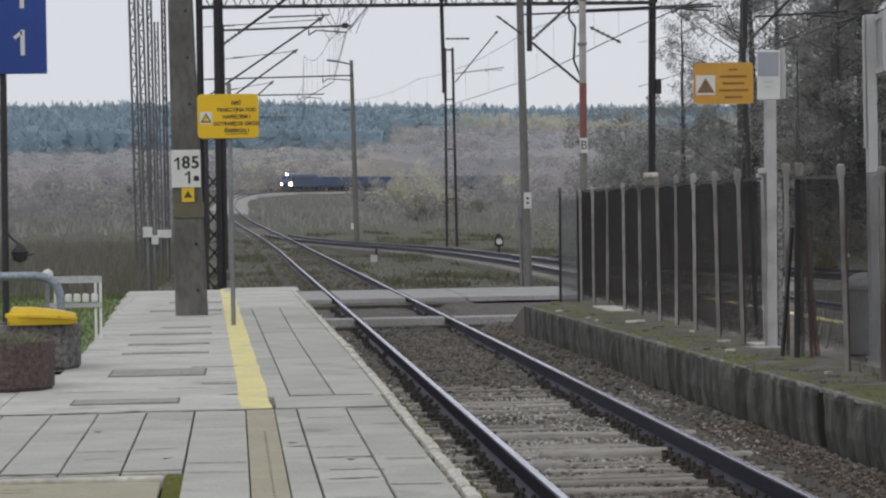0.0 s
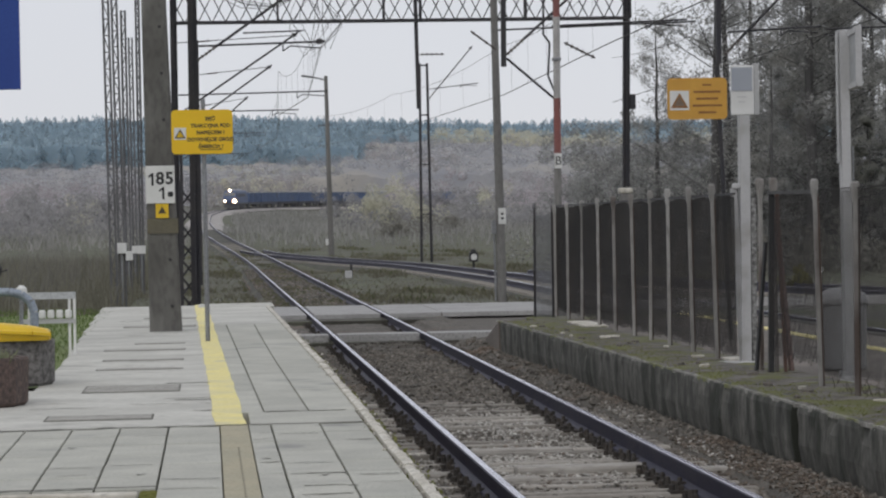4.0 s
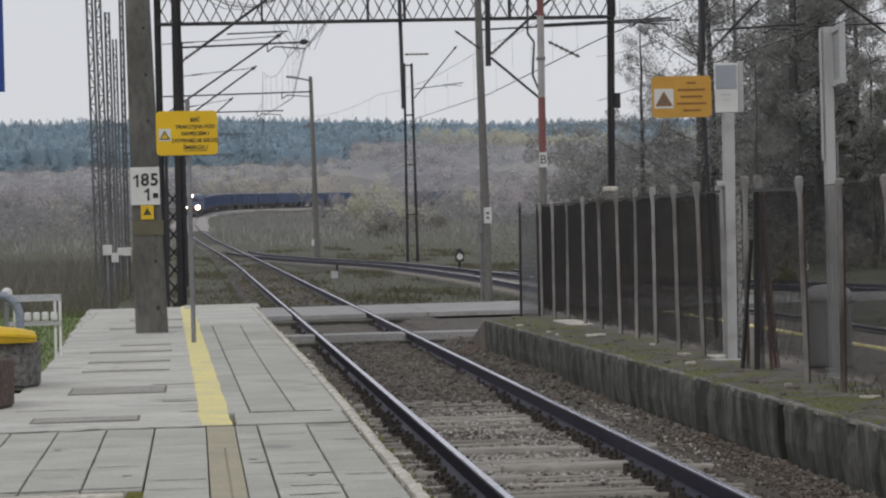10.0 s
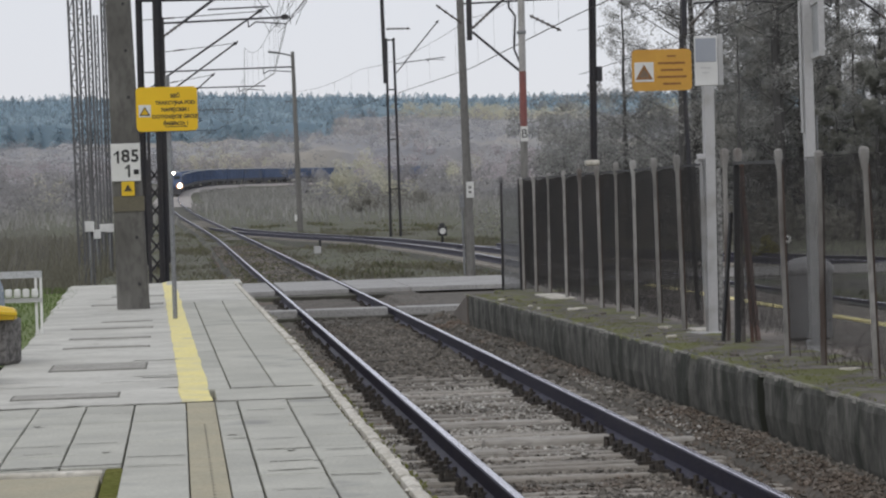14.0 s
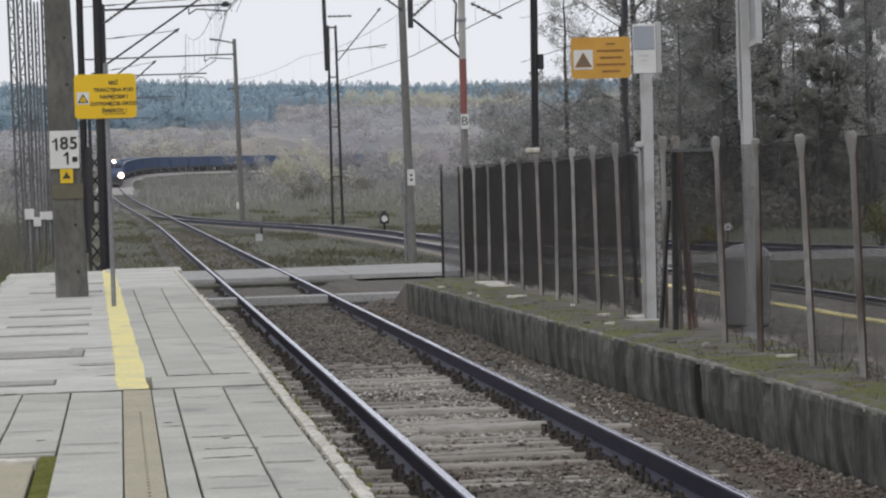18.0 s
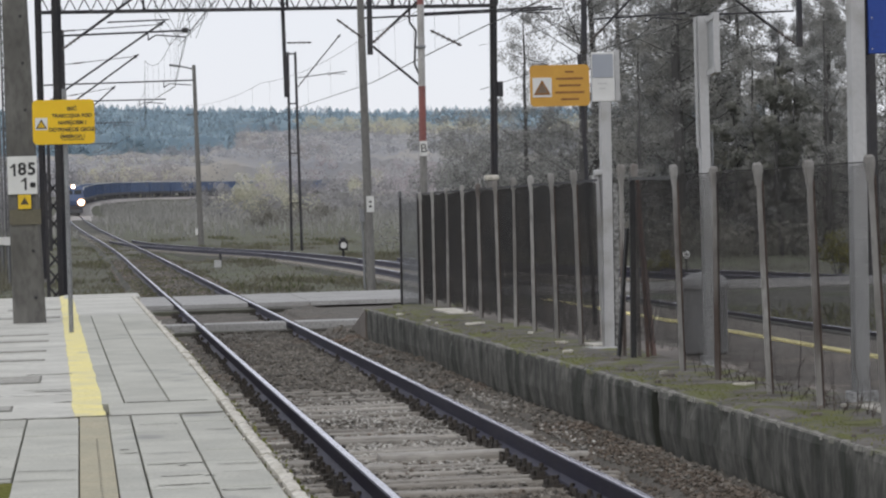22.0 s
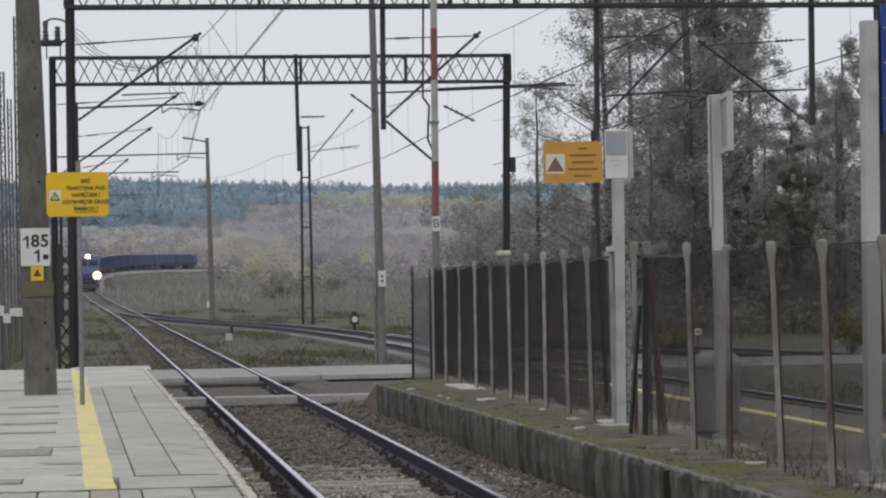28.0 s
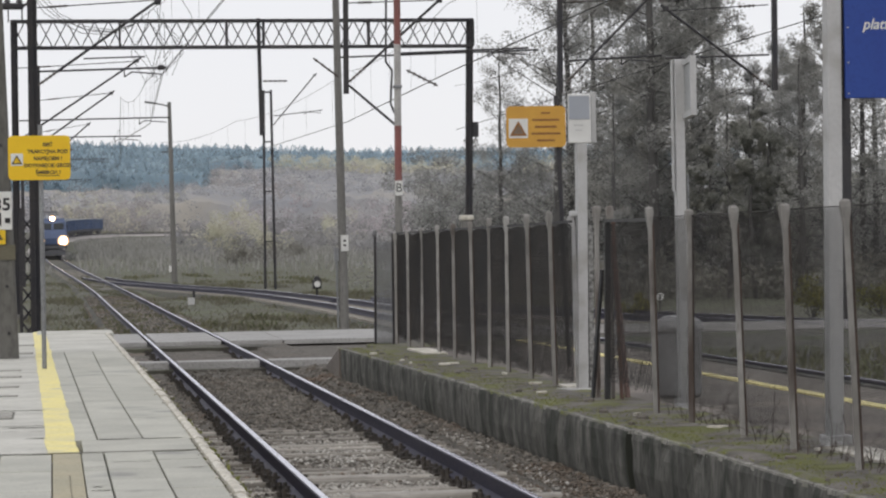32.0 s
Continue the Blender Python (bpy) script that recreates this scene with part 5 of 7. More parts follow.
def gantry_near():
    ob = thing("catenary_gantry", "dark steel lattice gantry spanning four tracks", "gantry", pose(0, 62, 0))
    column(ob, -0.32, -0.5, 9.7, 0.19, 0.04, 0.33)
    column(ob, 19.5, -0.5, 9.7, 0.22)
    truss(ob, 62, -0.4, 19.6, 8.50, 9.40)
    for x in (7.13, 12.36, 17.74):
        bm = bar(B(), (x, 0, 5.54), (x + 0.04, 0, 9.7), 0.135, 0.12)
        part("drop_post", bm, M_STEEL, ob)
    cantilever(ob, -0.2, 5.78, (2.68, 7.8), (-0.2, 6.12, 2.85, 6.2), tie=(-0.25, 7.62, 2.6, 7.8))
    part("register_tie", tube(B(), (0.9, 0, 6.42), (2.35, 0, 6.46), 0.018), M_STEEL, ob)
    cantilever(ob, 7.2, 5.82, (9.42, 7.78), (8.3, 6.5, 11.6, 6.62), tie=(7.2, 7.72, 9.3, 7.78))
    part("brace", tube(B(), (7.2, 0, 5.74), (8.35, 0, 4.75), 0.03), M_STEEL, ob)
    insulator(ob, (6.35, 0, 6.4), (6.95, 0, 5.95), 4, 0.045)
    part("hanger", rope(B(), [(8.15, 0, 8.7), (8.1, 0, 6.3), (8.25, 0, 6.1), (8.2, 0, 5.3), (8.4, 0, 4.8)], 0.026), M_STEEL, ob)
    insulator(ob, (8.6, 0, 6.1), (9.35, 0, 5.72), 6, 0.06)
    cantilever(ob, 12.5, 5.75, (14.6, 7.83), (12.6, 6.3, 14.9, 6.42), tie=(12.4, 7.72, 14.5, 7.8))
    cantilever(ob, 17.62, 5.62, (15.02, 7.56), (17.6, 6.42, 15.0, 6.35), tie=(17.6, 7.65, 14.9, 7.5))
    bx = part("switch", box(B(), (-0.74, 0, 7.66), (0.52, 0.24, 0.14), bevel=0.03), M_STEEL, ob, "pole-top switch with insulators")
    part("bracket", bar(B(), (-0.5, 0, 7.66), (-0.28, 0, 7.8), 0.06, 0.06), M_STEEL, bx)
    for x, h in ((-0.86, 0.44), (-0.58, 0.3)):
        part("insulator", lathe(B(), [(0.05, 0), (0.085, 0.04), (0.05, 0.08), (0.085, 0.12), (0.05, 0.16), (0.085, 0.2), (0.05, 0.24), (0.07, h), (0.02, h + 0.03)], 10, (x, 0, 7.73)), M_GREYSTEEL, bx, "ribbed grey insulator")
    part("terminal_strap", rope(B(), [(-0.86, 0, 8.18), (-0.7, 0, 8.24), (-0.5, 0, 8.22), (-0.32, 0, 8.12)], 0.022), M_STEEL, bx)
    for x in (-0.84, -0.52):
        part("pull_rod", tube(B(), (x, 0, 7.6), (x, 0, 7.28), 0.016), M_STEEL, bx)
    r = random.Random(29)
    for k in range(4):
        drop, out = 0.34 * k - 0.3, r.uniform(-0.2, 0.2)
        pts = [(-0.25, -0.1, 8.05 - 0.06 * k), (0.0, -0.1, 7.78 - drop * 0.4), (0.35, -0.1, 7.42 - drop * 0.2), (0.95 + out, -0.1, 7.12 - drop * 0.15), (1.6 + out, -0.1, 7.05 - drop * 0.1), (2.15, -0.1, 7.25), (2.68, -0.1, 7.7)]
        part("jumper", rope(B(), pts, 0.008), M_WIRE, ob)


def jumper_loops():
    """Slack jumper wires looping between the messenger and the contact wire near the gantry."""
    r = random.Random(17)
    ob = thing("jumper_wires", "slack jumper wires between the wires above the near track", "overhead line")
    for k in range(9):
        y = r.choice((58, 59.5, 61, 63, 64, 66, 70)) + r.uniform(-0.5, 0.5)
        x0, x1 = 2.65 + r.uniform(-0.25, 0.25), 2.75 + r.uniform(-0.3, 0.4)
        bulge = r.uniform(-0.5, 0.7)
        pts = [(x0 + (x1 - x0) * u + bulge * math.sin(math.pi * u), y + 0.3 * u, 7.72 - 1.6 * u - 0.12 * math.sin(2 * math.pi * u)) for u in np.linspace(0, 1, 9)]
        part("jumper", rope(B(), pts, 0.007, 5), M_WIRE, ob)
    for x, z in ((2.72, 6.2), (2.66, 7.75)):
        part("wire_clamp", box(B(), (x, 62, z), (0.16, 0.2, 0.12), bevel=0.03), M_STEEL, ob)


def gantry_far():
    ob = thing("catenary_gantry", "dark steel lattice gantry across three tracks", "gantry", pose(0, 86, 0))
    column(ob, -1.04, -0.5, 9.46, 0.22, 0.02)
    column(ob, 13.86, -0.5, 9.46, 0.24, 0.2)
    truss(ob, 86, -1.1, 14.15, 8.55, 9.42)
    part("drop_post", bar(B(), (7.02, 0, 5.62), (6.97, 0, 9.5), 0.12, 0.12), M_STEEL, ob)
    part("switch_box", box(B(), (14.19, 0, 5.75), (0.2, 0.25, 0.5), bevel=0.02), M_STEEL, ob)
    part("outrigger", tube(B(), (9.6, 0.1, 8.2), (16.4, 0.1, 8.42), 0.03), M_STEEL, ob)
    cantilever(ob, -0.9, 5.55, (2.95, 8.12), (-0.9, 6.18, 4.0, 6.25), tie=(-0.9, 7.9, 2.9, 8.1))
    insulator(ob, (7.1, 0, 7.42), (7.9, 0, 7.42), 5)


def mast_line(x, y, top, reg, label):
    ob = thing("catenary_mast", label, "mast", pose(0, y, 0))
    for q in (-0.1, 0.1):
        part("flange", bar(B(), (x, q, -0.4), (x, q, 8.9), 0.2, 0.03), M_STEEL, ob)
    part("web", bar(B(), (x, 0, -0.4), (x, 0, 8.9), 0.05, 0.17), M_STEEL, ob)
    cantilever(ob, x + 0.12, 6.0, top, reg, tie=(x + 0.1, 7.6, top[0] - 0.1, top[1]))


gantry_near()
jumper_loops()
gantry_far()
mast_line(-0.35, 99, (2.4, 7.85), (-0.3, 6.2, 3.5, 6.22), "dark steel catenary mast with a cantilever")
mast_line(-0.45, 125, (1.9, 7.95), (-0.3, 6.3, 2.9, 6.3), "dark steel catenary mast farther along the line")
mast_line(-1.6, 160, (1.3, 8.1), (-1.5, 6.3, 2.6, 6.3), "small dark catenary mast near the turnout")
lm = thing("catenary_cantilever", "cantilever reaching from the lattice mast over the second track", "cantilever", pose(0, 141, 0))
cantilever(lm, 12.1, 8.6, (14.4, 11.3), (12.1, 9.1, 14.8, 9.4))


def wires(name, label, path, height, sag, supports, off=0.0, swing=0.1):
    """Messenger wire with sag, contact wire and droppers along a track."""
    ob = thing(name, label, "overhead line")
    def at(y, k):
        i = int(np.clip(np.searchsorted(path[:, 1], y), 0, len(path) - 1))
        zig = swing if k % 2 else -0.1
        return path[i, 0] + off + zig, path[i, 2] + height
    mes, con = B(), B()
    for k, (a, b) in enumerate(zip(supports, supports[1:])):
        n = 10
        pm, pc = [], []
        for j in range(n + 1):
            u = j / n
            y = a + (b - a) * u
            xa, za = at(a, k)
            xb, zb = at(b, k + 1)
            x, z = xa + (xb - xa) * u, za + (zb - za) * u
            pc.append((x, y, z))
            pm.append((x, y, z + 1.65 - sag * 4 * u * (1 - u)))
            if j % 2:
                part("dropper", tube(B(), pc[-1], pm[-1], 0.003, n=4), M_WIRE, ob)
        thin = 0.008
        rope(mes, pm, thin, 5)
        rope(con, pc, thin, 5)
        rope(con, [(x + 0.03, y, z) for x, y, z in pc], thin * 0.85, 5)
    part("messenger_wire", mes, M_WIRE, ob)
    part("contact_wire", con, M_WIRE, ob)


wires("overhead_wire", "thin contact and messenger wires above the near track", MAIN_LINE, 6.05, 0.5, [-35, 20, 62, 86, 99, 125, 160, 215, 280], 0.05, 0.5)
wires("overhead_wire", "thin contact and messenger wires above the second track", LOOP_LINE, 6.05, 0.3, [-35, 20, 62, 86, 118, 141], -0.25)
wires("overhead_wire", "thin contact and messenger wires above the siding", np.array([(15.0, y, 0.0) for y in range(-40, 100)]), 6.2, 0.4, [-35, 20, 62, 96], 0.0)

# ---- small line-side equipment ----
sig = thing("point_indicator", "small black point indicator with a white disc", "railway signal", pose(11.0, 108, -0.35))
part("post", tube(B(), (0, 0, 0), (0, 0, 0.55), 0.05), M_BLACK, sig)
lan = part("lantern", box(B(), (0, 0, 0.72), (0.36, 0.36, 0.4), bevel=0.03), M_BLACK, sig)
part("disc", tube(B(), (0, -0.18, 0.72), (0, -0.2, 0.72), 0.13, n=18), M_WHITE, lan, "white disc")
part("cap", lathe(B(), [(0.12, 0), (0.12, 0.08), (0.05, 0.14)], 10, (0, 0, 0.92)), M_BLACK, lan)
part("lever", rope(B(), [(0.0, -0.2, 0.1), (-0.25, -0.3, 0.0), (-0.35, -0.35, -0.05)], 0.04), M_BLACK, sig)
mk = thing("track_marker", "small white marker box with a dark top beside the track", "marker", pose(5.5, 103, -0.42))
part("body", box(B(), (0, 0, 0.26), (0.27, 0.26, 0.3), bevel=0.02), M_WHITEPOST, mk)
part("post", tube(B(), (0.11, 0.05, 0.0), (0.11, 0.05, 0.66), 0.05), M_BLACK, mk)
pl = thing("concrete_pillar", "short pale concrete pillar with a cap behind the fence", "pillar", pose(7.6, 47, -0.4))
part("shaft", box(B(), (0, 0, 1.35), (0.19, 0.19, 2.7), bevel=0.02), M_POLE2, pl)
part("cap", box(B(), (0, 0, 2.75), (0.25, 0.25, 0.1), bevel=0.03), M_EDGE, pl)
slab = thing("loose_slab", "broken pale concrete slab lying by the pole", "slab", pose(7.95, 64.5, -0.35, 6, 5, 20))
part("slab", box(B(), (0, 0, 0.06), (0.45, 0.3, 0.12), bevel=0.03), M_EDGE, slab)


# ---- fence on the island platform ----
def fence_x(y):
    return 5.15 + 0.0095 * (y - 16)


# place along the fence, lean and height of each post
FENCE = [(13.0, -1.5, 1.0), (14.5, -1.6, 1.0), (16.01, -1.84, 1.0), (17.52, -1.29, 1.0), (18.91, -1.61, 1.005), (20.59, 0.49, 1.005), (21.88, -0.83, 1.03), (26.68, -0.8, 1.05), (28.11, -0.48, 1.045), (29.64, 0.32, 1.045),
         (31.0, 0.74, 1.045), (32.29, -0.47, 1.03), (33.92, 0.19, 1.025), (35.45, 0.17, 1.02), (37.22, 0.94, 1.01), (38.75, 0.3, 1.0), (40.25, 0.2, 0.99)]
fence = thing("fence", "weathered platform fence of grey posts and rusty wire mesh", "fence")


def fence_post_mesh():
    """A slender T-shaped post with a flared, rounded top."""
    bm = B()
    bar(bm, (0, 0, 0), (0, 0, 1.75), 0.036, 0.014)
    bar(bm, (0, 0.02, 0), (0, 0.02, 1.75), 0.014, 0.045)
    rings = []
    for w, d, z in ((0.019, 0.018, 1.68), (0.023, 0.021, 1.73), (0.029, 0.026, 1.77), (0.033, 0.028, 1.81), (0.03, 0.026, 1.845), (0.018, 0.014, 1.863)):
        rings.append([bm.verts.new((x, y + 0.01, z)) for x, y in ((-w, -d), (w, -d), (w, d), (-w, d))])
    for a, b in zip(rings, rings[1:]):
        for k in range(4):
            bm.faces.new((a[k], a[(k + 1) % 4], b[(k + 1) % 4], b[k]))
    bm.faces.new(rings[-1])
    return mesh_of("fence_post", bm, M_FENCEPOST)


FP = fence_post_mesh()
# added brown strip along each post, painted dark as its shaded side
POST_SHADE = mesh_of("post_shade", bar(B(), (0.026, 0.004, 0.0), (0.026, 0.004, 1.72), 0.018, 0.02), mat("brown_post_shade", (0.055, 0.042, 0.037), (0.09, 0.062, 0.05), 4, 0.9))
rng = random.Random(12)
for y, lean, tall in FENCE:
    post = piece("post", FP, fence, pose(fence_x(y), y, PR - 0.02, rng.uniform(-0.5, 0.5), lean, rng.uniform(-8, 8)) @ Matrix.Diagonal((1, 1, tall * 0.945, 1)))
    # shaded-side strip of the post
    piece("web", POST_SHADE, post, Matrix())


def wire_mesh(y0, y1, z0, z1, pitch, r, flat=1.0, slack=0.02):
    """Diagonal woven wires between two heights along the fence line."""
    verts, faces = [], []
    h = z1 - z0
    run = h * flat
    rr = random.Random(5)
    def wire(a, b):
        k = len(verts)
        for p in (a, b):
            verts.extend(((p[0] + r, p[1], p[2]), (p[0] - r * 0.5, p[1] + r * 0.9, p[2]), (p[0] - r * 0.5, p[1] - r * 0.9, p[2])))
        faces.extend(((k, k + 1, k + 4, k + 3), (k + 1, k + 2, k + 5, k + 4), (k + 2, k, k + 3, k + 5)))
    y = y0 - run
    while y < y1 + run:
        for s in (1, -1):
            ya, yb = (y, y + run) if s > 0 else (y + run, y)
            za, zb = z0 + 0.03 * math.sin(y * 2.3) + rr.uniform(-slack, slack), z1 + 0.012 * math.sin(y * 4.4)
            if ya > yb:
                ya, yb, za, zb = yb, ya, zb, za
            if ya < y0:
                za, ya = za + (zb - za) * (y0 - ya) / (yb - ya), y0
            if yb > y1:
                zb, yb = za + (zb - za) * (y1 - ya) / (yb - ya), y1
            if yb > ya:
                wire((fence_x(ya) + 0.03, ya, za), (fence_x(yb) + 0.03, yb, zb))
        y += pitch
    for z in (z0 + 0.12, (z0 + z1) / 2, z1):
        wire((fence_x(y0) + 0.03, y0, z - 0.004), (fence_x(y1) + 0.03, y1, z - 0.004))
    tagged(raw("wire_mesh", verts, faces, M_MESH, fence), "dark rusty diamond wire mesh")


wire_mesh(8.5, 21.88, PR + 0.14, 2.04, 0.038, 0.0018, 2.2, 0.0)
wire_mesh(21.88, 24.1, PR + 0.2, 2.02, 0.045, 0.0024)
wire_mesh(25.75, 40.3, PR + 0.1, 2.03, 0.042, 0.003)
part("top_rail", bar(B(), (fence_x(8.5) + 0.03, 8.5, 2.045), (fence_x(24.7) + 0.03, 24.1, 2.05), 0.008, 0.008), M_MESH, fence)
part("top_rail", bar(B(), (fence_x(25.75) + 0.03, 25.75, 2.06), (fence_x(40.3) + 0.03, 40.3, 2.05), 0.02, 0.025), M_STEEL, fence)
gate = thing("fence_gate", "black steel gate frame with leaning rusty braces", "gate", pose(fence_x(24.14), 24.14, PR - 0.02))
part("gate_post", bar(B(), (0.04, 0, 0), (0.07, 0, 1.73), 0.048, 0.05), M_BLACK, gate)
part("gate_rail", bar(B(), (0.05, 0, 1.72), (-0.01, -2.2, 1.70), 0.03, 0.03), M_BLACK, gate)
part("brace", bar(B(), (-0.09, 0.05, 0.04), (0.03, 0.1, 1.25), 0.03, 0.03), M_BLACK, gate)
part("gate_stile", bar(B(), (0.17, -0.05, 0.0), (0.11, -0.05, 1.72), 0.03, 0.03), M_RUST, gate)
part("brace", bar(B(), (0.26, 0.1, 0.0), (0.12, 0.05, 1.55), 0.05, 0.035), mat("red_brown_steel", (0.25, 0.175, 0.155), (0.17, 0.115, 0.1), 5, 0.85), gate, "red-brown rusty brace")
piece("fence_post", FP, gate, pose(0.02, 0.3, 0, 0, 0.4, 20))
piece("fence_post", FP, gate, pose(0.12, 0.1, 0, 0, -0.2, 10))
# fence return across the end of the platform
ret = thing("fence", "short end fence of pale mesh on a thin dark post", "fence", pose(5.08, 40.5, 0.28))
part("post", bar(B(), (0, 0, -0.15), (0.02, 0, 1.72), 0.035, 0.035), M_STEEL, ret, "thin dark steel post")
part("post_top", lathe(B(), [(0.02, 0), (0.035, 0.03), (0.03, 0.09), (0.012, 0.11)], 10, (0.02, 0, 1.72)), M_GREYSTEEL, ret)
part("corner_post", bar(B(), (0.28, -0.16, -0.05), (0.285, -0.16, 1.78), 0.03, 0.05), M_STEEL, ret, "dark steel corner post")
bm = B()
for k in range(24):
    tube(bm, (0.0115 * k, -0.006 * k, 0.02), (0.02 + 0.011 * k, -0.006 * k, 1.64), 0.0036, n=4)
for k in range(46):
    tube(bm, (0, 0, 0.03 + 0.035 * k), (0.28, -0.15, 0.03 + 0.036 * k), 0.004, n=4)
part("wire_mesh", bm, M_GALV, ret, "pale wire mesh")
part("mid_rail", bar(B(), (0, 0, 0.82), (0.28, -0.15, 0.82), 0.012, 0.02), M_GALV, ret)

# dry vines and weeds at the foot of the fence
def weeds(name, label, area, count, h, material, spread=0.4, w=0.012):
    r = np.random.RandomState(21)
    verts, faces = [], []
    for _ in range(count):
        x, y, z = area(r)
        hh = h * r.uniform(0.4, 1.2)
        dx, dy = r.uniform(-spread, spread, 2) * hh
        a = r.uniform(0, 3.14)
        ux, uy = math.cos(a) * w, math.sin(a) * w
        k = len(verts)
        verts += [(x - ux, y - uy, z), (x + ux, y + uy, z), (x + dx * 0.4 + ux * 0.7, y + dy * 0.4 + uy * 0.7, z + hh * 0.6), (x + dx * 0.4 - ux * 0.7, y + dy * 0.4 - uy * 0.7, z + hh * 0.6), (x + dx, y + dy, z + hh)]
        faces += [(k, k + 1, k + 2, k + 3), (k + 3, k + 2, k + 4)]
    return tagged(raw(name, verts, faces, material), label, "plants", kind="stuff")


weeds("dry_weeds", "dry brown weeds at the foot of the fence", lambda r: (lambda y: (fence_x(y) + r.uniform(0.0, 0.25), y, PR))(13 + 9 * r.uniform() ** 1.5 + 0.25 * round(3 * r.uniform())), 150, 0.15, M_TWIG, 1.0, 0.004)
weeds("moss_tufts", "low green tufts on the mossy platform edge", lambda r: (lambda y: (4.66 - 0.0165 * max(0, y - 18) + 0.5 * abs(r.normal(0, 0.6)), y, PR + 0.01))(10 + 28 * r.uniform()), 4500, 0.013, M_MOSS, 0.9, 0.005)
weeds("edge_moss", "low moss along the crumbling platform edge", lambda r: (lambda y: (edge_x(y) + (0.085 if r.uniform() < 0.7 else -0.015) + r.normal(0, 0.012), y, PL - 0.02))(11 + 22 * r.uniform() ** 1.4), 500, 0.022, M_MOSS, 0.9, 0.009)

def vines():
    """Thin dead stems wandering up through the lower part of the wire mesh."""
    r = random.Random(23)
    bm = B()
    for _ in range(70):
        y = r.choice((16.6, 17.3, 18.3, 18.7, 19.2, 19.9, 20.5, 21.2)) + r.gauss(0, 0.3)
        p = Vector((fence_x(y) + 0.05 + r.uniform(0, 0.14), y, PR))
        pts, d = [p], Vector((r.gauss(0, 0.02), r.gauss(0, 0.05), 0.05))
        for _ in range(r.randint(3, 6)):
            d = d * 0.7 + Vector((r.gauss(0, 0.018), r.gauss(0, 0.05), r.gauss(0.012, 0.03)))
            p = p + d
            p.z = max(p.z, PR + 0.004)
            pts.append(p.copy())
        rope(bm, pts, r.uniform(0.0012, 0.0026), 3)
    tagged(part("dead_vines", bm, M_TWIG), "tangled dead vines in the foot of the wire fence", "plants", kind="stuff")


vines()
litter_bin = thing("litter_bin", "grey plastic litter bin with a domed lid behind the fence", "litter bin", pose(6.03, 24.4, PR))
part("body", lathe(B(), [(0.19, 0.0), (0.215, 0.02), (0.225, 0.62), (0.235, 0.63)], 24), M_BIN, litter_bin, smooth=False)
part("lid", lathe(B(), [(0.245, 0.63), (0.245, 0.67), (0.21, 0.73), (0.13, 0.775), (0.02, 0.79)], 20), mat("pale_grey_plastic", (0.30, 0.30, 0.30), (0.24, 0.24, 0.24), 3, 0.5), litter_bin, "paler domed lid")

# ---- planters, bench and hoop on the near platform ----
def planter(x, y, w, h, material, label, n=8):
    ob = thing("planter", label, "planter", pose(x, y, PL))
    part("tub", lathe(B(), [(w * 0.93, 0), (w, 0.03), (w * 1.02, h - 0.02), (w * 1.0, h), (w * 0.86, h), (w * 0.85, h - 0.06)], n), material, ob)
    part("soil", lathe(B(), [(w * 0.84, h - 0.12), (w * 0.84, h - 0.05)], n), M_SOIL, ob)
    return ob


p_far = planter(-1.80, 23.45, 0.41, 0.41, M_PEBBLE2, "grey pebble-dash concrete planter")
p_near = planter(-1.86, 20.75, 0.42, 0.385, M_PEBBLE, "red-brown pebble-dash concrete planter with small plants", 10)
weeds("planter_plants", "small green and brown plants in the planter", lambda r: (-1.86 + r.uniform(-0.3, 0.3), 20.75 + r.uniform(-0.3, 0.3), PL + 0.32), 260, 0.13, M_GREENBLADES, 0.9, 0.012)
lid = thing("plastic_cover", "yellow plastic tub cover lying on the planter", "cover", pose(-1.70, 23.2, PL + 0.41))
bm = B()
prof = [(-0.30, 0.10, 0.20), (-0.26, 0.16, 0.24), (-0.1, 0.155, 0.25), (0.12, 0.13, 0.24), (0.26, 0.10, 0.2), (0.29, 0.08, 0.15)]
rings = []
for x, z, w in prof:
    rings.append([bm.verts.new((x, sy * w, zz)) for sy, zz in ((-0.8, 0.0), (-1, z * 0.5), (-0.75, z * 0.93), (0, z), (0.75, z * 0.93), (1, z * 0.5), (0.8, 0.0))])
for a, b in zip(rings, rings[1:]):
    for k in range(6):
        bm.faces.new((a[k], a[k + 1], b[k + 1], b[k]))
bm.faces.new(rings[0])
bm.faces.new(rings[-1][::-1])
part("shell", bm, M_LEMON, lid, smooth=True)
part("rim", rope(B(), [(-0.31, -0.2, 0.085), (-0.1, -0.26, 0.085), (0.15, -0.25, 0.07), (0.3, -0.16, 0.05)], 0.022), M_LEMON, lid)
hoop = thing("bicycle_hoop", "blue-grey bent steel tube hoop", "bicycle stand", pose(0, 24.4, PL - 0.02))
pts = [(-3.0, 0, 0), (-3.0, 0, 0.68), (-2.95, 0, 0.78), (-2.85, 0, 0.83), (-1.85, 0, 0.83), (-1.74, 0, 0.805), (-1.66, 0, 0.74), (-1.625, 0, 0.64), (-1.62, 0, 0)]
part("tube", rope(B(), pts, 0.04, 14), M_BLUEGREY, hoop, smooth=False)
bench = thing("bench", "white metal-framed platform bench with small white seats", "bench", pose(-1.74, 28.9, 0.4))
for x in (-0.24, 0.2, 0.255):
    part("leg", bar(B(), (x, -0.02 if x < 0.22 else -0.06, 0), (x, 0.0, 0.72), 0.028, 0.035), M_WHITE, bench)
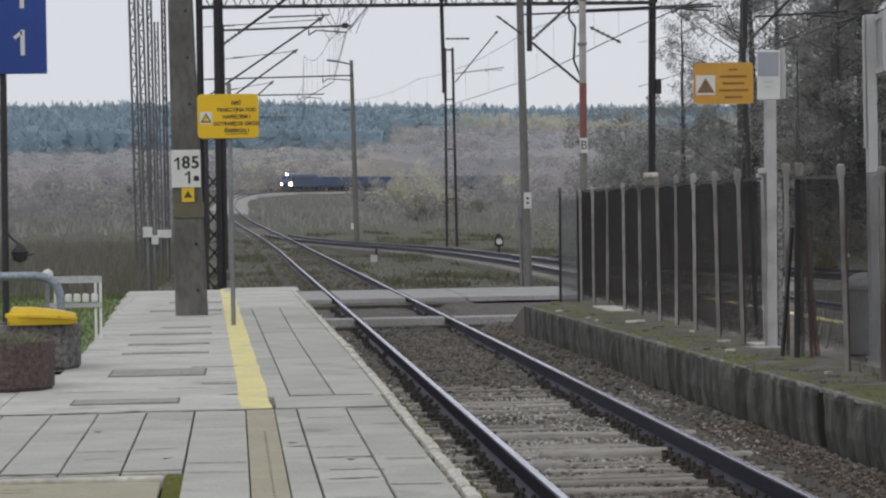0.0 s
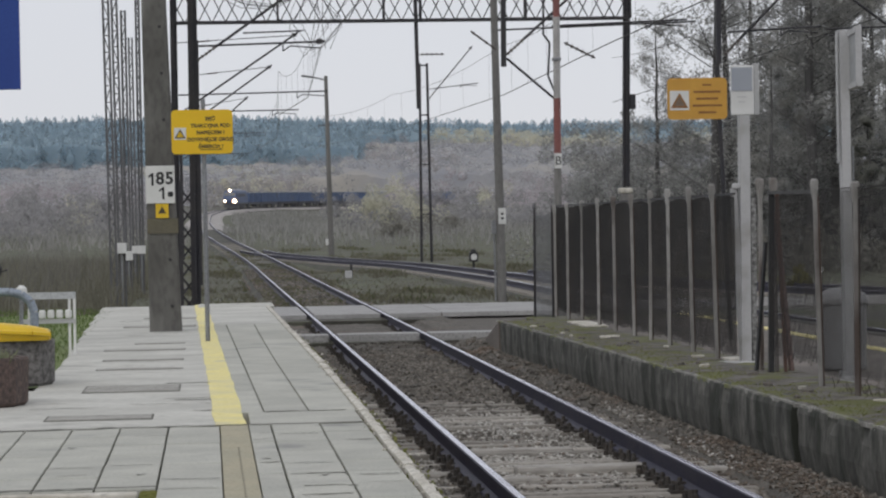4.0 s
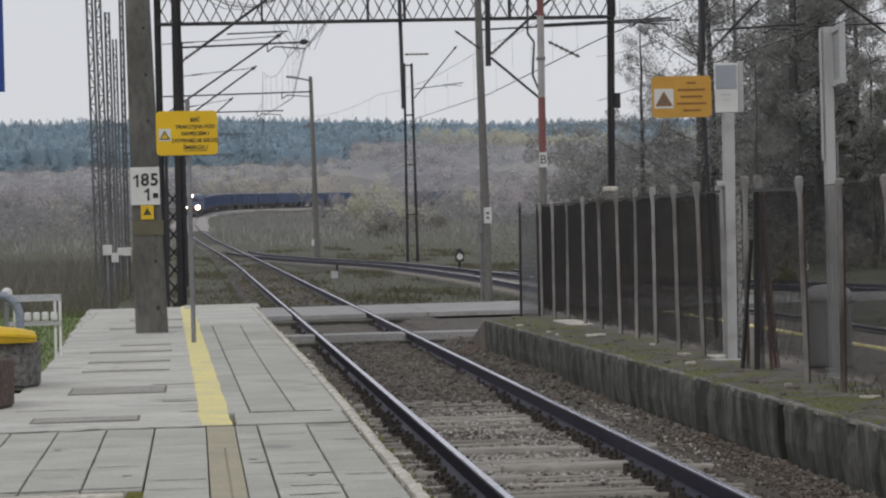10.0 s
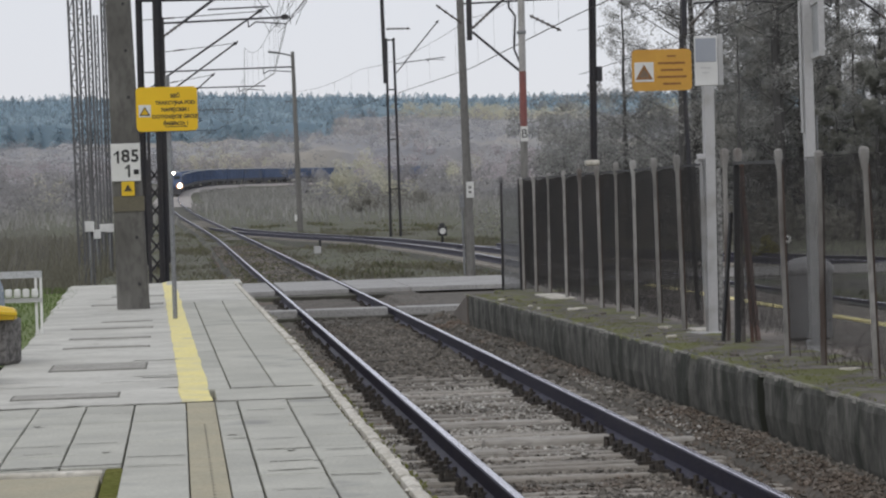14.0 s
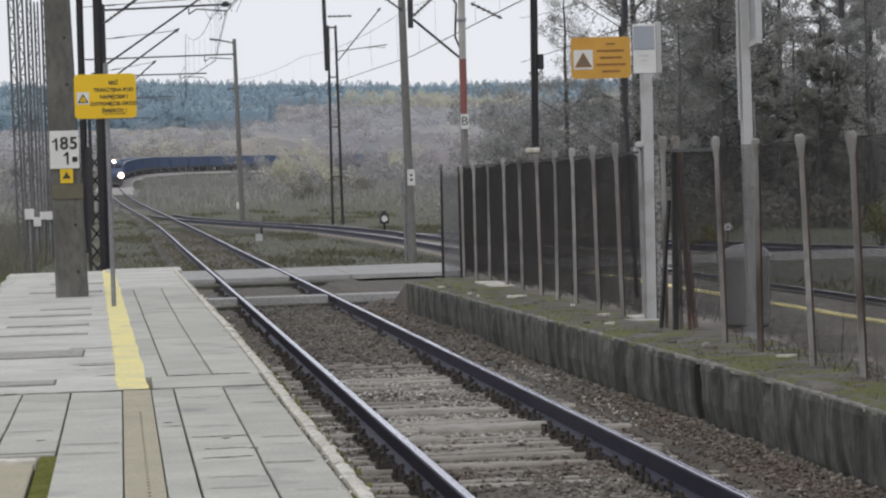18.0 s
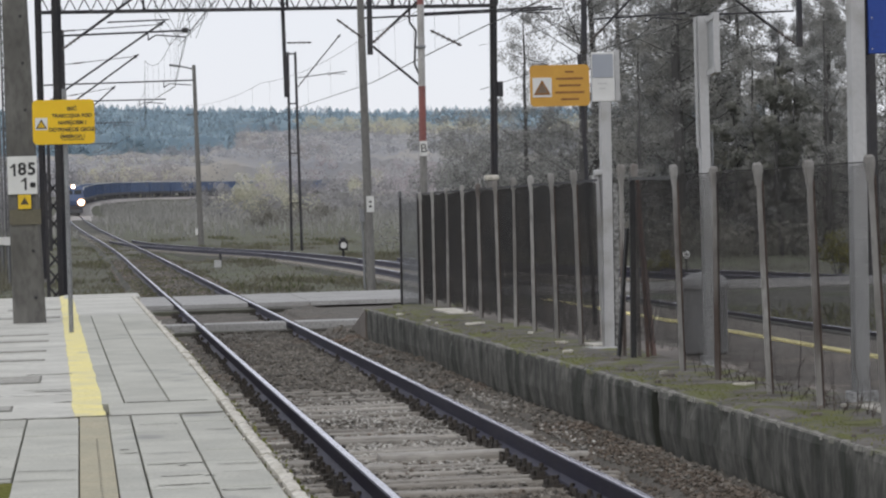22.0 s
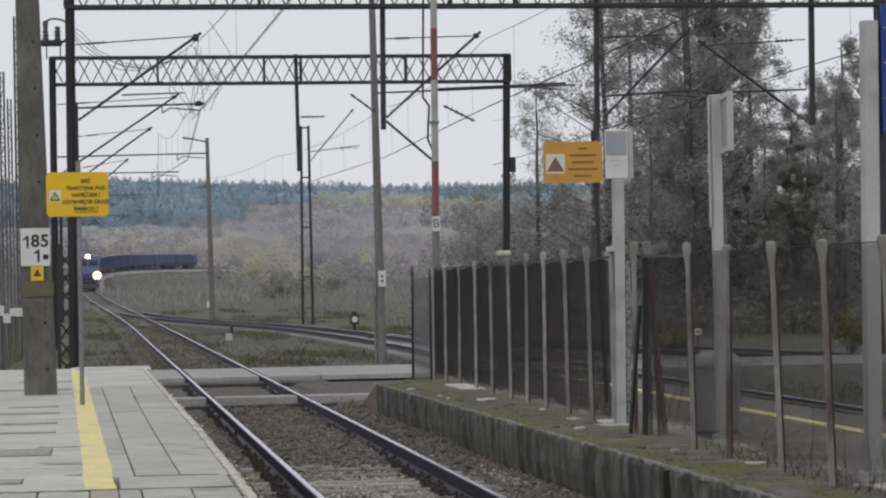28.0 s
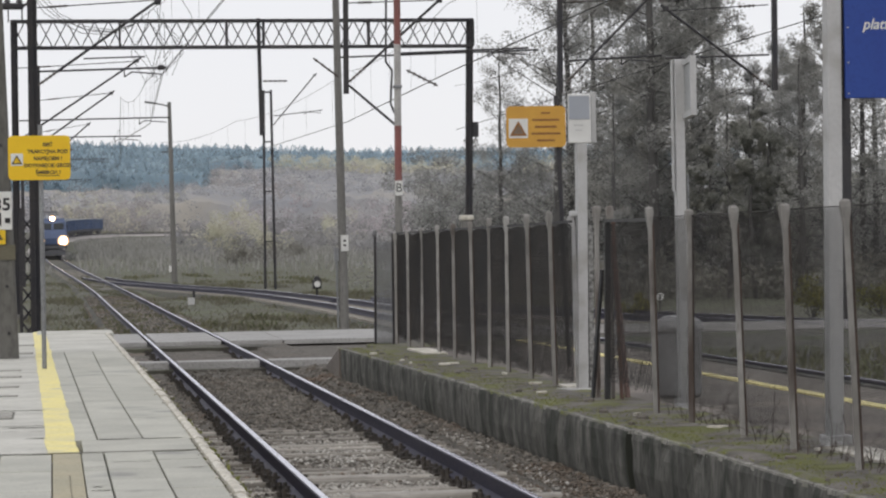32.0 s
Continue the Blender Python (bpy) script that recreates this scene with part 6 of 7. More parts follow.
part("back_rail", bar(B(), (-0.3, 0, 0.70), (0.27, 0, 0.70), 0.06, 0.075), mat("pale_steel", (0.52, 0.53, 0.55), (0.46, 0.47, 0.48), 3, 0.5, 0.2), bench)
part("seat_rail", bar(B(), (-0.3, -0.04, 0.42), (0.27, -0.04, 0.42), 0.045, 0.05), M_WHITEPOST, bench)
for x in (-0.19, -0.095, 0.0, 0.095, 0.19):
    part("seat", lathe(B(), [(0.03, 0), (0.04, 0.02), (0.038, 0.08), (0.025, 0.095)], 10, (x, -0.06, 0.45)), M_WHITE, bench, "small rounded white seat end")
knob = thing("bollard", "short pale post with a white rounded top", "bollard", pose(-1.98, 27.5, 0.4))
part("stem", tube(B(), (0, 0, 0), (0.02, 0, 0.74), 0.022), M_GALV, knob)
part("top", lathe(B(), [(0.03, 0), (0.06, 0.03), (0.055, 0.1), (0.02, 0.13)], 10, (0.02, 0, 0.72)), M_WHITE, knob)
stump = thing("post", "short rusty brown post at the platform side", "post", pose(-1.61, 16.9, PL))
part("shaft", bar(B(), (0, 0, -0.02), (-0.01, 0, 0.34), 0.03, 0.03), M_RUST, stump)


# ---- vegetation ----
def leaf_quads(r, centres, radii, count, size, flat=0.85, loose=0.9):
    """Corner arrays of small leaf quads scattered over the shells of clumps."""
    k = r.randint(0, len(centres), count)
    d = r.normal(size=(count, 3))
    d /= np.linalg.norm(d, axis=1, keepdims=True)
    p = centres[k] + d * radii[k][:, None] * r.uniform(0.35, 1.0, (count, 1)) ** 0.5 * np.array((1, 1, flat))
    nrm = d + r.normal(size=(count, 3)) * loose + np.array((0, 0, 0.35))
    a = np.cross(nrm, r.normal(size=(count, 3)))
    a /= np.linalg.norm(a, axis=1, keepdims=True)
    b = np.cross(nrm, a)
    b /= np.linalg.norm(b, axis=1, keepdims=True)
    s = size * r.uniform(0.5, 1.2, (count, 1))
    a, b = a * s, b * s * 0.75
    v = np.stack((p - a, p + b * 0.8, p + a, p - b * 0.8), 1).reshape(-1, 3)
    return v


def quads_mesh(name, v, material):
    me = bpy.data.meshes.new(name)
    n = len(v) // 4
    me.vertices.add(len(v))
    me.vertices.foreach_set("co", v.astype(np.float32).ravel())
    me.loops.add(n * 4)
    me.loops.foreach_set("vertex_index", np.arange(n * 4, dtype=np.int32))
    me.polygons.add(n)
    me.polygons.foreach_set("loop_start", np.arange(0, n * 4, 4, dtype=np.int32))
    me.update(calc_edges=True)
    me.materials.append(material)
    return me


def alder(seed, h, leaves, size, material, spread=0.24, first=0.15):
    """Trunk, limbs and twigs as tapered rods, with loose clumps of leaves at the twig ends."""
    r = np.random.RandomState(seed)
    wood = B()
    prev, lean = Vector((0, 0, 0)), r.uniform(-0.03, 0.03, 2)
    n, tips = 9, []
    trunk_pts = []
    for k in range(n + 1):
        z = h * k / n
        trunk_pts.append(Vector((lean[0] * z + r.uniform(-0.08, 0.08), lean[1] * z + r.uniform(-0.08, 0.08), z)))
    rad = lambda z: 0.012 * h * (1 - z / h) ** 0.8 + 0.02
    for a, b in zip(trunk_pts, trunk_pts[1:]):
        tube(wood, a, b, rad(a.z), rad(b.z), 7)
    for k in range(int(h * 2.1)):
        u = first + (0.98 - first) * (k + r.uniform()) / (h * 2.1)
        i = min(n - 1, int(u * n))
        p = trunk_pts[i].lerp(trunk_pts[i + 1], u * n - i)
        ang = r.uniform(0, 6.28)
        reach = h * spread * (1.1 - u) ** 0.65 * r.uniform(0.55, 1.15)
        q = p + Vector((math.cos(ang) * reach, math.sin(ang) * reach, reach * r.uniform(0.25, 0.8)))
        tube(wood, p, q, rad(p.z) * 0.17, 0.01, 5)
        for _ in range(5):
            s = p.lerp(q, r.uniform(0.35, 1.0))
            e = s + Vector(r.normal(size=3)) * reach * 0.22 + Vector((0, 0, reach * 0.1))
            tube(wood, s, e, 0.011, 0.004, 4)
            tips.append(e)
            tips.append(s.lerp(e, 0.5))
    c = np.array([tuple(t) for t in tips])
    rr = r.uniform(0.18, 0.55, len(c)) * h / 14
    return mesh_of("trunk", wood, M_TREEBARK), quads_mesh("crown", leaf_quads(r, c, rr, leaves, size), material)


TREES = [alder(1, 19, 24000, 0.07, M_LEAF), alder(2, 17, 22000, 0.07, M_LEAF), alder(3, 21, 30000, 0.075, M_LEAF, 0.2), alder(14, 12, 10000, 0.065, M_LEAF, 0.27, 0.08), alder(5, 11, 5200, 0.11, M_LEAF2, 0.28), alder(6, 19, 12500, 0.065, M_LEAF, 0.22), alder(21, 9, 26000, 0.06, M_OLIVELEAF, 0.25, 0.06)]


def plant_tree(kind, x, y, turn, s, label):
    z = ground_height(x, y) - 0.15
    ob = thing("tree", label, "tree", pose(x, y, z, 0, 0, turn) @ Matrix.Scale(s, 4), "trees beyond the fence")
    part("trunk", TREES[kind][0], None, ob)
    part("crown", TREES[kind][1], None, ob)


for kind, x, y, turn, s in ((5, 22.0, 112, 10, 1.0), (2, 25.5, 108, 60, 1.0), (5, 24.2, 119, 140, 0.95), (2, 28.0, 114, 200, 0.98), (2, 27.4, 112, 260, 0.9), (1, 32.5, 118, 20, 0.62), (5, 20.4, 117, 90, 0.6), (3, 33.4, 104, 200, 1.05), (3, 35.6, 109, 30, 1.1),
                         (3, 37.8, 105, 120, 1.0), (1, 27.0, 126, 300, 1.0), (3, 34.4, 116, 310, 1.1), (0, 40.5, 112, 330, 0.58), (3, 31.8, 101, 75, 0.95), (3, 29.0, 98, 15, 0.8), (3, 39.4, 100, 250, 0.9), (1, 36.5, 124, 45, 0.66), (3, 26.6, 100, 180, 0.7), (3, 22.6, 103, 340, 0.7), (1, 30.4, 117, 170, 0.88), (1, 32.6, 111, 75, 0.66), (0, 29.2, 123, 40, 0.95), (2, 31.4, 128, 100, 0.72), (1, 34.8, 121, 190, 0.7)):
    plant_tree(kind, x, y, turn, s, "dark half-bare alder with fine autumn leaves" if kind != 3 else "young half-bare alder in the trackside thicket")


for x, y, turn, s in ((27.3, 99, 30, 0.86), (28.4, 101, 150, 0.8), (26.4, 102, 260, 0.7)):
    plant_tree(6, x, y, turn, s, "dense dark olive tree still in leaf")


def thicket(name, label, spots, per, size, material, seed):
    """Many shrubs or woodland crowns as one stuff object of loose leaf clumps."""
    r = np.random.RandomState(seed)
    out = []
    for x, y, h, w in spots:
        z = ground_height(x, y)
        n = 9
        c = np.c_[r.normal(0, w * 0.33, n), r.normal(0, w * 0.33, n), r.uniform(0.12, 0.88, n) * h]
        rad = w * r.uniform(0.22, 0.42, n) * (1.15 - c[:, 2] / h * 0.55)
        c = c + (x, y, z)
        out.append(leaf_quads(r, c, rad, per, size, loose=0.3))
    return tagged(new(name, quads_mesh(name, np.vstack(out), material)), label, "woodland", kind="stuff")


def canopy(name, label, category, tan, y0, y1, tall, spacing, rough, material, seed):
    """The closed roof of a distant wood: rounded crowns side by side over the hillside, between two bearings from the platform."""
    verts, faces = [], []
    ys = np.linspace(y0, y1, int((y1 - y0) / 2.6))
    bs = np.linspace(*tan, int((tan[1] - tan[0]) * (y0 + y1) / 2 / 1.9))
    for j, y in enumerate(ys):
        for b in bs:
            x = b * y
            gap = noise.voronoi((x / spacing, y / (spacing * 1.3), seed))[0][0]
            h = tall(x, y) * (1 + 0.1 * noise.noise((x * 0.03, y * 0.03, seed))) + spacing * rough * (0.55 - gap) + 1.0 * noise.noise((x * 0.4, y * 0.3, seed)) + 0.55 * noise.noise((x * 1.1, y * 1.1, seed))
            verts.append((x + 0.5 * noise.noise((x, y, 2)), y, ground_height(x, y) + (h if j else 0.0)))
    n = len(bs)
    for j in range(len(ys) - 1):
        for i in range(n - 1):
            a = j * n + i
            faces.append((a, a + 1, a + n + 1, a + n))
    ob = tagged(raw(name, verts, faces, material), label, category, kind="stuff")
    ob.data.shade_smooth()
    return ob


def bush(x, y, h, w, seed):
    """Short stems with a loose rounded mass of leaves."""
    q = np.random.RandomState(seed)
    ob = thing("bush", "yellow-green autumn bush behind the second track", "bush", pose(x, y, ground_height(x, y) - 0.05), "bushes behind the second track")
    wood, tips = B(), []
    for _ in range(14):
        e = Vector((q.normal(0, w * 0.28), q.normal(0, w * 0.28), h * q.uniform(0.45, 0.95)))
        tube(wood, (q.normal(0, 0.06), q.normal(0, 0.06), 0), e, 0.016, 0.005, 4)
        tips += [tuple(e), tuple(e * 0.7)]
    part("stem", wood, M_TREEBARK, ob)
    c = np.array(tips)
    part("crown", quads_mesh("crown", leaf_quads(q, c, q.uniform(0.1, 0.24, len(c)) * w, 1500, 0.05), M_LEAF2), None, ob)


bush(21.0, 70, 1.25, 1.3, 61)
bush(16.1, 70, 0.8, 0.8, 62)
bush(23.6, 72, 1.0, 1.6, 63)
signal_disc = thing("marker_disc", "small white round marker on a thin post behind the tracks", "track marker", pose(15.7, 66, -0.45))
part("post", tube(B(), (0, 0, 0), (0, 0, 0.95), 0.02, n=8), M_STEEL, signal_disc)
part("disc", tube(B(), (0, -0.03, 0.89), (0, -0.045, 0.89), 0.1, n=18), M_WHITE, signal_disc)
part("mark", tube(B(), (0, -0.046, 0.89), (0, -0.05, 0.89), 0.035, n=12), M_BLACK, signal_disc)

r = np.random.RandomState(31)
# understorey that closes the right side behind the tracks
spots = [(x, y, hh, 2.6) for x, y, hh in zip(r.uniform(18, 46, 210), r.uniform(114, 138, 210), r.uniform(3, 9, 210))]
thicket("undergrowth", "tangled undergrowth below the alders, greyed with haze", spots, 850, 0.13, M_THICKET, 32)
spots = [(x, y, hh, 2.2) for x, y, hh in zip(r.uniform(20, 44, 60), r.uniform(92, 110, 60), r.uniform(0.8, 2.2, 60))]
thicket("low_scrub", "low dark brown scrub behind the far tracks", spots, 260, 0.13, M_DARKBUSH, 33)
# scrub either side of the line
def scatter(n, xr, yr, hr, wr):
    return [(r.uniform(*xr), r.uniform(*yr), r.uniform(*hr), r.uniform(*wr)) for _ in range(n)]


thicket("scrub", "hazy grey-brown leafless scrub beside the line", scatter(60, (-60, -9), (210, 420), (3, 6.5), (3.5, 6)) + scatter(24, (13, 60), (270, 420), (2.0, 5.0), (3, 6)), 800, 0.22, M_SCRUB, 41)
thicket("yellow_scrub", "yellowing bushes on the embankment, pale with haze", [(19.6, 300, 7.6, 4.4), (21.6, 304, 5.5, 4.0), (17.8, 298, 4.2, 3.4), (27, 330, 5.0, 4.5), (-30, 300, 5, 5), (-18, 380, 5, 5), (38, 340, 5.5, 5)] + scatter(16, (-25, 40), (655, 700), (6, 10), (6, 9)), 1500, 0.18, M_SCRUB2, 42)
thicket("dark_bush", "low dark bush beside the line", [(17.2, 225, 2.2, 3.0), (15.4, 222, 1.4, 2.2), (22, 235, 1.7, 3)], 700, 0.14, M_DARKBUSH, 43)
thicket("russet_scrub", "hazy russet leafless scrub at the wood edge", scatter(50, (40, 130), (420, 640), (5, 9), (6, 9)) + scatter(22, (-90, -15), (430, 600), (5, 8), (6, 9)), 700, 0.32, M_SCRUB3, 44)
def slope(n, tan, yr, hr, wr):
    """Spots on the hillside between two bearings from the platform."""
    return [(b * y, y, h, w) for b, y, h, w in zip(r.uniform(*tan, n), r.uniform(*yr, n), r.uniform(*hr, n), r.uniform(*wr, n))]


# hillside woods, coloured with the haze between them and the platform
canopy("autumn_wood", "hazy grey-brown autumn wood on the hillside", "woodland", (-0.15, 0.3), 640, 890, lambda x, y: 7.4 if x / y > 0.05 else 6.2, 5.6, 0.5, M_FARWOOD_CROWN, 3)
thicket("wood_edge", "hazy grey-brown autumn wood rising behind the railway", slope(360, (0.05, 0.27), (650, 885), (8, 13), (7, 11)) + slope(150, (-0.13, 0.06), (640, 735), (7, 10), (7, 10)), 560, 0.34, M_FARWOOD, 45)
thicket("wood_edge_yellow", "yellowing trees in the autumn wood, pale with haze", slope(40, (0.088, 0.125), (850, 890), (12, 15), (6, 10)) + slope(40, (0.12, 0.165), (830, 870), (11, 14), (6, 10)) + slope(26, (0.185, 0.21), (840, 880), (10, 15), (6, 10)) + slope(7, (0.0, 0.034), (605, 640), (7, 9.5), (6, 9)), 560, 0.34, M_PINEWARM, 46)
thicket("wood_edge_russet", "haze-greyed russet trees in the autumn wood", slope(70, (0.045, 0.1), (655, 800), (8, 11), (7, 11)) + slope(20, (-0.1, 0.05), (650, 700), (7, 9), (7, 10)) + slope(20, (-0.01, 0.036), (605, 640), (7, 9.5), (6, 9)), 560, 0.34, M_FARRUSSET, 47)


def pine_ridge():
    """Conifers on the far ridge: dense crowns with drooping boughs; taller to the west, to fit the skyline in the
    camera's view.
    """
    r = np.random.RandomState(51)
    vs = []
    def rise(x, y):
        return float(np.interp(x / y, (-0.07, -0.02, 0.045, 0.1, 0.15), (2.3, 2.1, 0.6, -0.6, -0.9)))
    for k in range(3000):
        x, y = r.uniform(-130, 240), r.uniform(880, 1060)
        if k % 3 == 0:
            y = r.uniform(725, 900)
            x = y * r.uniform(-0.14, 0.06)
        h = r.uniform(11.3, 13.6) + rise(x, y)
        z = ground_height(x, y)
        n = 34
        u = r.uniform(0.45, 1.0, n) ** 0.8
        a = r.uniform(0, 6.28, n)
        w = (1 - u) ** 0.55 * h * 0.2 * r.uniform(0.6, 1.1, n) + 0.35
        base = np.c_[x + 0 * u, y + 0 * u, z + u * h]
        tip = base + np.c_[np.cos(a) * w, np.sin(a) * w, -0.35 * w]
        side = np.c_[-np.sin(a), np.cos(a), 0 * a] * (w * 0.4)[:, None]
        up = np.array((0, 0, 1.0)) * (0.06 * h)
        vs.append(np.stack((base + up, tip + side, tip - np.array((0, 0, 0.5)), tip - side), 1).reshape(-1, 3))
    ob = canopy("pine_wood", "distant haze-blue pine forest on the ridge", "forest", (-0.15, 0.27), 885, 1060, lambda x, y: 10.2 + rise(x, y), 5.0, 0.5, M_PINE_CROWN, 5)
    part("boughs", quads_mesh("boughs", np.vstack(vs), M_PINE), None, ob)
    canopy("pine_wood", "nearer stand of haze-blue pines on the western slope", "forest", (-0.15, 0.058), 728, 895, lambda x, y: 10.0 + rise(x, y), 5.0, 0.5, M_PINE_CROWN, 6)


pine_ridge()
# grass beside and between the tracks
def clear_of_tracks(x, y):
    for line in (MAIN_LINE[:630], LOOP_LINE, SIDING_LINE):
        i = int(np.clip(np.searchsorted(line[:, 1], y), 0, len(line) - 1))
        if line[i, 1] >= y - 2 and abs(line[i, 0] - x) < (1.45 if y < 300 else 4.0):
            return False
    return True


def field(r, x0, x1, y0, y1, power=1.0):
    while True:
        x, y = r.uniform(x0, x1), y0 + (y1 - y0) * r.uniform() ** power
        if clear_of_tracks(x, y):
            return x, y, ground_height(x, y) - 0.02


weeds("dry_grass", "dry yellow-brown grass between the tracks", lambda r: field(r, -25, 24, 61, 200, 1.3), 30000, 0.08, M_BLADES, 0.9, 0.03)
weeds("green_grass", "patches of green grass beside the crossing", lambda r: field(r, -14, 20, 61, 150, 1.4), 16000, 0.06, M_GREENBLADES, 0.9, 0.03)
def tufts(r, x0, x1, y0, y1, cut):
    """Uneven clumps: places where a slow noise runs high."""
    while True:
        x, y, z = field(r, x0, x1, y0, y1, 1.2)
        if noise.noise((x * 0.45, y * 0.14, 8)) > cut + r.uniform(-0.15, 0.15):
            return x, y, z


weeds("grass_clumps", "uneven clumps of brown grass beside the tracks", lambda r: tufts(r, -4, 16, 60.5, 150, 0.12), 9000, 0.2, M_BLADES, 0.9, 0.03)
weeds("dark_clumps", "dark weedy clumps beside the tracks", lambda r: tufts(r, -6, 18, 62, 190, 0.3), 5000, 0.26, M_YARDWEED, 0.8, 0.03)
def line_spot(r):
    """A place between or just beside the rails of the near track, where the weeds come through in patches."""
    while True:
        y = 60.5 + 120 * r.uniform() ** 1.5
        i = int(np.searchsorted(MAIN_LINE[:690, 1], y))
        x = MAIN_LINE[i, 0] + r.uniform(-1.7, 1.7)
        if noise.noise((x * 0.8, y * 0.2, 4)) > r.uniform(-0.3, 0.3):
            return x, y, MAIN_LINE[i, 2] - (0.185 if abs(x - MAIN_LINE[i, 0]) < 1.3 else 0.32)


weeds("line_weeds", "low weeds and dead stalks between the rails", line_spot, 7000, 0.07, M_YARDWEED, 0.9, 0.025)
stones("line_stones", lambda r: (lambda y: (2.785 + r.uniform(-1.5, 1.5), y))(60.5 + 60 * r.uniform() ** 1.4), 7000, 0.045, lambda x, y: -0.175 if abs(x - 2.785) < 1.3 else -0.28, M_STONE, "rough stones in the overgrown ballast")
weeds("reeds", "dry reeds below the embankment, pale with haze", lambda r: field(r, -40, 60, 190, 560, 0.8), 30000, 0.8, M_REED, 0.4, 0.10)
weeds("tall_weeds", "tall brown weeds behind the lawn", lambda r: (lambda x, y: (x, y, ground_height(x, y) - 0.02))(r.uniform(-22, -2.2), r.uniform(52, 125)), 16000, 1.0, M_BLADES, 0.35, 0.022)
weeds("dark_weeds", "dark seed heads in the weed belt", lambda r: (lambda x, y: (x, y, ground_height(x, y) - 0.02))(r.uniform(-22, -3.4), r.uniform(60, 130)), 5000, 1.25, M_DARKBUSH, 0.4, 0.02)
weeds("lawn_grass", "short green lawn grass", lambda r: (r.uniform(-6, -1.6), r.uniform(23.8, 46), 0.40), 9000, 0.06, M_LAWN, 0.8, 0.008)
weeds("yard_weeds", "low dark weeds between the second track and the siding", lambda r: (r.uniform(11.2, 22), r.uniform(24, 51), -0.31), 7000, 0.16, M_YARDWEED, 0.9, 0.03)
weeds("track_weeds", "thin green weeds in the ballast of the second track", lambda r: (9.2 + r.normal(0, 0.9), r.uniform(20, 52), -0.27), 2200, 0.1, M_YARDWEED, 0.9, 0.02)


# ---- the goods train ----
def wheelset(parent, y, r=0.48):
    ws = part("wheelset", tube(B(), (-0.75, y, r), (0.75, y, r), 0.08), M_UNDER, parent)
    for s in (-1, 1):
        part("wheel", tube(B(), (s * 0.69, y, r), (s * 0.82, y, r), r, n=18), M_UNDER, ws)
    return ws


def bogie(parent, y, base=1.8, axles=2):
    bg_ = part("bogie_frame", box(box(B(), (-0.95, y, 0.55), (0.14, base + 1.0, 0.3), bevel=0.04), (0.95, y, 0.55), (0.14, base + 1.0, 0.3), bevel=0.04), M_UNDER, parent)
    for k in range(axles):
        wheelset(bg_, y - base / 2 + base * k / (axles - 1))
    return bg_


def wagon():
    ob = thing("coal_wagon", "blue-grey open four-axle coal wagon with ribbed steel sides", "railway wagon", None, "wagons of the goods train")
    part("underframe", box(B(), (0, 0, 0.98), (2.6, 13.0, 0.45), bevel=0.03), M_UNDER, ob)
    for y in (-4.5, 4.5):
        bogie(ob, y)
    body = part("body", box(box(box(box(B(), (-1.4, 0, 2.2), (0.06, 12.7, 2.05)), (1.4, 0, 2.2), (0.06, 12.7, 2.05)), (0, -6.35, 2.2), (2.8, 0.06, 2.05)), (0, 6.35, 2.2), (2.8, 0.06, 2.05)), M_WAGON, ob)
    for s in (-1, 1):
        for k in range(12):
            part("rib", box(B(), (s * 1.47, -6.2 + 1.127 * k, 2.2), (0.1, 0.12, 2.0)), M_WAGON, body)
        part("top_rail", box(B(), (s * 1.45, 0, 3.24), (0.16, 12.8, 0.16), bevel=0.02), M_ROOFGREY, body, "pale grey top rail")
        for k in (-1, 1):
            part("buffer", tube(B(), (s * 0.875, k * 6.4, 1.05), (s * 0.875, k * 6.95, 1.05), 0.12, 0.2, 12), M_UNDER, ob)
        part("end_rib", box(B(), (s * 0.6, -6.42, 2.2), (0.12, 0.1, 2.0)), M_WAGON, body)
    bm = B()
    n, m = 24, 6
    g = [[bm.verts.new((-1.36 + 2.72 * i / m, -6.3 + 12.6 * j / n, 2.95 + 0.3 * noise.noise((i * 0.8, j * 0.6, 2)) - 0.16 * abs(i - m / 2) / (m / 2))) for i in range(m + 1)] for j in range(n + 1)]
    for j in range(n):
        for i in range(m):
            bm.faces.new((g[j][i], g[j][i + 1], g[j + 1][i + 1], g[j + 1][i]))
    part("coal", bm, M_COAL, ob, "heaped coal, greyed with haze")
    return ob


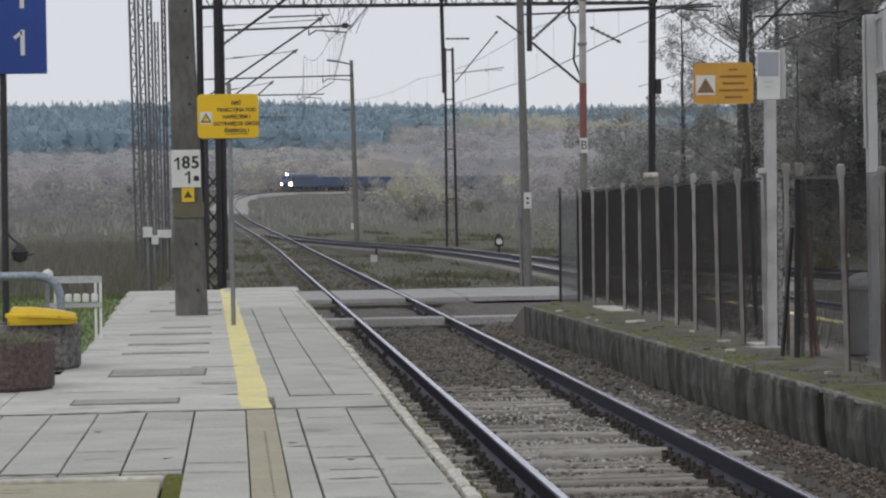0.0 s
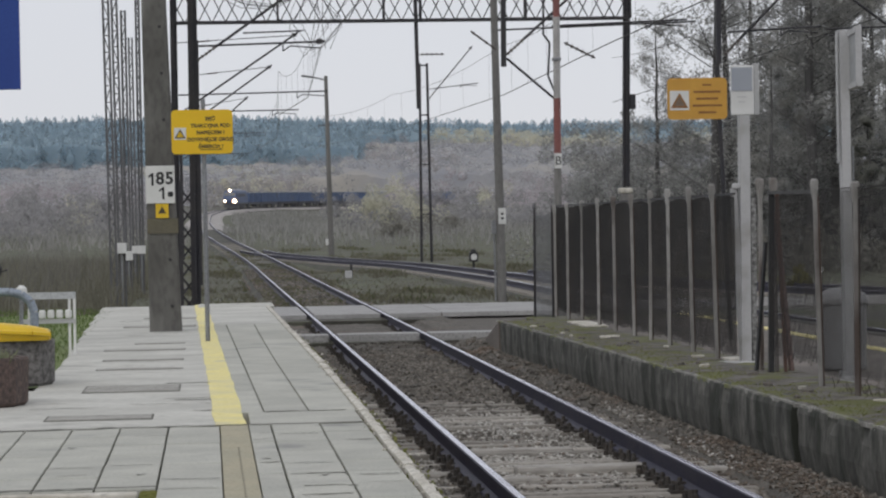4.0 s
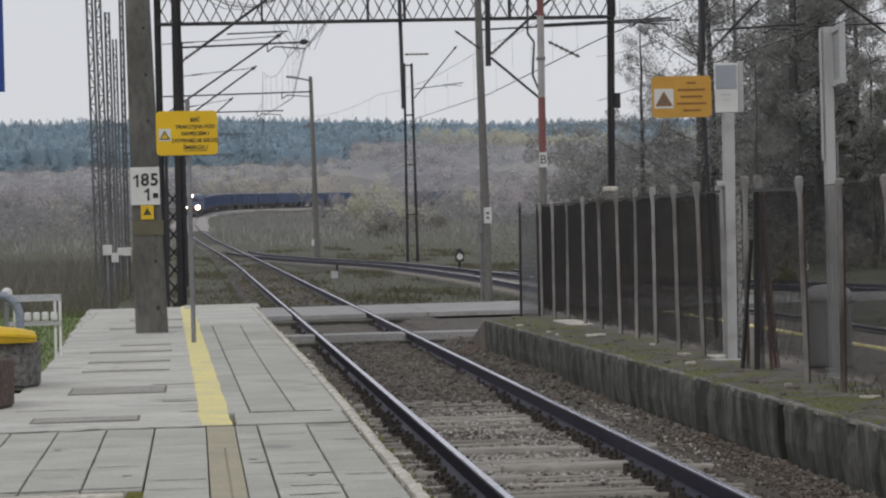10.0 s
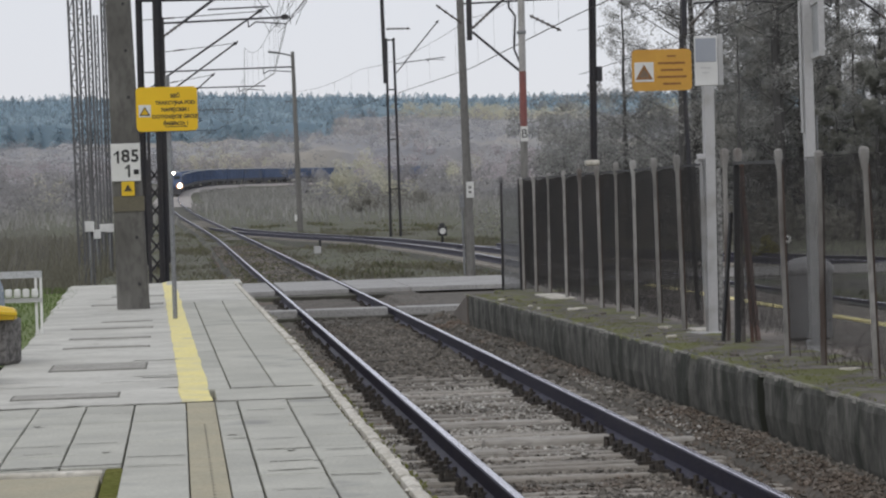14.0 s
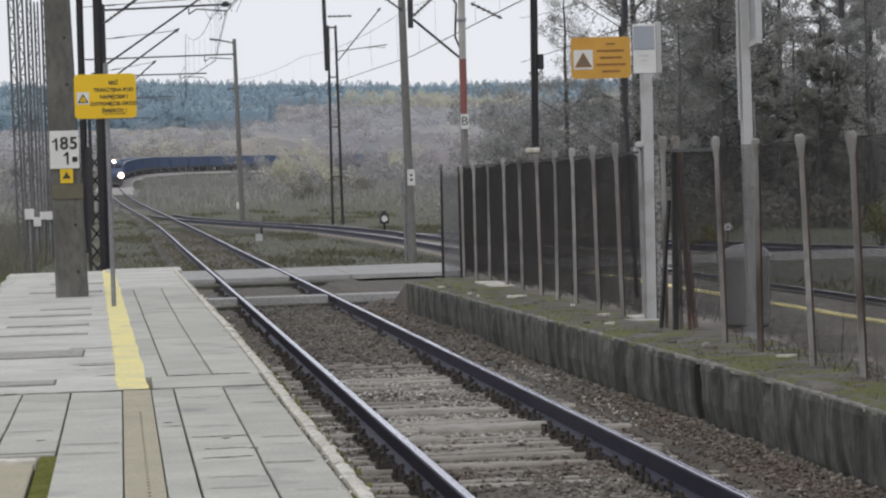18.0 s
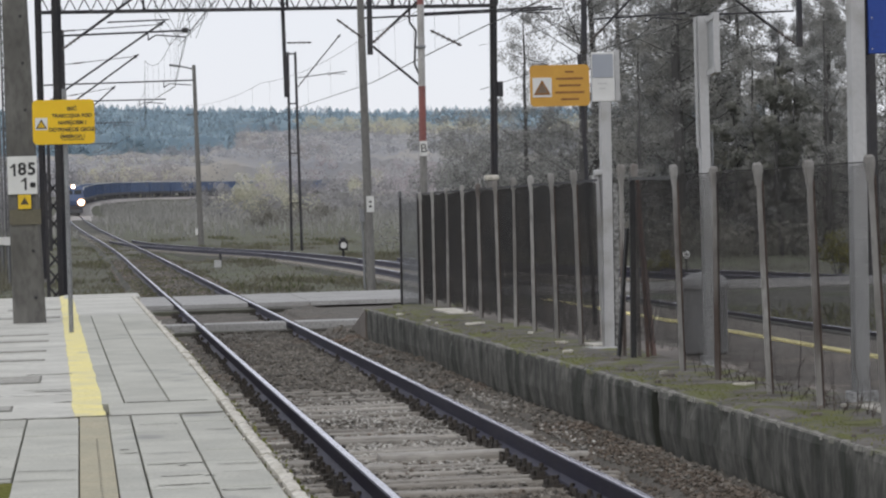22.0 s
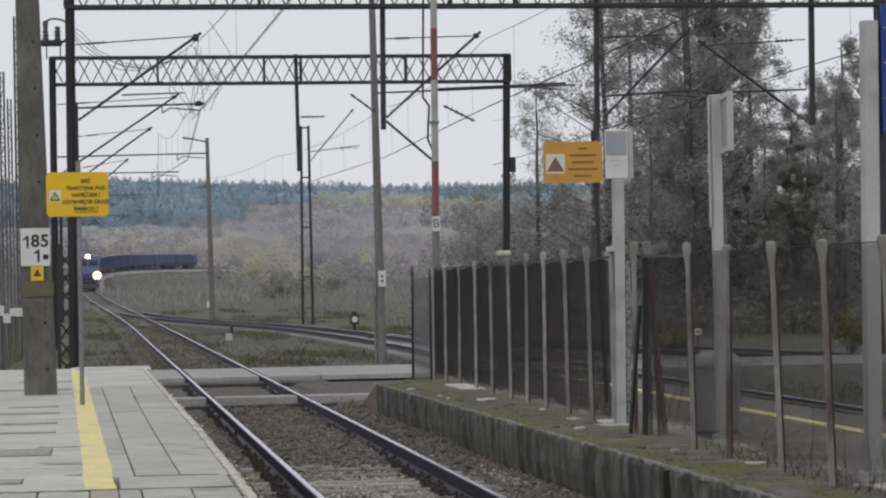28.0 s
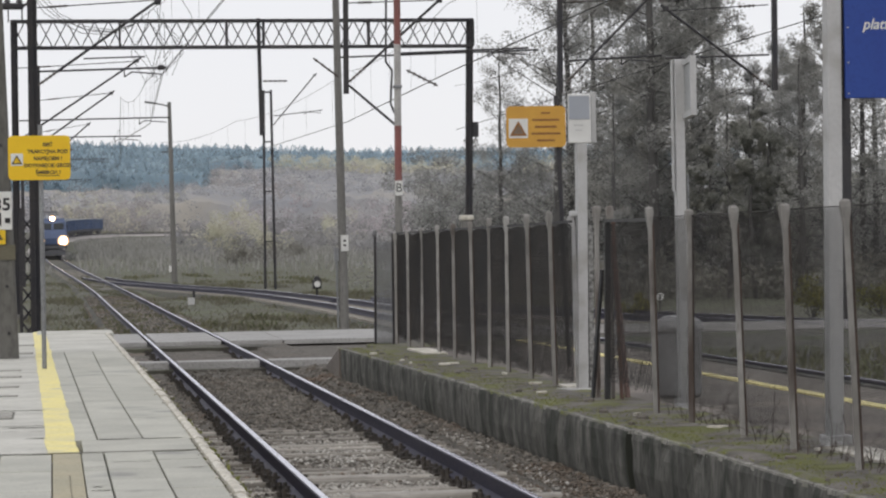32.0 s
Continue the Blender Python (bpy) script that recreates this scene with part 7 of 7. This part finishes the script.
def locomotive():
    """Front end at local y = -9.6."""
    ob = thing("locomotive", "dark blue electric goods locomotive with lit headlamps", "locomotive")
    bm = B()
    prof = [(-9.25, 1.2, 1.38), (-9.5, 1.3, 1.36), (-9.6, 1.85, 1.34), (-9.35, 2.55, 1.32), (-9.0, 3.45, 1.22), (-8.7, 3.72, 1.05)]
    def ring(sign):
        return [[bm.verts.new((sx * w, sign * y, z)) for sx in (-1, -0.55, 0.55, 1)] for y, z, w in prof]
    fr, bk = ring(1), ring(-1)
    for rr in (fr, bk):
        for a, b in zip(rr, rr[1:]):
            for k in range(3):
                bm.faces.new((a[k], a[k + 1], b[k + 1], b[k]))
    for a, b, c, d in zip(fr, fr[1:], bk, bk[1:]):
        bm.faces.new((a[0], b[0], d[0], c[0]))
        bm.faces.new((a[3], c[3], d[3], b[3]))
    bm.faces.new((fr[-1][0], fr[-1][1], fr[-1][2], fr[-1][3], bk[-1][3], bk[-1][2], bk[-1][1], bk[-1][0]))
    bm.faces.new((fr[0][3], fr[0][2], fr[0][1], fr[0][0], bk[0][0], bk[0][1], bk[0][2], bk[0][3]))
    bmesh.ops.recalc_face_normals(bm, faces=bm.faces)
    body = part("body", bm, M_LOCO, ob)
    part("underframe", box(B(), (0, 0, 1.05), (2.7, 18.6, 0.35), bevel=0.05), M_UNDER, ob)
    part("equipment_case", box(B(), (0, 0, 0.65), (2.2, 3.2, 0.6), bevel=0.05), M_UNDER, ob)
    for y in (-5.2, 5.2):
        bogie(ob, y, 3.4, 3)
    for s in (-1, 1):
        part("windscreen", box(B(), (s * 0.58, -9.22, 2.98), (0.95, 0.04, 0.62), pose(0, 0, 0, -21, 0, 0), bevel=0.02), M_GLASS, body, "dark windscreen")
        part("buffer", tube(B(), (s * 0.875, -9.5, 1.05), (s * 0.875, -10.1, 1.05), 0.14, 0.24, 14), M_UNDER, ob)
        house = part("lamp_housing", tube(B(), (s * 0.98, -9.5, 1.62), (s * 0.98, -9.68, 1.62), 0.35, n=16), M_UNDER, body)
        # glowing halo disc and oversized lens stand in for headlamp glare
        part("halo_disc", tube(B(), (s * 0.98, -9.66, 1.62), (s * 0.98, -9.69, 1.62), 0.5 if s > 0 else 0.25, n=20), M_HALO, house, "warm glowing halo disc round the headlamp")
        part("headlamp", tube(B(), (s * 0.98, -9.66, 1.62), (s * 0.98, -9.72, 1.62), 0.31 if s > 0 else 0.16, n=20), M_LAMP, house, "lit headlamp")
        part("side_window", box(B(), (s * 1.33, -8.4, 2.75), (0.06, 0.8, 0.7)), M_GLASS, body)
        for k in range(6):
            part("grille", box(B(), (s * 1.34, -5.5 + 2.0 * k, 2.75), (0.06, 1.3, 0.6), bevel=0.01), M_UNDER, body)
    top = part("lamp_housing", tube(B(), (0, -8.75, 3.72), (0, -9.0, 3.72), 0.3, n=16), M_UNDER, body)
    # added halo disc for the top lamp's glare
    part("halo_disc", tube(B(), (0, -8.98, 3.72), (0, -9.015, 3.72), 0.27, n=20), M_HALO, top, "warm glowing halo disc round the headlamp")
    part("headlamp", tube(B(), (0, -8.98, 3.72), (0, -9.04, 3.72), 0.18, n=16), M_LAMP, top, "lit headlamp")
    part("snow_plough", box(B(), (0, -9.6, 0.5), (2.4, 0.12, 0.5), pose(0, 0, 0, 15, 0, 0), bevel=0.03), M_UNDER, ob)
    for y in (-5.0, 5.0):
        pan = part("pantograph", rope(B(), [(-0.6, y, 3.8), (-0.6, y + 1.0, 4.4), (0.6, y + 1.0, 4.4), (0.6, y, 3.8)], 0.035), M_UNDER, ob)
        if y > 0:
            rope_ = rope(B(), [(0, y + 1.0, 4.4), (0, y - 0.3, 5.6), (-0.75, y - 0.3, 5.75), (0.75, y - 0.3, 5.75)], 0.03)
            part("pan_head", rope_, M_UNDER, pan)
    part("roof_box", box(B(), (0, 0.5, 3.85), (1.5, 5.0, 0.3), bevel=0.06), M_ROOFGREY, ob, "pale grey roof equipment box")
    for y in (-7.6, -6.2):
        part("roof_vent", box(B(), (0, y, 3.83), (1.1, 0.9, 0.26), bevel=0.06), M_ROOFGREY, ob, "pale grey roof vent")
    return ob


PATH_S = np.r_[0, np.cumsum(np.linalg.norm(np.diff(MAIN_LINE, axis=0), axis=1))]


def on_path(s):
    return Vector([float(np.interp(s, PATH_S, MAIN_LINE[:, k])) for k in range(3)])


def stance(s_mid, half):
    """The pose of a vehicle whose bogies stand on the line at both ends; local +y points away from the camera."""
    a, b = on_path(s_mid - half), on_path(s_mid + half)
    d = (b - a).normalized()
    c = (a + b) / 2
    yaw = math.degrees(math.atan2(-d.x, d.y))
    return pose(c.x, c.y, c.z, math.degrees(math.asin(d.z)), 0, yaw)


loco = locomotive()
first = wagon()
wagons = [first] + [copy_thing(first, Matrix()) for _ in range(20)]
S_START = float(np.interp(566, MAIN_LINE[:640, 1], PATH_S[:640]))
SPEED = 10.0


def motions():
    times = [2.0 * k for k in range(17)]
    def nose(t):
        return S_START - SPEED * t
    walk(loco, [(t, stance(nose(t) + 9.6, 5.2)) for t in times])
    for k, w in enumerate(wagons):
        walk(w, [(t, stance(nose(t) + 20.2 + 13.95 * k + 7.0, 4.5)) for t in times])


motions()
